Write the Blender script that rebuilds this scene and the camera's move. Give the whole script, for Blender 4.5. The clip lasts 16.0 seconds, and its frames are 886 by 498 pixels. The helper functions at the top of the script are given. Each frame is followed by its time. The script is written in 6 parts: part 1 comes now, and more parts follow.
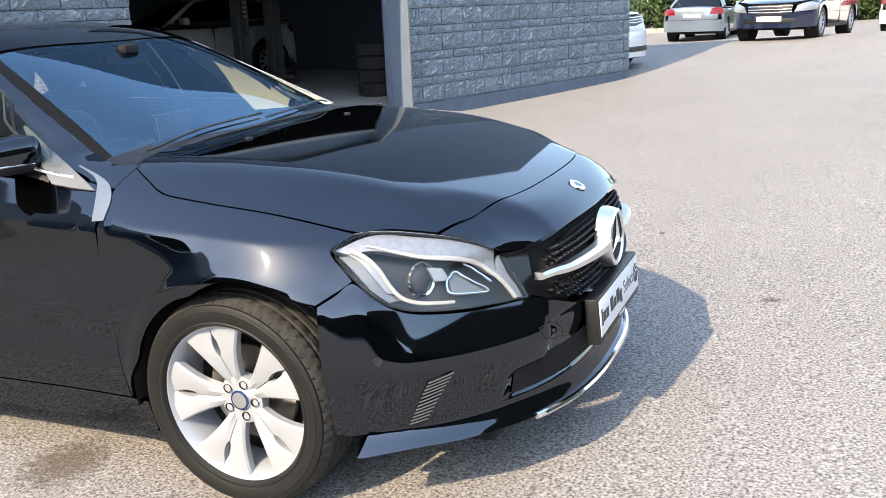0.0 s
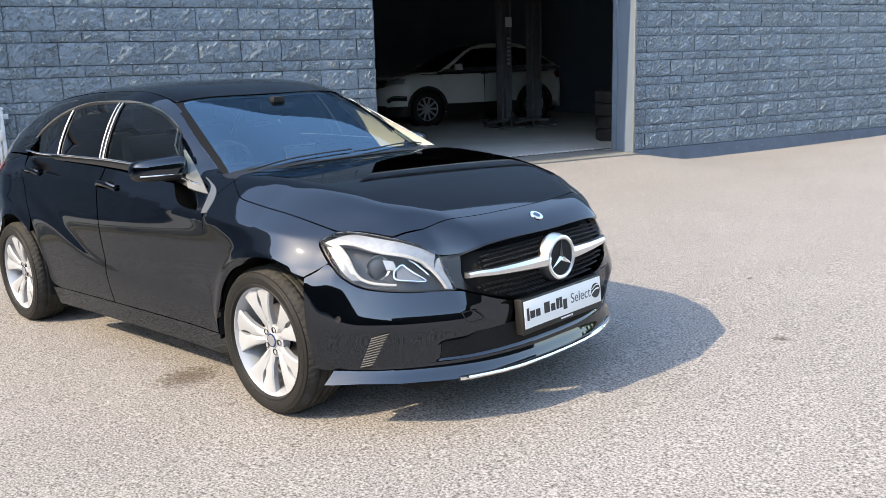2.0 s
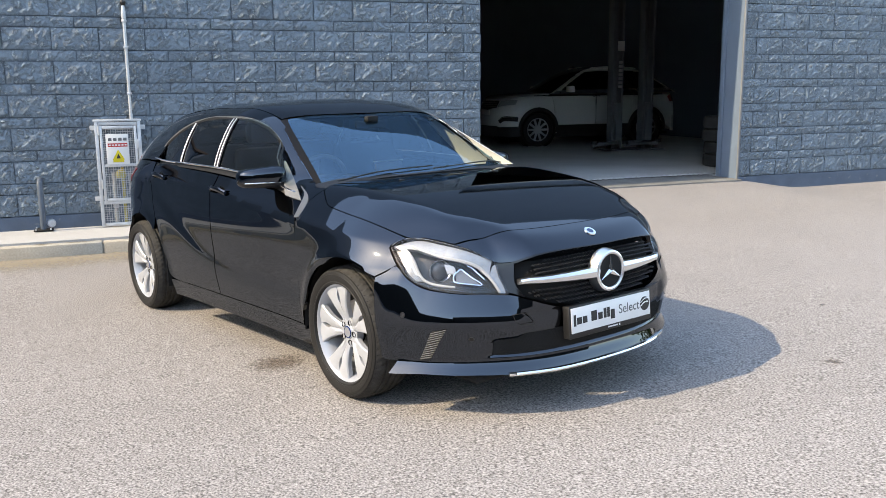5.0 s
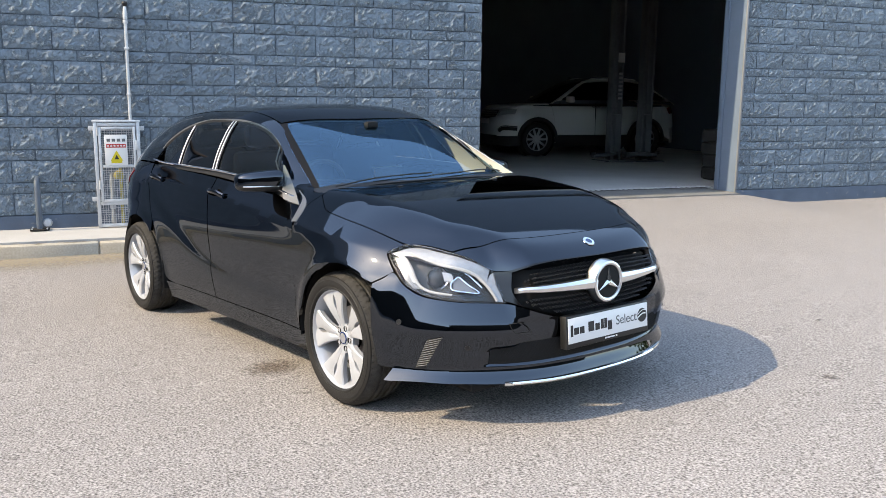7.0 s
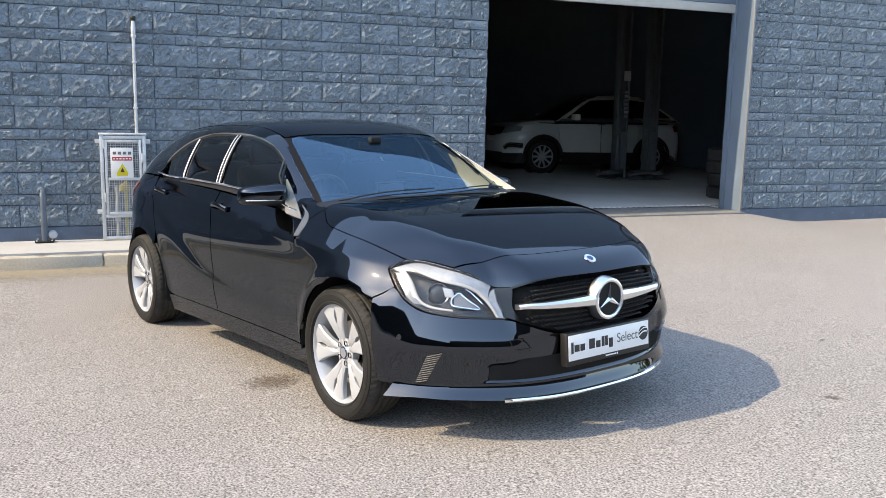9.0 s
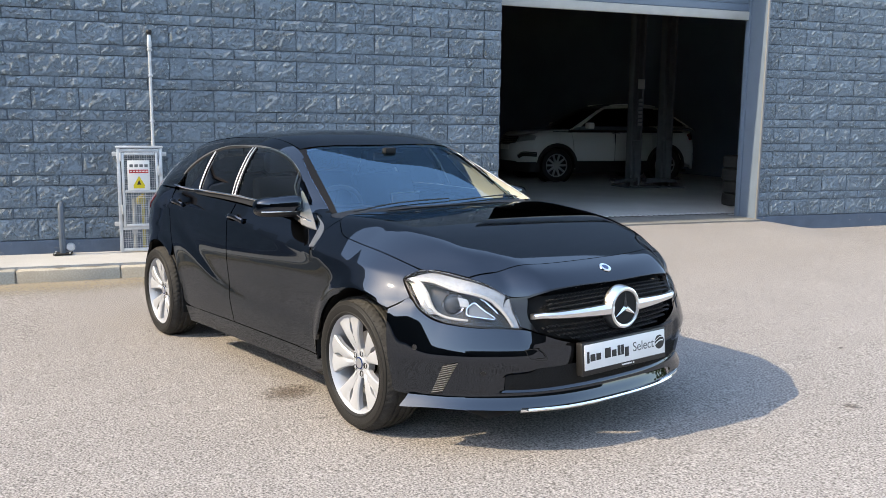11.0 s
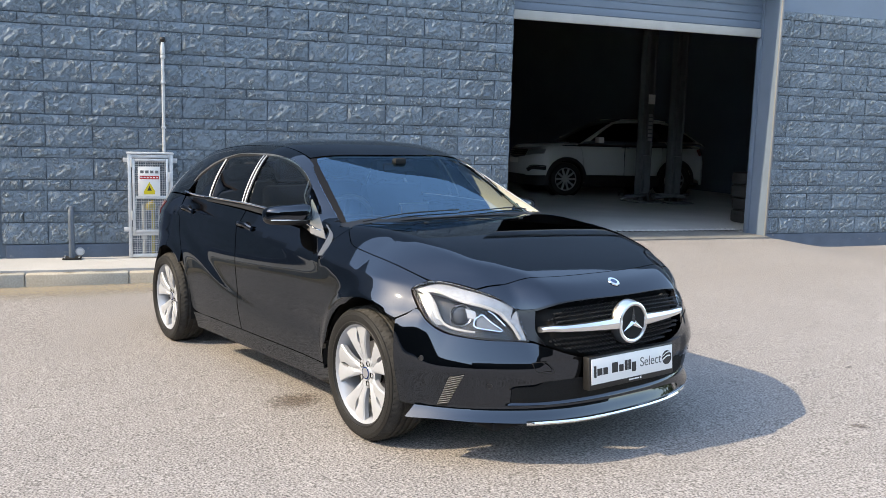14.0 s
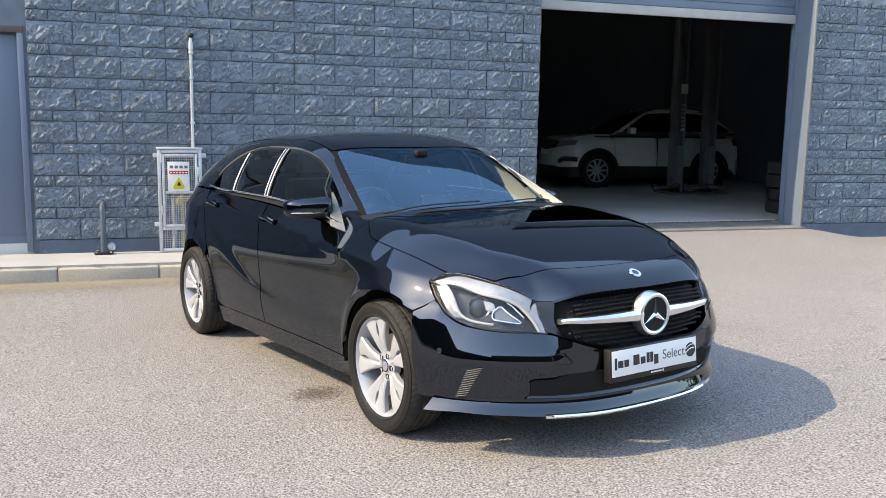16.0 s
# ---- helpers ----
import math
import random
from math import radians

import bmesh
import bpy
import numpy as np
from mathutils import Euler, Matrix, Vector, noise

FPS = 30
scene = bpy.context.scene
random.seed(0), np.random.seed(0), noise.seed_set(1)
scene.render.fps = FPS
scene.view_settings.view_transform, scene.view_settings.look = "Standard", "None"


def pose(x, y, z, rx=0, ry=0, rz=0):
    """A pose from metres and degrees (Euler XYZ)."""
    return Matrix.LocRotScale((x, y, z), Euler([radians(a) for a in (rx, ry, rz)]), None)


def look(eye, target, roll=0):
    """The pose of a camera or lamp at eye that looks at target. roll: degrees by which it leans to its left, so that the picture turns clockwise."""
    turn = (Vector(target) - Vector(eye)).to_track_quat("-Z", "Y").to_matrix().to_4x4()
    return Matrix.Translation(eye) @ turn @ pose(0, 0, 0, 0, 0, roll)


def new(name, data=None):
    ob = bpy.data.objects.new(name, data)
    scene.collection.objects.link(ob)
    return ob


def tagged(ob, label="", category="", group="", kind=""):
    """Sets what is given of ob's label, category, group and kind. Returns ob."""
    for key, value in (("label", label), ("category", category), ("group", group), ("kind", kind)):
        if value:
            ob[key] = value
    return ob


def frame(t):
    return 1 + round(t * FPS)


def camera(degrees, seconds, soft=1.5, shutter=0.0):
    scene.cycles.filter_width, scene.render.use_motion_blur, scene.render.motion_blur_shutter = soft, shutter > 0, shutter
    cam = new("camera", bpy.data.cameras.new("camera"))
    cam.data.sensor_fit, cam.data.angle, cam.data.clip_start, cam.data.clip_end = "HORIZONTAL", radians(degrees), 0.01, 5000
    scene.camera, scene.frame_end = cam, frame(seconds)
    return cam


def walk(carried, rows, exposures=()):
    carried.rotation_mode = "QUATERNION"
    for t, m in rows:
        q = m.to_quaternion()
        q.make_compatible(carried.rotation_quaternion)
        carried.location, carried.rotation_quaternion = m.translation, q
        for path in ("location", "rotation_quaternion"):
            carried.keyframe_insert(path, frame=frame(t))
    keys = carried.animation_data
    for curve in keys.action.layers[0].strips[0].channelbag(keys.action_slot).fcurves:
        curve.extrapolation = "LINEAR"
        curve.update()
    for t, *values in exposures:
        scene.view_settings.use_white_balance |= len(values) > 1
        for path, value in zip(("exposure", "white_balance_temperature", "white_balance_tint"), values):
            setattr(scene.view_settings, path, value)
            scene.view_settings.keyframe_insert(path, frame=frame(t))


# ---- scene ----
# the camera and its walk
PATH = [
    (0.0, pose(1.488, -2.650, 1.349, 74.66, 2.41, 23.91)),
    (0.5, pose(1.938, -2.676, 1.383, 76.44, 2.96, 34.80)),
    (1.0, pose(2.299, -2.668, 1.414, 77.28, 1.96, 37.94)),
    (1.5, pose(2.672, -2.695, 1.422, 77.77, 1.66, 42.62)),
    (2.0, pose(2.961, -2.814, 1.420, 78.00, 1.61, 44.07)),
    (2.5, pose(3.191, -2.863, 1.442, 78.47, 1.91, 47.05)),
    (3.0, pose(3.354, -2.887, 1.438, 78.90, 1.45, 50.18)),
    (3.5, pose(3.390, -2.902, 1.441, 79.15, 1.10, 51.35)),
    (4.0, pose(3.382, -2.903, 1.444, 79.02, 0.81, 52.00)),
    (4.5, pose(3.387, -2.902, 1.445, 79.00, 0.53, 52.26)),
    (5.0, pose(3.407, -2.905, 1.447, 79.38, 0.51, 52.07)),
    (7.5, pose(3.389, -2.895, 1.442, 80.08, -1.07, 52.31)),
    (8.0, pose(3.390, -2.885, 1.443, 80.48, -1.47, 52.57)),
    (8.5, pose(3.398, -2.888, 1.443, 80.89, -1.66, 52.57)),
    (9.0, pose(3.402, -2.885, 1.440, 80.95, -1.19, 52.50)),
    (11.5, pose(3.407, -2.890, 1.444, 81.70, -0.68, 53.56)),
    (12.0, pose(3.401, -2.887, 1.443, 81.89, -0.80, 53.66)),
    (12.5, pose(3.400, -2.888, 1.440, 81.99, -0.89, 53.79)),
    (13.0, pose(3.408, -2.894, 1.444, 82.15, -0.99, 53.85)),
    (13.5, pose(3.409, -2.902, 1.441, 82.26, -1.37, 53.90)),
    (14.0, pose(3.405, -2.895, 1.442, 82.31, -1.63, 54.03)),
    (14.5, pose(3.405, -2.885, 1.441, 82.30, -1.64, 54.23)),
    (15.0, pose(3.404, -2.874, 1.438, 82.28, -1.50, 54.47)),
    (15.5, pose(3.423, -2.851, 1.428, 82.16, -1.30, 54.99)),
    (16.0, pose(3.419, -2.818, 1.432, 81.82, -0.96, 56.22)),
]
cam = camera(54.06, 16.0, 0.7)
walk(cam, PATH, [(0.0, 1.77, 8350, 10), (2.0, 1.69, 8350, 10), (3.5, 1.56, 8350, 10), (5.0, 1.58, 8350, 10), (9.0, 1.57, 8350, 10), (16.0, 1.54, 8350, 10)])

# ---- daylight: a clear sky and one low-wide sun that grazes the facade ----
SUN_AZ, SUN_EL = radians(75.3 + 180.0), radians(38.8)   # towards the sun, from +x
world = bpy.data.worlds.new("sky")
scene.world = world
world.use_nodes = True
wn = world.node_tree
sky = wn.nodes.new("ShaderNodeTexSky")
sky.sky_type = "NISHITA"
sky.sun_disc = False
sky.sun_elevation = SUN_EL
sky.sun_rotation = radians(90.0) - SUN_AZ
sky.air_density, sky.dust_density, sky.ozone_density = 1.05, 0.9, 3.2
haze = wn.nodes.new("ShaderNodeMix")                       # even summer haze over the whole sky
haze.data_type, haze.blend_type = "RGBA", "ADD"
haze.inputs[0].default_value = 1.0
haze.inputs[7].default_value = (0.40, 0.62, 1.05, 1.0)
wn.links.new(sky.outputs[0], haze.inputs[6])
wn.links.new(haze.outputs[2], wn.nodes["Background"].inputs["Color"])
wn.nodes["Background"].inputs["Strength"].default_value = 0.185
sun = new("sun", bpy.data.lights.new("sun", "SUN"))
sun.data.energy, sun.data.angle, sun.data.color = 2.26, radians(0.55), (1.0, 0.915, 0.77)
to_sun = Vector((math.cos(SUN_EL) * math.cos(SUN_AZ), math.cos(SUN_EL) * math.sin(SUN_AZ), math.sin(SUN_EL)))
sun.matrix_world = look(to_sun * 30, (0, 0, 0))

# ---- materials ----
def material(name, color, rough=0.5, metal=0.0, vary=0.0, scale=8.0, fine=0.0, fine_scale=120.0, bump=0.0,
             bump_scale=60.0, island=0.0, coat=0.0, spec=0.5, dark=None, spots=0.0, spots_scale=3.0):
    """Principled surface with two scales of colour variation and a noise relief."""
    m = bpy.data.materials.new(name)
    m.use_nodes = True
    t, b = m.node_tree, m.node_tree.nodes["Principled BSDF"]
    b.inputs["Roughness"].default_value, b.inputs["Metallic"].default_value = rough, metal
    b.inputs["Specular IOR Level"].default_value = spec
    b.inputs["Coat Weight"].default_value = coat
    b.inputs["Coat Roughness"].default_value = 0.02
    col = (*color, 1.0)
    b.inputs["Base Color"].default_value = col
    co = t.nodes.new("ShaderNodeTexCoord").outputs["Object"]

    def tex(s, detail=4.0):
        n = t.nodes.new("ShaderNodeTexNoise")
        n.inputs["Scale"].default_value, n.inputs["Detail"].default_value = s, detail
        t.links.new(co, n.inputs["Vector"])
        return n.outputs["Fac"]

    def ramp(src, lo, hi, a, c):
        n = t.nodes.new("ShaderNodeMapRange")
        for key, v in (("From Min", lo), ("From Max", hi), ("To Min", a), ("To Max", c)):
            n.inputs[key].default_value = v
        t.links.new(src, n.inputs["Value"])
        return n.outputs["Result"]

    def times(src, value):
        n = t.nodes.new("ShaderNodeMix")
        n.data_type, n.blend_type = "RGBA", "MULTIPLY"
        n.inputs["Factor"].default_value = 1.0
        t.links.new(src, n.inputs["A"])
        t.links.new(value, n.inputs["B"])
        return n.outputs["Result"]

    rgb = t.nodes.new("ShaderNodeRGB")
    rgb.outputs[0].default_value = col
    out = rgb.outputs[0]
    if vary:
        out = times(out, ramp(tex(scale), 0.3, 0.7, 1 - vary, 1 + vary))
    if fine:
        out = times(out, ramp(tex(fine_scale, 2.0), 0.3, 0.7, 1 - fine, 1 + fine))
    if island:
        info = t.nodes.new("ShaderNodeObjectInfo")
        out = times(out, ramp(info.outputs["Random"], 0, 1, 1 - island, 1 + island))
    if dark:
        n = t.nodes.new("ShaderNodeMix")
        n.data_type = "RGBA"
        t.links.new(ramp(tex(spots_scale, 5.0), 0.62 - spots, 0.70 - spots, 0, 1), n.inputs["Factor"])
        t.links.new(out, n.inputs["A"])
        n.inputs["B"].default_value = (*dark, 1.0)
        out = n.outputs["Result"]
    t.links.new(out, b.inputs["Base Color"])
    if bump:
        n = t.nodes.new("ShaderNodeBump")
        n.inputs["Strength"].default_value = 1.0
        n.inputs["Distance"].default_value = bump
        t.links.new(tex(bump_scale, 6.0), n.inputs["Height"])
        t.links.new(n.outputs[0], b.inputs["Normal"])
    return m


def glass(name, color, alpha_mix, rough=0.0, gloss=(1, 1, 1)):
    """Thin pane: mirror gloss by Fresnel over tinted see-through."""
    m = bpy.data.materials.new(name)
    m.use_nodes = True
    t = m.node_tree
    t.nodes.remove(t.nodes["Principled BSDF"])
    tr = t.nodes.new("ShaderNodeBsdfTransparent")
    tr.inputs["Color"].default_value = (*color, 1)
    gl = t.nodes.new("ShaderNodeBsdfGlossy")
    gl.inputs["Roughness"].default_value = rough
    gl.inputs["Color"].default_value = (*gloss, 1)
    fr = t.nodes.new("ShaderNodeFresnel")
    fr.inputs["IOR"].default_value = alpha_mix
    mix = t.nodes.new("ShaderNodeMixShader")
    t.links.new(fr.outputs[0], mix.inputs[0])
    t.links.new(tr.outputs[0], mix.inputs[1])
    t.links.new(gl.outputs[0], mix.inputs[2])
    t.links.new(mix.outputs[0], t.nodes["Material Output"].inputs["Surface"])
    return m


M_ASPHALT = material("asphalt_worn", (0.231, 0.216, 0.207), 0.92, vary=0.05, scale=0.9, fine=0.68, fine_scale=102, bump=0.006,
                     bump_scale=95, spec=0.3)


def block_material():
    """Painted split-face concrete: smooth paint broken by clusters of sharp chips, paled by rubbed edges and painted-in
    sun glints.
    """
    m = material("painted_split_block", (0.117, 0.145, 0.179), 0.6, spec=0.4)
    t, b = m.node_tree, m.node_tree.nodes["Principled BSDF"]
    co, info = t.nodes.new("ShaderNodeTexCoord"), t.nodes.new("ShaderNodeObjectInfo")
    shift = t.nodes.new("ShaderNodeVectorMath")
    shift.operation = "MULTIPLY_ADD"
    shift.inputs[1].default_value = (31.0, 17.0, 23.0)
    t.links.new(info.outputs["Random"], shift.inputs[0])
    t.links.new(co.outputs["Object"], shift.inputs[2])

    def noise(scale, detail, lo, hi, a, c, rough=0.5):
        n, r = t.nodes.new("ShaderNodeTexNoise"), t.nodes.new("ShaderNodeMapRange")
        n.inputs["Scale"].default_value, n.inputs["Detail"].default_value, n.inputs["Roughness"].default_value = scale, detail, rough
        t.links.new(shift.outputs[0], n.inputs["Vector"])
        for key, v in (("From Min", lo), ("From Max", hi), ("To Min", a), ("To Max", c)):
            r.inputs[key].default_value = v
        t.links.new(n.outputs["Fac"], r.inputs["Value"])
        return r.outputs["Result"]

    def math_node(op, x, y):
        n = t.nodes.new("ShaderNodeMath")
        n.operation = op
        for k, v in ((0, x), (1, y)):
            if isinstance(v, float):
                n.inputs[k].default_value = v
            else:
                t.links.new(v, n.inputs[k])
        return n.outputs[0]

    chips = math_node("MULTIPLY", noise(32, 4, 0.50, 0.66, 0.0, 1.0, 0.6), noise(7.5, 2, 0.36, 0.56, 0.15, 1.0))
    swell = noise(14, 2, 0.2, 0.8, 0.0, 0.5)
    height = math_node("ADD", chips, math_node("ADD", swell, noise(150, 2, 0.2, 0.8, 0.0, 0.12)))
    bump = t.nodes.new("ShaderNodeBump")
    bump.inputs["Strength"].default_value, bump.inputs["Distance"].default_value = 1.0, 0.021
    t.links.new(height, bump.inputs["Height"])
    t.links.new(bump.outputs[0], b.inputs["Normal"])
    tone = math_node("MULTIPLY", noise(3, 3, 0.3, 0.7, 0.86, 1.14), noise(60, 3, 0.3, 0.7, 0.9, 1.1))
    each = t.nodes.new("ShaderNodeMapRange")
    each.inputs["To Min"].default_value, each.inputs["To Max"].default_value = 0.92, 1.08
    t.links.new(info.outputs["Random"], each.inputs["Value"])
    tone = math_node("MULTIPLY", tone, each.outputs[0])
    base = t.nodes.new("ShaderNodeMix")
    base.data_type, base.blend_type = "RGBA", "MULTIPLY"
    base.inputs["Factor"].default_value = 1.0
    base.inputs["A"].default_value = (0.138, 0.179, 0.217, 1)
    t.links.new(tone, base.inputs["B"])
    # pale chips: rubbed paint, brightened further to carry sunlit highlights in the colour
    worn = t.nodes.new("ShaderNodeMix")
    worn.data_type = "RGBA"
    worn.inputs["B"].default_value = (0.40, 0.46, 0.49, 1)
    t.links.new(math_node("MULTIPLY", math_node("POWER", chips, 1.8), 0.85), worn.inputs["Factor"])
    t.links.new(base.outputs["Result"], worn.inputs["A"])
    t.links.new(worn.outputs["Result"], b.inputs["Base Color"])
    return m


M_BLOCK = block_material()
M_JOINT = material("painted_mortar", (0.108, 0.138, 0.170), 0.8, vary=0.1, bump=0.002)
M_PLINTH = material("painted_plinth", (0.0734, 0.1, 0.14), 0.7, vary=0.15, scale=4, bump=0.004, bump_scale=30, dark=(0.2, 0.207, 0.207), spots=-0.02, spots_scale=9)
M_PANEL = material("grey_blue_cladding", (0.122, 0.165, 0.224), 0.45, vary=0.04, scale=2)
M_REVEAL = material("painted_reveal", (0.122, 0.165, 0.224), 0.55, vary=0.06, scale=3, bump=0.001)
M_DOORPAINT = material("blue_grey_door_paint", (0.107, 0.14, 0.193), 0.4, vary=0.04, scale=2)
M_WHITE = material("off_white_paint", (0.367, 0.36, 0.34), 0.5, vary=0.05)
M_CONCRETE = material("concrete", (0.335, 0.305, 0.255), 0.9, vary=0.12, scale=2.5, fine=0.12, fine_scale=60, bump=0.002, dark=(0.147, 0.127, 0.0934), spots=0.06)
# concrete darkened in its colour to stand for the doorway's shade
M_SILL = material("shaded_threshold_concrete", (0.16, 0.157, 0.147), 0.85, vary=0.15, scale=3, fine=0.15, fine_scale=70)
M_PAVE = material("pavement_concrete", (0.367, 0.36, 0.347), 0.9, vary=0.08, scale=1.8, fine=0.08, fine_scale=90, bump=0.0015)
M_FLOOR = material("workshop_floor", (0.534, 0.524, 0.507), 0.55, vary=0.1, scale=1.2, bump=0.0005)
# near-black: the unlit room's shade is put into this wall colour
M_INNER = material("workshop_wall_in_shade", (0.03, 0.0293, 0.028), 0.8, vary=0.1, scale=1.0)
M_GALV = material("galvanised_steel", (0.484, 0.499, 0.515), 0.45, 0.35, vary=0.08, scale=20, fine=0.05)
M_PAINT = material("black_metallic_car_paint", (0.063, 0.071, 0.084), 0.035, 1.0, coat=0.008)
PAINT_IN = M_PAINT.node_tree.nodes["Principled BSDF"].inputs
PAINT_IN["Specular Tint"].default_value = (0.84, 0.86, 0.88, 1.0)
PAINT_IN["Coat Roughness"].default_value = 0.28          # broad glint of the metal flakes
M_BLACK = material("black_plastic", (0.008, 0.008, 0.00867), 0.45, vary=0.1, scale=30, bump=0.0003, bump_scale=400)
M_GLOSSBLACK = material("gloss_black_plastic", (0.004, 0.004, 0.00467), 0.12)
M_FRIT = material("black_printed_glass_edge", (0.006, 0.006, 0.007), 0.5, spec=0.08)
# for black parts, and for hollows whose shade is put in as colour
M_DARK = material("black_and_cavity_shade", (0.004, 0.004, 0.004), 0.9)
M_CHROME = material("chrome", (0.86, 0.87, 0.89), 0.10, 1.0)
M_SATIN = material("satin_silver", (0.78, 0.79, 0.80), 0.28, 1.0)
M_SURROUND = material("dark_satin_trim", (0.30, 0.30, 0.30), 0.3, 0.9)
M_ALLOY = material("silver_alloy_paint", (0.385, 0.405, 0.44), 0.33, 0.3, vary=0.03, scale=10)
M_RUBBER = material("tyre_rubber", (0.008, 0.00787, 0.00767), 0.55, spec=0.35, vary=0.15, scale=14, bump=0.0008, bump_scale=160)
M_TREAD = material("dusty_tyre_tread", (0.0367, 0.0354, 0.0334), 0.9, spec=0.3, vary=0.25, scale=20, fine=0.2, fine_scale=200)
M_STEEL = material("brake_disc_steel", (0.35, 0.33, 0.31), 0.35, 1.0, vary=0.15, scale=30)
M_TRIM = material("dark_interior_trim", (0.02, 0.02, 0.0213), 0.6, vary=0.1, scale=20)
M_LEATHER = material("worn_grey_leather", (0.0867, 0.0867, 0.0867), 0.45, vary=0.1, scale=25)
M_SEAT = material("black_seat_fabric", (0.0133, 0.0133, 0.0147), 0.8, vary=0.15, scale=25, bump=0.001, bump_scale=300)
# pale tone of the sunlit ground as it shows through the far window
M_FARVIEW = material("pale_sunlit_view", (0.534, 0.534, 0.48), 0.85, vary=0.05)
M_LINING = material("grey_headliner", (0.3, 0.3, 0.293), 0.9)
M_WSCREEN = glass("windscreen_glass", (0.60, 0.68, 0.65), 2.7, gloss=(0.34, 0.57, 0.77))
M_SIDEGLASS = glass("tinted_side_glass", (0.62, 0.70, 0.68), 1.5)
M_REARGLASS = glass("privacy_glass", (0.07, 0.075, 0.08), 1.5)
M_LENS = glass("clear_lens", (0.95, 0.96, 0.97), 1.42)
M_REFLECTOR = material("lamp_reflector", (0.35, 0.36, 0.375), 0.30, 0.6, vary=0.12, scale=60, bump=0.0005, bump_scale=420)
M_DRL = material("white_light_guide", (0.414, 0.42, 0.434), 0.25)
M_PLATE = material("white_plate", (0.72, 0.72, 0.71), 0.35, vary=0.02)
M_INK = material("black_print", (0.0133, 0.0133, 0.0147), 0.5)
M_INKGREY = material("grey_print", (0.107, 0.11, 0.113), 0.5)
M_BADGEBLUE = material("blue_enamel", (0.0133, 0.0334, 0.107), 0.2)
M_REDLENS = material("red_lamp_lens", (0.187, 0.00667, 0.01), 0.12)
M_SUV = material("white_car_paint", (0.68, 0.684, 0.69), 0.25, coat=0.8)
M_SILVERPAINT = material("silver_car_paint", (0.20, 0.24, 0.285), 0.3, 0.5, coat=0.8)
M_NAVY = material("navy_car_paint", (0.008, 0.0133, 0.0367), 0.2, coat=1.0)
M_LIFT = material("lift_grey_paint", (0.113, 0.12, 0.127), 0.5, vary=0.1)
M_SIGN = material("white_sign", (0.62, 0.61, 0.59), 0.5)
M_RED = material("red_print", (0.414, 0.02, 0.02), 0.5)
M_YELLOW = material("yellow_print", (0.534, 0.414, 0.0133), 0.5)
M_PIPEYELLOW = material("yellow_pipe", (0.434, 0.347, 0.0534), 0.5)
M_LEAF = material("hedge_leaf", (0.0414, 0.07, 0.0173), 0.6, vary=0.35, scale=2.0, island=0.0)


def stain_material(name="oil_stain", tone=(0.135, 0.105, 0.082), most=0.62):
    """Dried oil: dark specks that thin out towards the rim of the patch."""
    m = bpy.data.materials.new(name)
    m.use_nodes = True
    t, b = m.node_tree, m.node_tree.nodes["Principled BSDF"]
    b.inputs["Base Color"].default_value, b.inputs["Roughness"].default_value = (*tone, 1), 0.75
    co = t.nodes.new("ShaderNodeTexCoord")
    off = t.nodes.new("ShaderNodeVectorMath")
    off.operation = "DISTANCE"
    off.inputs[1].default_value = (0.5, 0.5, 0.5)
    flat = t.nodes.new("ShaderNodeMapping")
    flat.inputs["Scale"].default_value, flat.inputs["Location"].default_value = (1, 1, 0), (0, 0, 0.5)
    t.links.new(co.outputs["Generated"], flat.inputs["Vector"])
    t.links.new(flat.outputs[0], off.inputs[0])
    grain = t.nodes.new("ShaderNodeTexNoise")
    grain.inputs["Scale"].default_value, grain.inputs["Detail"].default_value = 45.0, 6.0
    t.links.new(co.outputs["Object"], grain.inputs["Vector"])
    fall = t.nodes.new("ShaderNodeMapRange")
    for key, v in (("From Min", 0.08), ("From Max", 0.47), ("To Min", 0.95), ("To Max", -0.35)):
        fall.inputs[key].default_value = v
    t.links.new(off.outputs["Value"], fall.inputs["Value"])
    add = t.nodes.new("ShaderNodeMath")
    add.operation = "MULTIPLY_ADD"
    add.inputs[1].default_value = 2.6
    t.links.new(grain.outputs["Fac"], add.inputs[0])
    t.links.new(fall.outputs[0], add.inputs[2])
    cut = t.nodes.new("ShaderNodeMapRange")
    cut.inputs["From Min"].default_value, cut.inputs["From Max"].default_value = 1.15, 2.1
    cut.inputs["To Max"].default_value = most
    t.links.new(add.outputs[0], cut.inputs["Value"])
    clear = t.nodes.new("ShaderNodeBsdfTransparent")
    mix = t.nodes.new("ShaderNodeMixShader")
    t.links.new(cut.outputs[0], mix.inputs[0])
    t.links.new(clear.outputs[0], mix.inputs[1])
    t.links.new(b.outputs[0], mix.inputs[2])
    t.links.new(mix.outputs[0], t.nodes["Material Output"].inputs["Surface"])
    return m


M_STAIN = stain_material()
M_SILT = stain_material("sandy_silt", (0.3, 0.253, 0.18), 0.6)
M_BEAD = material("pale_corner_paint", (0.167, 0.173, 0.18), 0.5, vary=0.08, scale=5)

# ---- mesh tools ----
def mesh_from(name, bm, mat, smooth=30.0):
    me = bpy.data.meshes.new(name)
    bmesh.ops.recalc_face_normals(bm, faces=bm.faces)
    bm.to_mesh(me)
    bm.free()
    me.materials.append(mat)
    if smooth:
        me.shade_smooth()
        me.set_sharp_from_angle(angle=radians(smooth))
    return me


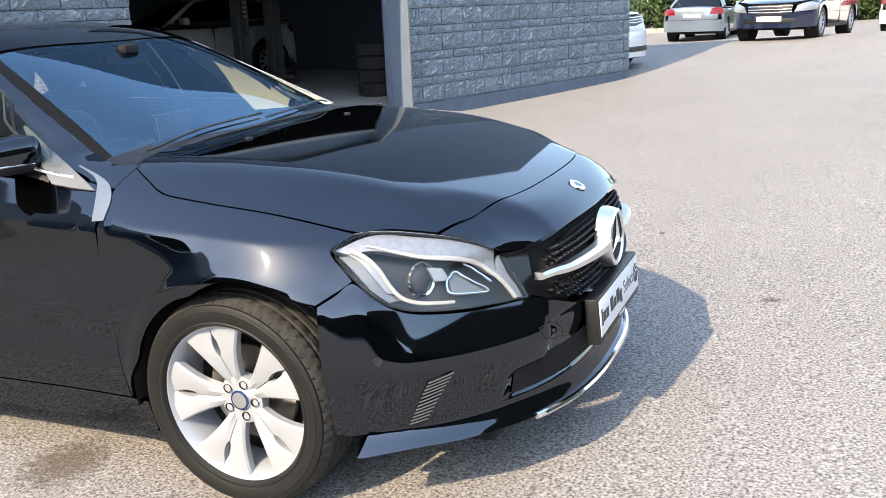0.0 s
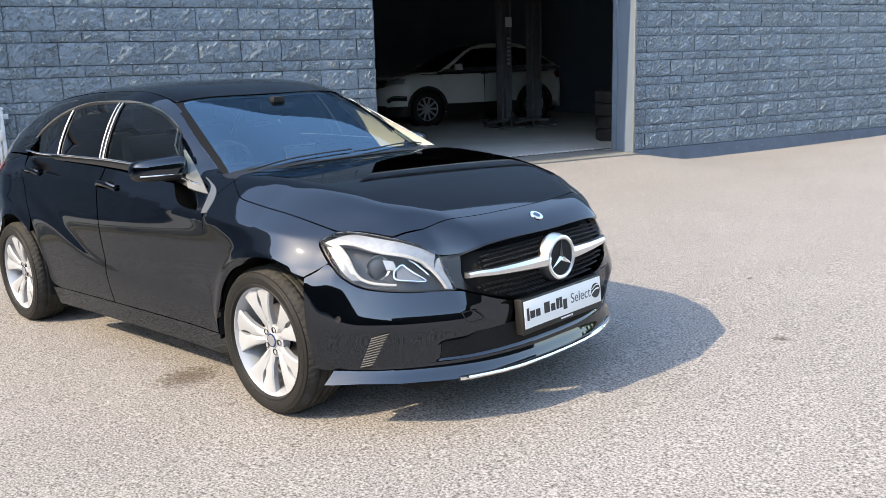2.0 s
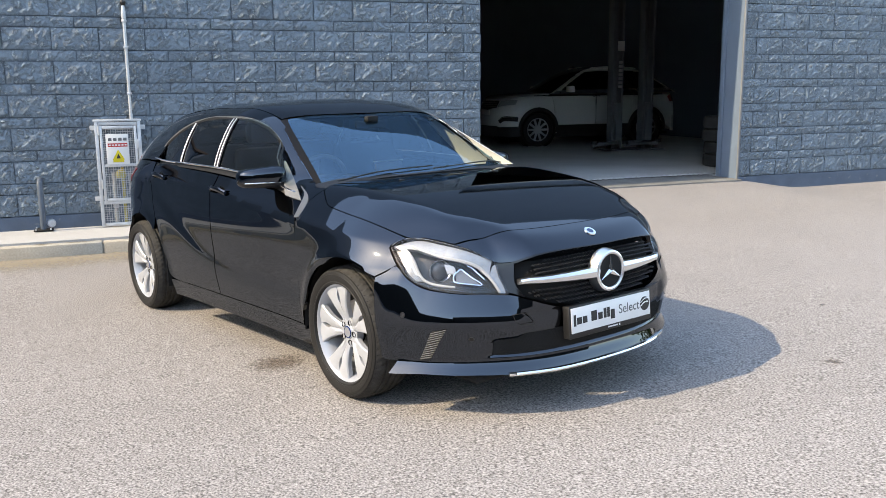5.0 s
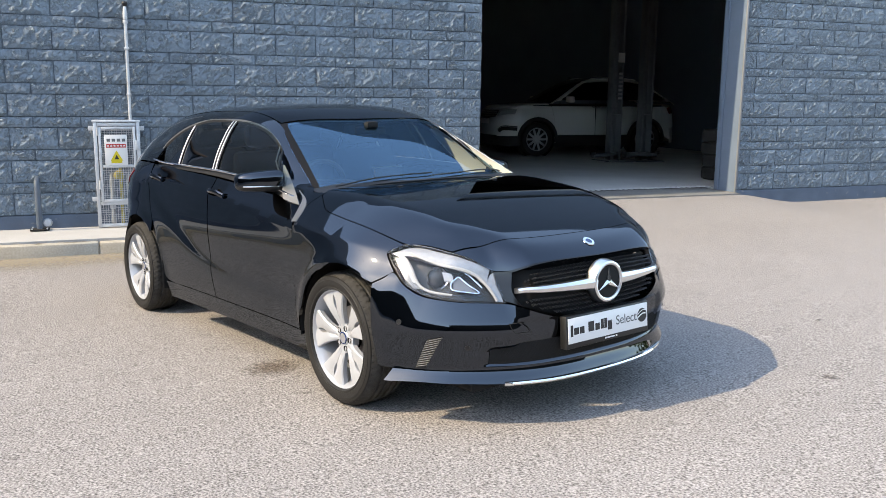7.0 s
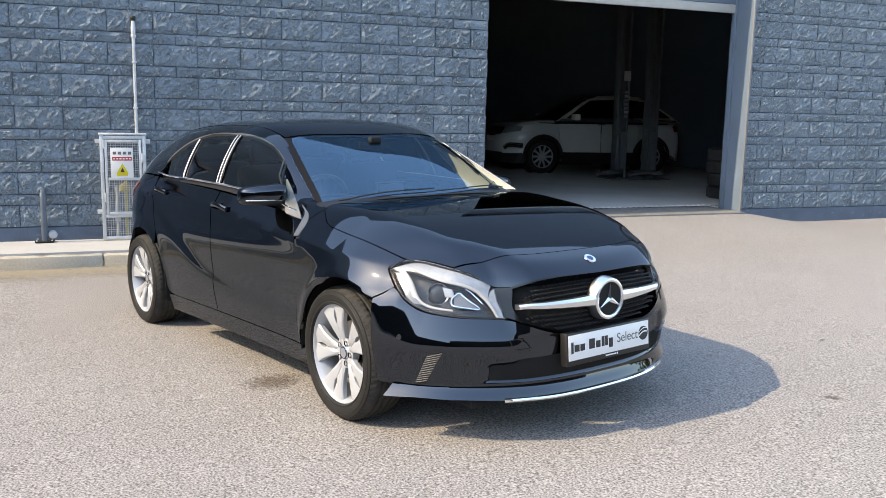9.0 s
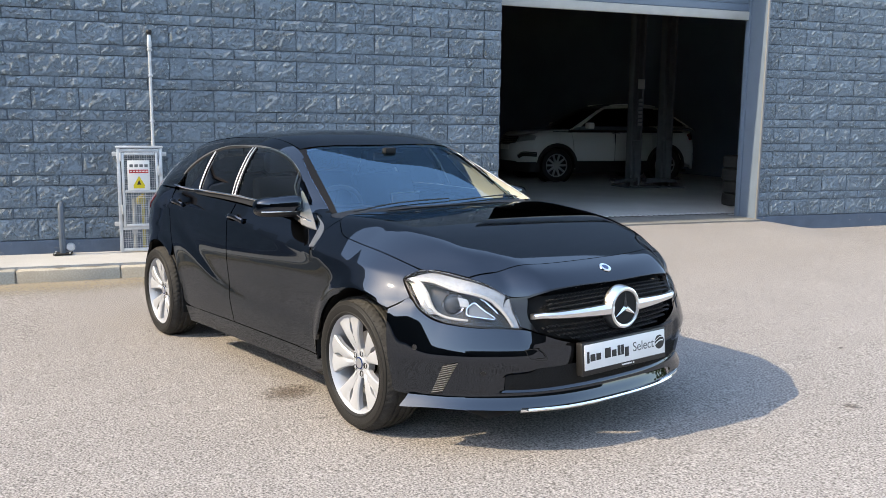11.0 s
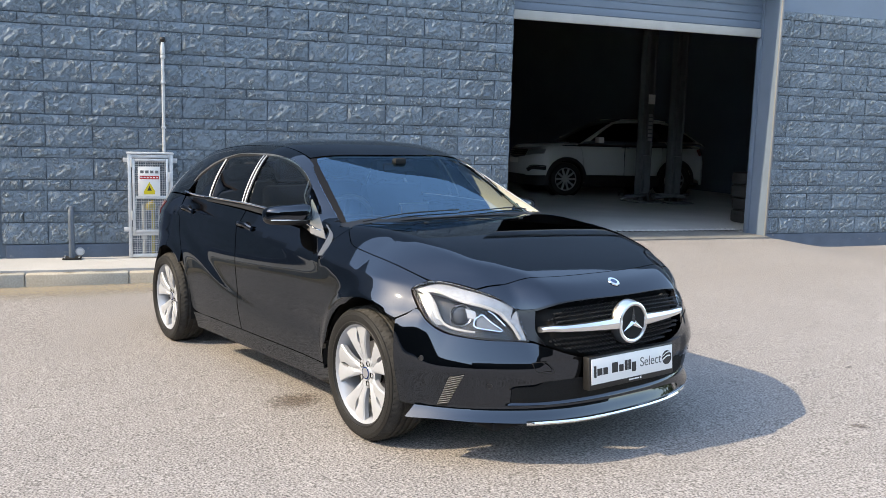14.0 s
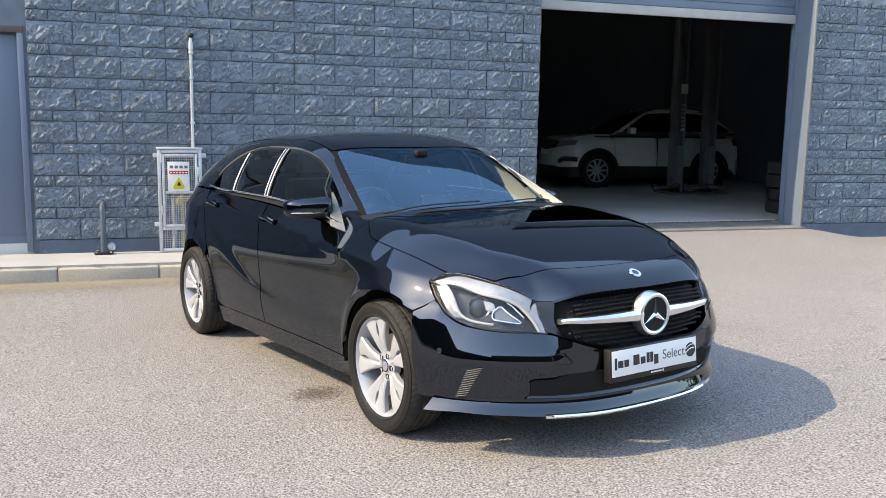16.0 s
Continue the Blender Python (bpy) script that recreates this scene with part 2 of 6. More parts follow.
def part(name, bm, mat, parent=None, label="", smooth=30.0, m=None):
    ob = new(name, mesh_from(name, bm, mat, smooth))
    if parent is not None:
        ob.parent = parent
    if m is not None:
        ob.matrix_basis = m
    if label:
        ob["label"] = label
    return ob


def thing(name, m, label, category, group="", kind=""):
    ob = new(name)
    ob.empty_display_size = 0.2
    ob.matrix_basis = m
    return tagged(ob, label, category, group, kind)


def add_box(bm, x0, x1, y0, y1, z0, z1, bevel=0.0, m=None):
    v = [bm.verts.new((x, y, z)) for z in (z0, z1) for y in (y0, y1) for x in (x0, x1)]
    fs = [bm.faces.new([v[i] for i in f]) for f in ((0, 2, 3, 1), (4, 5, 7, 6), (0, 1, 5, 4), (2, 6, 7, 3), (0, 4, 6, 2), (1, 3, 7, 5))]
    if bevel:
        es = list({e for f in fs for e in f.edges})
        r = bmesh.ops.bevel(bm, geom=es, offset=bevel, segments=2, affect="EDGES", profile=0.5)
        v = list({w for f in r["faces"] for w in f.verts} | {w for w in v if w.is_valid})
    if m is not None:
        bmesh.ops.transform(bm, matrix=m, verts=v)
    return v


def box(x0, x1, y0, y1, z0, z1, bevel=0.0, m=None):
    bm = bmesh.new()
    add_box(bm, x0, x1, y0, y1, z0, z1, bevel, m)
    return bm


def add_lathe(bm, profile, n=32, m=None, closed=False, arc=2 * math.pi):
    """Turn (radius, height) pairs about z."""
    full = arc > 6.28
    k = n if full else n + 1
    rings = []
    for r, h in profile:
        rings.append([bm.verts.new((r * math.cos(arc * i / n), r * math.sin(arc * i / n), h)) for i in range(k)])
    pairs = list(zip(rings, rings[1:])) + ([(rings[-1], rings[0])] if closed else [])
    for a, b in pairs:
        for i in range(n):
            j = (i + 1) % k
            bm.faces.new((a[i], a[j], b[j], b[i]))
    vs = [v for r in rings for v in r]
    if m is not None:
        bmesh.ops.transform(bm, matrix=m, verts=vs)
    return vs


def lathe(profile, n=32, m=None, closed=False):
    bm = bmesh.new()
    add_lathe(bm, profile, n, m, closed)
    return bm


def add_tube(bm, pts, r, n=8, ry=None, up=(0, 0, 1), caps=True):
    """Sweep an ellipse (r across, ry along up) along points."""
    pts = [Vector(p) for p in pts]
    rings = []
    for i, p in enumerate(pts):
        d = (pts[min(i + 1, len(pts) - 1)] - pts[max(i - 1, 0)]).normalized()
        u = Vector(up) - d * d.dot(Vector(up))
        if u.length < 1e-4:
            u = d.orthogonal()
        u.normalize()
        s = d.cross(u)
        rr = r[i] if isinstance(r, (list, tuple)) else r
        h = rr if ry is None else ry[i] if isinstance(ry, list) else ry
        rings.append([bm.verts.new(p + s * (rr * math.cos(2 * math.pi * k / n)) + u * (h * math.sin(2 * math.pi * k / n))) for k in range(n)])
    for a, b in zip(rings, rings[1:]):
        for k in range(n):
            bm.faces.new((a[k], a[(k + 1) % n], b[(k + 1) % n], b[k]))
    if caps:
        bm.faces.new(rings[0][::-1])
        bm.faces.new(rings[-1])
    return bm


def tube(pts, r, n=8, ry=None, up=(0, 0, 1)):
    return add_tube(bmesh.new(), pts, r, n, ry, up)


def spline(ctrl, n):
    """n + 1 points on a Catmull-Rom curve through the control points, evenly spaced by chord."""
    c = np.array(ctrl, float)
    if len(c) == 2:
        return c[0] + np.linspace(0, 1, n + 1)[:, None] * (c[1] - c[0])
    e = np.vstack([2 * c[0] - c[1], c, 2 * c[-1] - c[-2]])
    out = []
    for i in range(1, len(e) - 2):
        p0, p1, p2, p3 = e[i - 1:i + 3]
        for t in np.linspace(0, 1, 24, endpoint=False):
            out.append(0.5 * ((2 * p1) + (p2 - p0) * t + (2 * p0 - 5 * p1 + 4 * p2 - p3) * t * t + (3 * p1 - p0 - 3 * p2 + p3) * t ** 3))
    out = np.array(out + [c[-1]])
    s = np.r_[0, np.cumsum(np.linalg.norm(np.diff(out, axis=0), axis=1))]
    return np.stack([np.interp(np.linspace(0, s[-1], n + 1), s, out[:, k]) for k in range(c.shape[1])], 1)


def curve1(xs, ys):
    """Smooth function through pairs (monotone cubic)."""
    xs, ys = np.array(xs, float), np.array(ys, float)
    h, d = np.diff(xs), np.diff(ys) / np.diff(xs)
    m = np.r_[d[0], [0 if a * b <= 0 else 2 * a * b / (a + b) for a, b in zip(d, d[1:])], d[-1]]

    def f(x):
        x = np.clip(x, xs[0], xs[-1])
        i = np.clip(np.searchsorted(xs, x) - 1, 0, len(h) - 1)
        t = (x - xs[i]) / h[i]
        return ((1 + 2 * t) * (1 - t) ** 2 * ys[i] + t * (1 - t) ** 2 * h[i] * m[i] + t * t * (3 - 2 * t) * ys[i + 1] + t * t * (t - 1) * h[i] * m[i + 1])
    return f


def prism(outline, y0, y1, bevel=0.0):
    """Extrude an (x, z) outline from y0 to y1."""
    bm = bmesh.new()
    a = [bm.verts.new((x, y0, z)) for x, z in outline]
    b = [bm.verts.new((x, y1, z)) for x, z in outline]
    bm.faces.new(a)
    bm.faces.new(b[::-1])
    for i in range(len(a)):
        j = (i + 1) % len(a)
        bm.faces.new((a[i], b[i], b[j], a[j]))
    if bevel:
        bmesh.ops.bevel(bm, geom=list(bm.edges), offset=bevel, segments=2, affect="EDGES", profile=0.5)
    return bm

# ---- the yard and the building ----
# wall frame: x along the facade, y into the building, z up
WALL_ANGLE = radians(90 - 16.604)
WM = Matrix.Translation((-5.7167 * math.cos(radians(16.604)), 5.7167 * math.sin(radians(16.604)), 0)) @ Matrix.Rotation(WALL_ANGLE, 4, "Z")
WI = WM.inverted()
OPEN_L, OPEN_R, END_R, THICK, TOP = 2.51, 6.42, 12.25, 0.42, 5.85
FLOOR_Z = 0.13


def smooth01(t):
    t = min(max(t, 0.0), 1.0)
    return t * t * (3 - 2 * t)


def ground_z(x, y):
    """Height of the yard: falls to the kerb behind the car, rises to the workshop door and to the far car park."""
    q = WI @ Vector((x, y, 0))
    u, n = q.x, -q.y
    xs = x if x > -2.75 else -2.75 + 0.15 * math.tanh((x + 2.75) / 0.8)
    xs = min(xs, 6.0)
    z = 0.0354 * xs + 0.007 * max(min(y, 30), -8)
    z += 0.40 * smooth01((y - 12.5) / 8) - 0.36 * smooth01((y - 17.5) / 6)
    apron = smooth01((u - 1.2) / 1.2) * smooth01((7.6 - u) / 1.3) * smooth01((1.7 - n) / 1.7)
    target = FLOOR_Z - 0.012
    return z + (target - z) * apron if n < 1.7 else z


def build_ground():
    bm = bmesh.new()
    xs = [-900, -300, -120, -60, -30, -20, -14] + list(np.arange(-10, 10.01, 0.25)) + [12, 15, 20, 30, 60, 120, 300, 900]
    ys = [-900, -300, -120, -60, -30, -20, -14] + list(np.arange(-10, 16.01, 0.25)) + [17, 18, 19, 20, 22, 24, 26, 30, 40, 60, 120, 300, 900]
    grid = []
    for y in ys:
        row = []
        for x in xs:
            q = WI @ Vector((x, y, 0))
            z = ground_z(x, y)
            if q.y > 0.42 and q.x < END_R - 0.4:
                z = -0.35                       # below the building
            row.append(bm.verts.new((x, y, z)))
        grid.append(row)
    for a, b in zip(grid, grid[1:]):
        for i in range(len(xs) - 1):
            bm.faces.new((a[i], a[i + 1], b[i + 1], b[i]))
    tagged(part("ground", bm, M_ASPHALT, smooth=60), "sunlit pale worn asphalt yard with coarse aggregate", "asphalt yard", kind="structure")


build_ground()


def wall_part(name, boxes, mat, label, category):
    bm = bmesh.new()
    for b in boxes:
        add_box(bm, *b)
    ob = part(name, bm, mat, smooth=0, m=WM)
    return tagged(ob, label, category, kind="structure")


DOOR_L, DOOR_R, DOOR_T = -4.07, -3.13, 2.33
wall_left = wall_part("wall_left", [(-14, DOOR_L, 0.02, THICK, -0.4, 3.18), (DOOR_R, OPEN_L - 0.004, 0.02, THICK, -0.4, 3.18), (DOOR_L, DOOR_R, 0.02, THICK, DOOR_T, 3.18)],
                      M_JOINT, "blue-grey painted split-face block wall beside the workshop door", "block wall")
wall_right = wall_part("wall_right", [(OPEN_R + 0.004, END_R, 0.02, THICK, -0.4, 3.18)], M_JOINT,
                       "blue-grey painted split-face block wall at the building corner", "block wall")
wall_part("wall_upper", [(-14, OPEN_L, 0.03, THICK, 3.184, TOP), (OPEN_R, END_R, 0.03, THICK, 3.184, TOP), (OPEN_L, OPEN_R, 0.03, THICK, 3.55, TOP)], M_PANEL,
          "smooth blue-grey facade band above the blockwork", "facade")
wall_part("wall_return", [(END_R - 0.30, END_R, THICK, 22, -0.4, TOP)], M_PANEL, "side wall of the workshop building", "wall")
# inner walls and roof deck carry the room's shade in their colour
wall_part("wall_inner_left", [(-13.7, -13.4, THICK, 22, -0.4, TOP - 0.3)], M_INNER, "inner side wall of the workshop, coloured near-black as indoor shade", "wall")
wall_part("wall_back", [(-14, END_R, 22, 22.3, -0.4, TOP)], M_INNER, "back wall of the workshop, coloured near-black as indoor shade", "wall")
wall_part("ceiling", [(-14, END_R, THICK - 0.1, 22.3, TOP + 0.003, TOP + 0.25)], M_INNER, "workshop roof deck, coloured near-black as indoor shade", "ceiling")
wall_part("workshop_floor", [(-13.4, OPEN_L, 0.05, 22, -0.3, FLOOR_Z), (OPEN_L + 0.001, OPEN_R, 0.02, 22, -0.3, FLOOR_Z), (OPEN_R + 0.001, END_R - 0.3, 0.05, 22, -0.3, FLOOR_Z)], M_FLOOR, "grey painted concrete workshop floor", "floor")
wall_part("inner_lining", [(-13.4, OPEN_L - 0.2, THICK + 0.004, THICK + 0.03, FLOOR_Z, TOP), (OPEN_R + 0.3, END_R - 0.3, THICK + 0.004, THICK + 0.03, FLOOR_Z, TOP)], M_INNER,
          "inner face of the front wall, coloured near-black as indoor shade", "wall")
# two unseen walls, added to hide the bright horizon from the paint's reflections
M_UNSEEN = material("dark_unseen_wall", (0.0367, 0.036, 0.0334), 0.8, vary=0.2, scale=0.6, bump=0.003, bump_scale=12)
wall_part("wall_opposite", [(-14.4, 34, -27.8, -27.4, -0.6, 6.4)], M_UNSEEN, "unseen dark wall across the yard, added for the car's reflections", "wall")
wall_part("wall_side", [(-14.4, -14.0, -27.4, 0.0, -0.6, 4.6)], M_UNSEEN, "unseen dark wall at the end of the yard, added for the car's reflections", "wall")

# ---- shutter, doors, kerb, meter cage ----
BLK_W, ROW_P, TALL, ROW0 = 0.45, 0.3347, 0.225, 2.401   # block length, course pair, tall course, a tall course's top


def split_face(w, h, seed, nx, nz, rough):
    """One split-faced block: a bulged, chipped front with dressed edges."""
    rnd = random.Random(seed)
    bm = bmesh.new()
    front = []
    for j in range(nz + 1):
        row = []
        for i in range(nx + 1):
            ex, ez = min(i, nx - i) / nx, min(j, nz - j) / nz
            edge = i in (0, nx) or j in (0, nz)
            d = 0.0 if edge else -0.004 - rough * rnd.random() ** 2 * (1.0 if math.sin(3.1 * seed + 9.0 * i / nx) * math.cos(1.7 * seed + 6.0 * j / nz) > -0.15 else 0.25)
            x = w * i / nx + (0 if edge else rnd.uniform(-0.3, 0.3) * w / nx)
            z = h * j / nz + (0 if edge else rnd.uniform(-0.3, 0.3) * h / nz)
            row.append(bm.verts.new((x, d, z)))
        front.append(row)
    for a, b in zip(front, front[1:]):
        for i in range(nx):
            bm.faces.new((a[i], a[i + 1], b[i + 1], b[i]))
    ring = front[0] + [r[-1] for r in front[1:]] + front[-1][-2::-1] + [r[0] for r in front[-2:0:-1]]
    back = [bm.verts.new((v.co.x, 0.03, v.co.z)) for v in ring]
    for k in range(len(ring)):
        m = (k + 1) % len(ring)
        bm.faces.new((ring[k], back[k], back[m], ring[m]))
    return mesh_from("block", bm, M_BLOCK, 0)


BLOCKS_TALL = [split_face(BLK_W - 0.010, TALL - 0.010, s, 12, 6, 0.019) for s in range(9)]
BLOCKS_LOW = [split_face(BLK_W - 0.010, ROW_P - TALL - 0.010, 50 + s, 12, 3, 0.015) for s in range(9)]


def lay_blocks(wall, u_from, u_to, z_from, rows, phase, seed):
    rnd = random.Random(seed)
    for k in range(rows):
        top = ROW0 + 2 * ROW_P - k * ROW_P
        for low in (True, False):
            z0 = top if low else top - TALL
            h = (ROW_P - TALL if low else TALL) - 0.010
            if z0 < z_from - 0.01 or z0 + h > 3.182:
                continue
            start = phase + (BLK_W / 2 if low else 0)
            n0 = math.floor((u_from - start) / BLK_W)
            n1 = math.ceil((u_to - start) / BLK_W)
            for n in range(n0, n1):
                a, b = max(start + n * BLK_W + 0.005, u_from), min(start + (n + 1) * BLK_W - 0.005, u_to)
                if b - a < 0.04:
                    continue
                ob = new("block", rnd.choice(BLOCKS_LOW if low else BLOCKS_TALL))
                ob.parent = wall
                m = Matrix.Translation((a, rnd.uniform(-0.003, 0.003), z0 + 0.005))
                ob.matrix_basis = m @ Matrix.Diagonal(((b - a) / (BLK_W - 0.010), 1, 1, 1))


for name, u0, u1, base in (("plinth", -14, DOOR_L - 0.06, 0.0), ("plinth", DOOR_R + 0.06, OPEN_L - 0.002, 0.0), ("plinth", OPEN_R + 0.002, END_R, -0.3)):
    tagged(part(name, box(u0, u1, -0.006, 0.03, base - 0.12, ROW0 - 6 * ROW_P - TALL - 0.006, 0.004), M_PLINTH, smooth=0, m=WM), "painted plinth course with flaked pale patches", "plinth", kind="structure")

# roller shutter, half raised, in the deep reveal
shutter = thing("roller_shutter", WM @ Matrix.Translation((0, 0.40, 0)), "blue-grey roller shutter raised above a dark workshop opening", "shutter")
part("bottom_rail", box(OPEN_L + 0.01, 6.398, -0.045, 0.005, 2.86, 2.975, 0.008), M_WHITE, shutter, "off-white bottom rail")
slat = mesh_from("shutter_slat", box(OPEN_L + 0.01, 6.398, -0.030, -0.004, 0.0, 0.098, 0.008), M_PANEL, 30)
for k in range(7):
    o = new("shutter_slat", slat)
    o.parent = shutter
    o.matrix_basis = Matrix.Translation((0, 0, 2.979 + 0.100 * k))
part("guide_rail", box(6.394, OPEN_R - 0.006, -0.07, 0.02, FLOOR_Z, 3.54, 0.004), M_REVEAL, shutter)
part("guide_rail", box(OPEN_L - 0.10, OPEN_L + 0.008, 0.022, 0.10, FLOOR_Z, 3.54, 0.004), M_REVEAL, shutter)
tagged(part("door_reveal", box(OPEN_R - 0.004, OPEN_R + 0.02, -0.004, THICK + 0.03, -0.1, 3.55), M_REVEAL, smooth=0, m=WM), "smooth painted reveal beside the workshop opening", "reveal", kind="structure")
tagged(part("corner_bead", box(OPEN_R - 0.008, OPEN_R + 0.020, -0.018, 0.012, 0.02, 3.56, 0.004), M_BEAD, smooth=30, m=WM), "off-white corner edge of the workshop opening", "corner trim", kind="structure")
# threshold and drain grating
tagged(part("threshold", box(OPEN_L, OPEN_R - 0.004, -0.12, 0.66, -0.1, FLOOR_Z + 0.006, 0.004), M_SILL, smooth=0, m=WM), "concrete threshold of the workshop opening", "threshold", kind="structure")
drain = thing("drain_grating", WM @ Matrix.Translation((0, 0.78, FLOOR_Z)), "galvanised drain grating across the workshop doorway", "drain")
# near-black sheet stands for the shaded channel between the bars
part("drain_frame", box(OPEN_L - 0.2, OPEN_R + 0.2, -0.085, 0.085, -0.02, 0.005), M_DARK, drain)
bar = mesh_from("grate_bar", box(-0.023, 0.023, -0.075, 0.075, 0.0055, 0.016, 0.003), material("worn_grating", (0.52, 0.52, 0.514), 0.5, 0.0, vary=0.15, scale=12), 30)
for k in range(47):
    o = new("grate_bar", bar)
    o.parent = drain
    o.matrix_basis = Matrix.Translation((OPEN_L - 0.1 + 0.09 * k, 0, 0))

# pedestrian door
door = thing("door_1", WM @ Matrix.Translation(((DOOR_L + DOOR_R) / 2, 0.06, 0.05)), "closed flat blue-grey steel door in the block wall", "door", kind="structure")
hw = (DOOR_R - DOOR_L) / 2
part("door_leaf", box(-hw + 0.05, hw - 0.05, 0.0, 0.045, 0.01, DOOR_T - 0.11, 0.003), M_DOORPAINT, door)
for a in ((-hw, -hw + 0.06, 0.0), (hw - 0.06, hw, 0.0)):
    part("door_frame", box(a[0], a[1], -0.065, 0.05, 0.0, DOOR_T - 0.05, 0.004), M_DOORPAINT, door)
part("door_head", box(-hw, hw, -0.068, 0.05, DOOR_T - 0.11, DOOR_T - 0.045, 0.004), material("brown_head", (0.0867, 0.0567, 0.0467), 0.6, vary=0.1), door, "rust-brown door head")
part("door_kick", box(-hw + 0.05, hw - 0.05, -0.004, 0.0, 0.01, 0.16), M_DOORPAINT, door)
part("door_handle", tube([(-hw + 0.13, -0.01, 1.02), (-hw + 0.13, -0.05, 1.02), (-hw + 0.25, -0.05, 1.02)], 0.010, 8), M_GALV, door)

# pavement strip and kerb stones
tagged(part("pavement", box(-14, 1.75, -0.865, 0.02, -0.3, 0.022, 0.0), M_PAVE, smooth=0, m=WM @ Matrix.Rotation(radians(-0.5), 4, "X")), "pale concrete pavement strip along the wall", "pavement", kind="structure")
kerb = tagged(part("kerb", box(-14, 1.76, -0.985, -0.87, -0.35, -0.03, 0.0), M_CONCRETE, smooth=0, m=WM), "weathered concrete kerb along the pavement", "kerb", kind="structure")
stone = mesh_from("kerb_stone", box(0.004, 0.911, -1.0, -0.868, -0.33, 0.010, 0.014), M_CONCRETE, 30)
for k in range(17):
    o = new("kerb_stone", stone)
    o.parent = kerb
    o.matrix_basis = Matrix.Translation((1.76 - 0.915 * (k + 1) + 0.02, 0, -0.003 + 0.004 * ((k * 7) % 3)))

# galvanised meter cage
CX = -1.655
cage = thing("meter_cage", WM @ Matrix.Translation((CX, 0, 0.035)), "galvanised steel mesh meter cage with a white warning sign", "meter cage")
W2, D, H = 0.225, 0.17, 1.085
for x in (-W2, W2 - 0.035):
    part("post", box(x, x + 0.035, -D, -D + 0.035, 0.0, H, 0.004), M_GALV, cage)
    part("back_post", box(x, x + 0.035, -0.04, -0.008, 0.0, H, 0.004), M_GALV, cage)
part("top_plate", box(-W2 - 0.01, W2 + 0.01, -D - 0.01, -0.008, H, H + 0.02, 0.004), M_GALV, cage)
for z in (0.0, 0.23, H - 0.04):
    part("cross_bar", box(-W2 + 0.036, W2 - 0.036, -D + 0.002, -D + 0.033, z, z + 0.035, 0.004), M_GALV, cage)
for z in (0.27, 1.0):
    for s in (-1, 1):
        part("wall_tab", box(s * W2 - 0.045, s * W2 + 0.045, -D + 0.04, -D + 0.05, z, z + 0.045, 0.003), M_GALV, cage)
gate = part("gate", box(-W2 + 0.045, -W2 + 0.072, -D - 0.016, -D - 0.002, 0.265, H - 0.045, 0.004), M_GALV, cage, "mesh gate of the cage")
part("gate_stile", box(W2 - 0.072, W2 - 0.045, -D - 0.016, -D - 0.002, 0.265, H - 0.045, 0.004), M_GALV, gate)
for z in (0.265, 0.62, H - 0.075):
    part("gate_rail", box(-W2 + 0.073, W2 - 0.073, -D - 0.016, -D - 0.002, z, z + 0.03, 0.004), M_GALV, gate)
for z in (0.40, 0.95):
    part("hinge", lathe([(0.0, 0.0), (0.011, 0.0), (0.011, 0.09), (0.0, 0.09)], 12, Matrix.Translation((-W2 + 0.04, -D - 0.012, z))), M_GALV, gate)
part("latch", box(W2 - 0.05, W2 - 0.012, -D - 0.025, -D - 0.005, 0.80, 0.90, 0.004), M_GALV, gate)


def wire_mesh(x0, x1, z0, z1, y, step, r):
    bm = bmesh.new()
    for k in range(1, int((x1 - x0) / step)):
        add_tube(bm, [(x0 + k * step, y, z0), (x0 + k * step, y, z1)], r, 5, caps=False)
    for k in range(1, int((z1 - z0) / step)):
        add_tube(bm, [(x0, y - r, z0 + k * step), (x1, y - r, z0 + k * step)], r, 5, up=(0, 1, 0), caps=False)
    return bm


tagged(part("upper_mesh", wire_mesh(-W2 + 0.06, W2 - 0.06, 0.65, H - 0.05, -D + 0.002, 0.0235, 0.0028), M_GALV, gate), kind="stuff")
tagged(part("lower_mesh", wire_mesh(-W2 + 0.06, W2 - 0.06, 0.285, 0.63, -D + 0.002, 0.0235, 0.0028), M_GALV, gate), kind="stuff")
tagged(part("base_mesh", wire_mesh(-W2 + 0.036, W2 - 0.036, 0.035, 0.23, -D + 0.012, 0.0235, 0.0028), M_GALV, cage), kind="stuff")
for sx in (-W2 + 0.01, W2 - 0.01):
    bm = wire_mesh(0.01, D - 0.03, 0.02, H, 0.0, 0.03, 0.0026)
    bmesh.ops.transform(bm, matrix=Matrix.Translation((sx, -D, 0)) @ Matrix.Rotation(radians(90), 4, "Z"), verts=bm.verts)
    tagged(part("side_mesh", bm, M_GALV, cage), kind="stuff")
sign = part("warning_sign", box(-0.125, 0.095, -D - 0.020, -D - 0.016, 0.69, 1.0, 0.001), M_SIGN, cage, "white warning sign with red bar and yellow triangle")
sign.matrix_basis = Matrix.Translation((0, 0, -0.042))
part("red_bar", box(-0.108, 0.082, -D - 0.0215, -D - 0.0202, 0.868, 0.905), M_RED, sign, smooth=0)
for k in range(4):
    part("print_mark", box(-0.102 + 0.049 * k, -0.068 + 0.049 * k, -D - 0.0213, -D - 0.0202, 0.930, 0.960), M_INKGREY, sign, smooth=0)
for k in range(6):
    part("bar_mark", box(-0.100 + 0.031 * k, -0.080 + 0.031 * k, -D - 0.0222, -D - 0.0216, 0.880, 0.893), M_SIGN, sign, smooth=0)
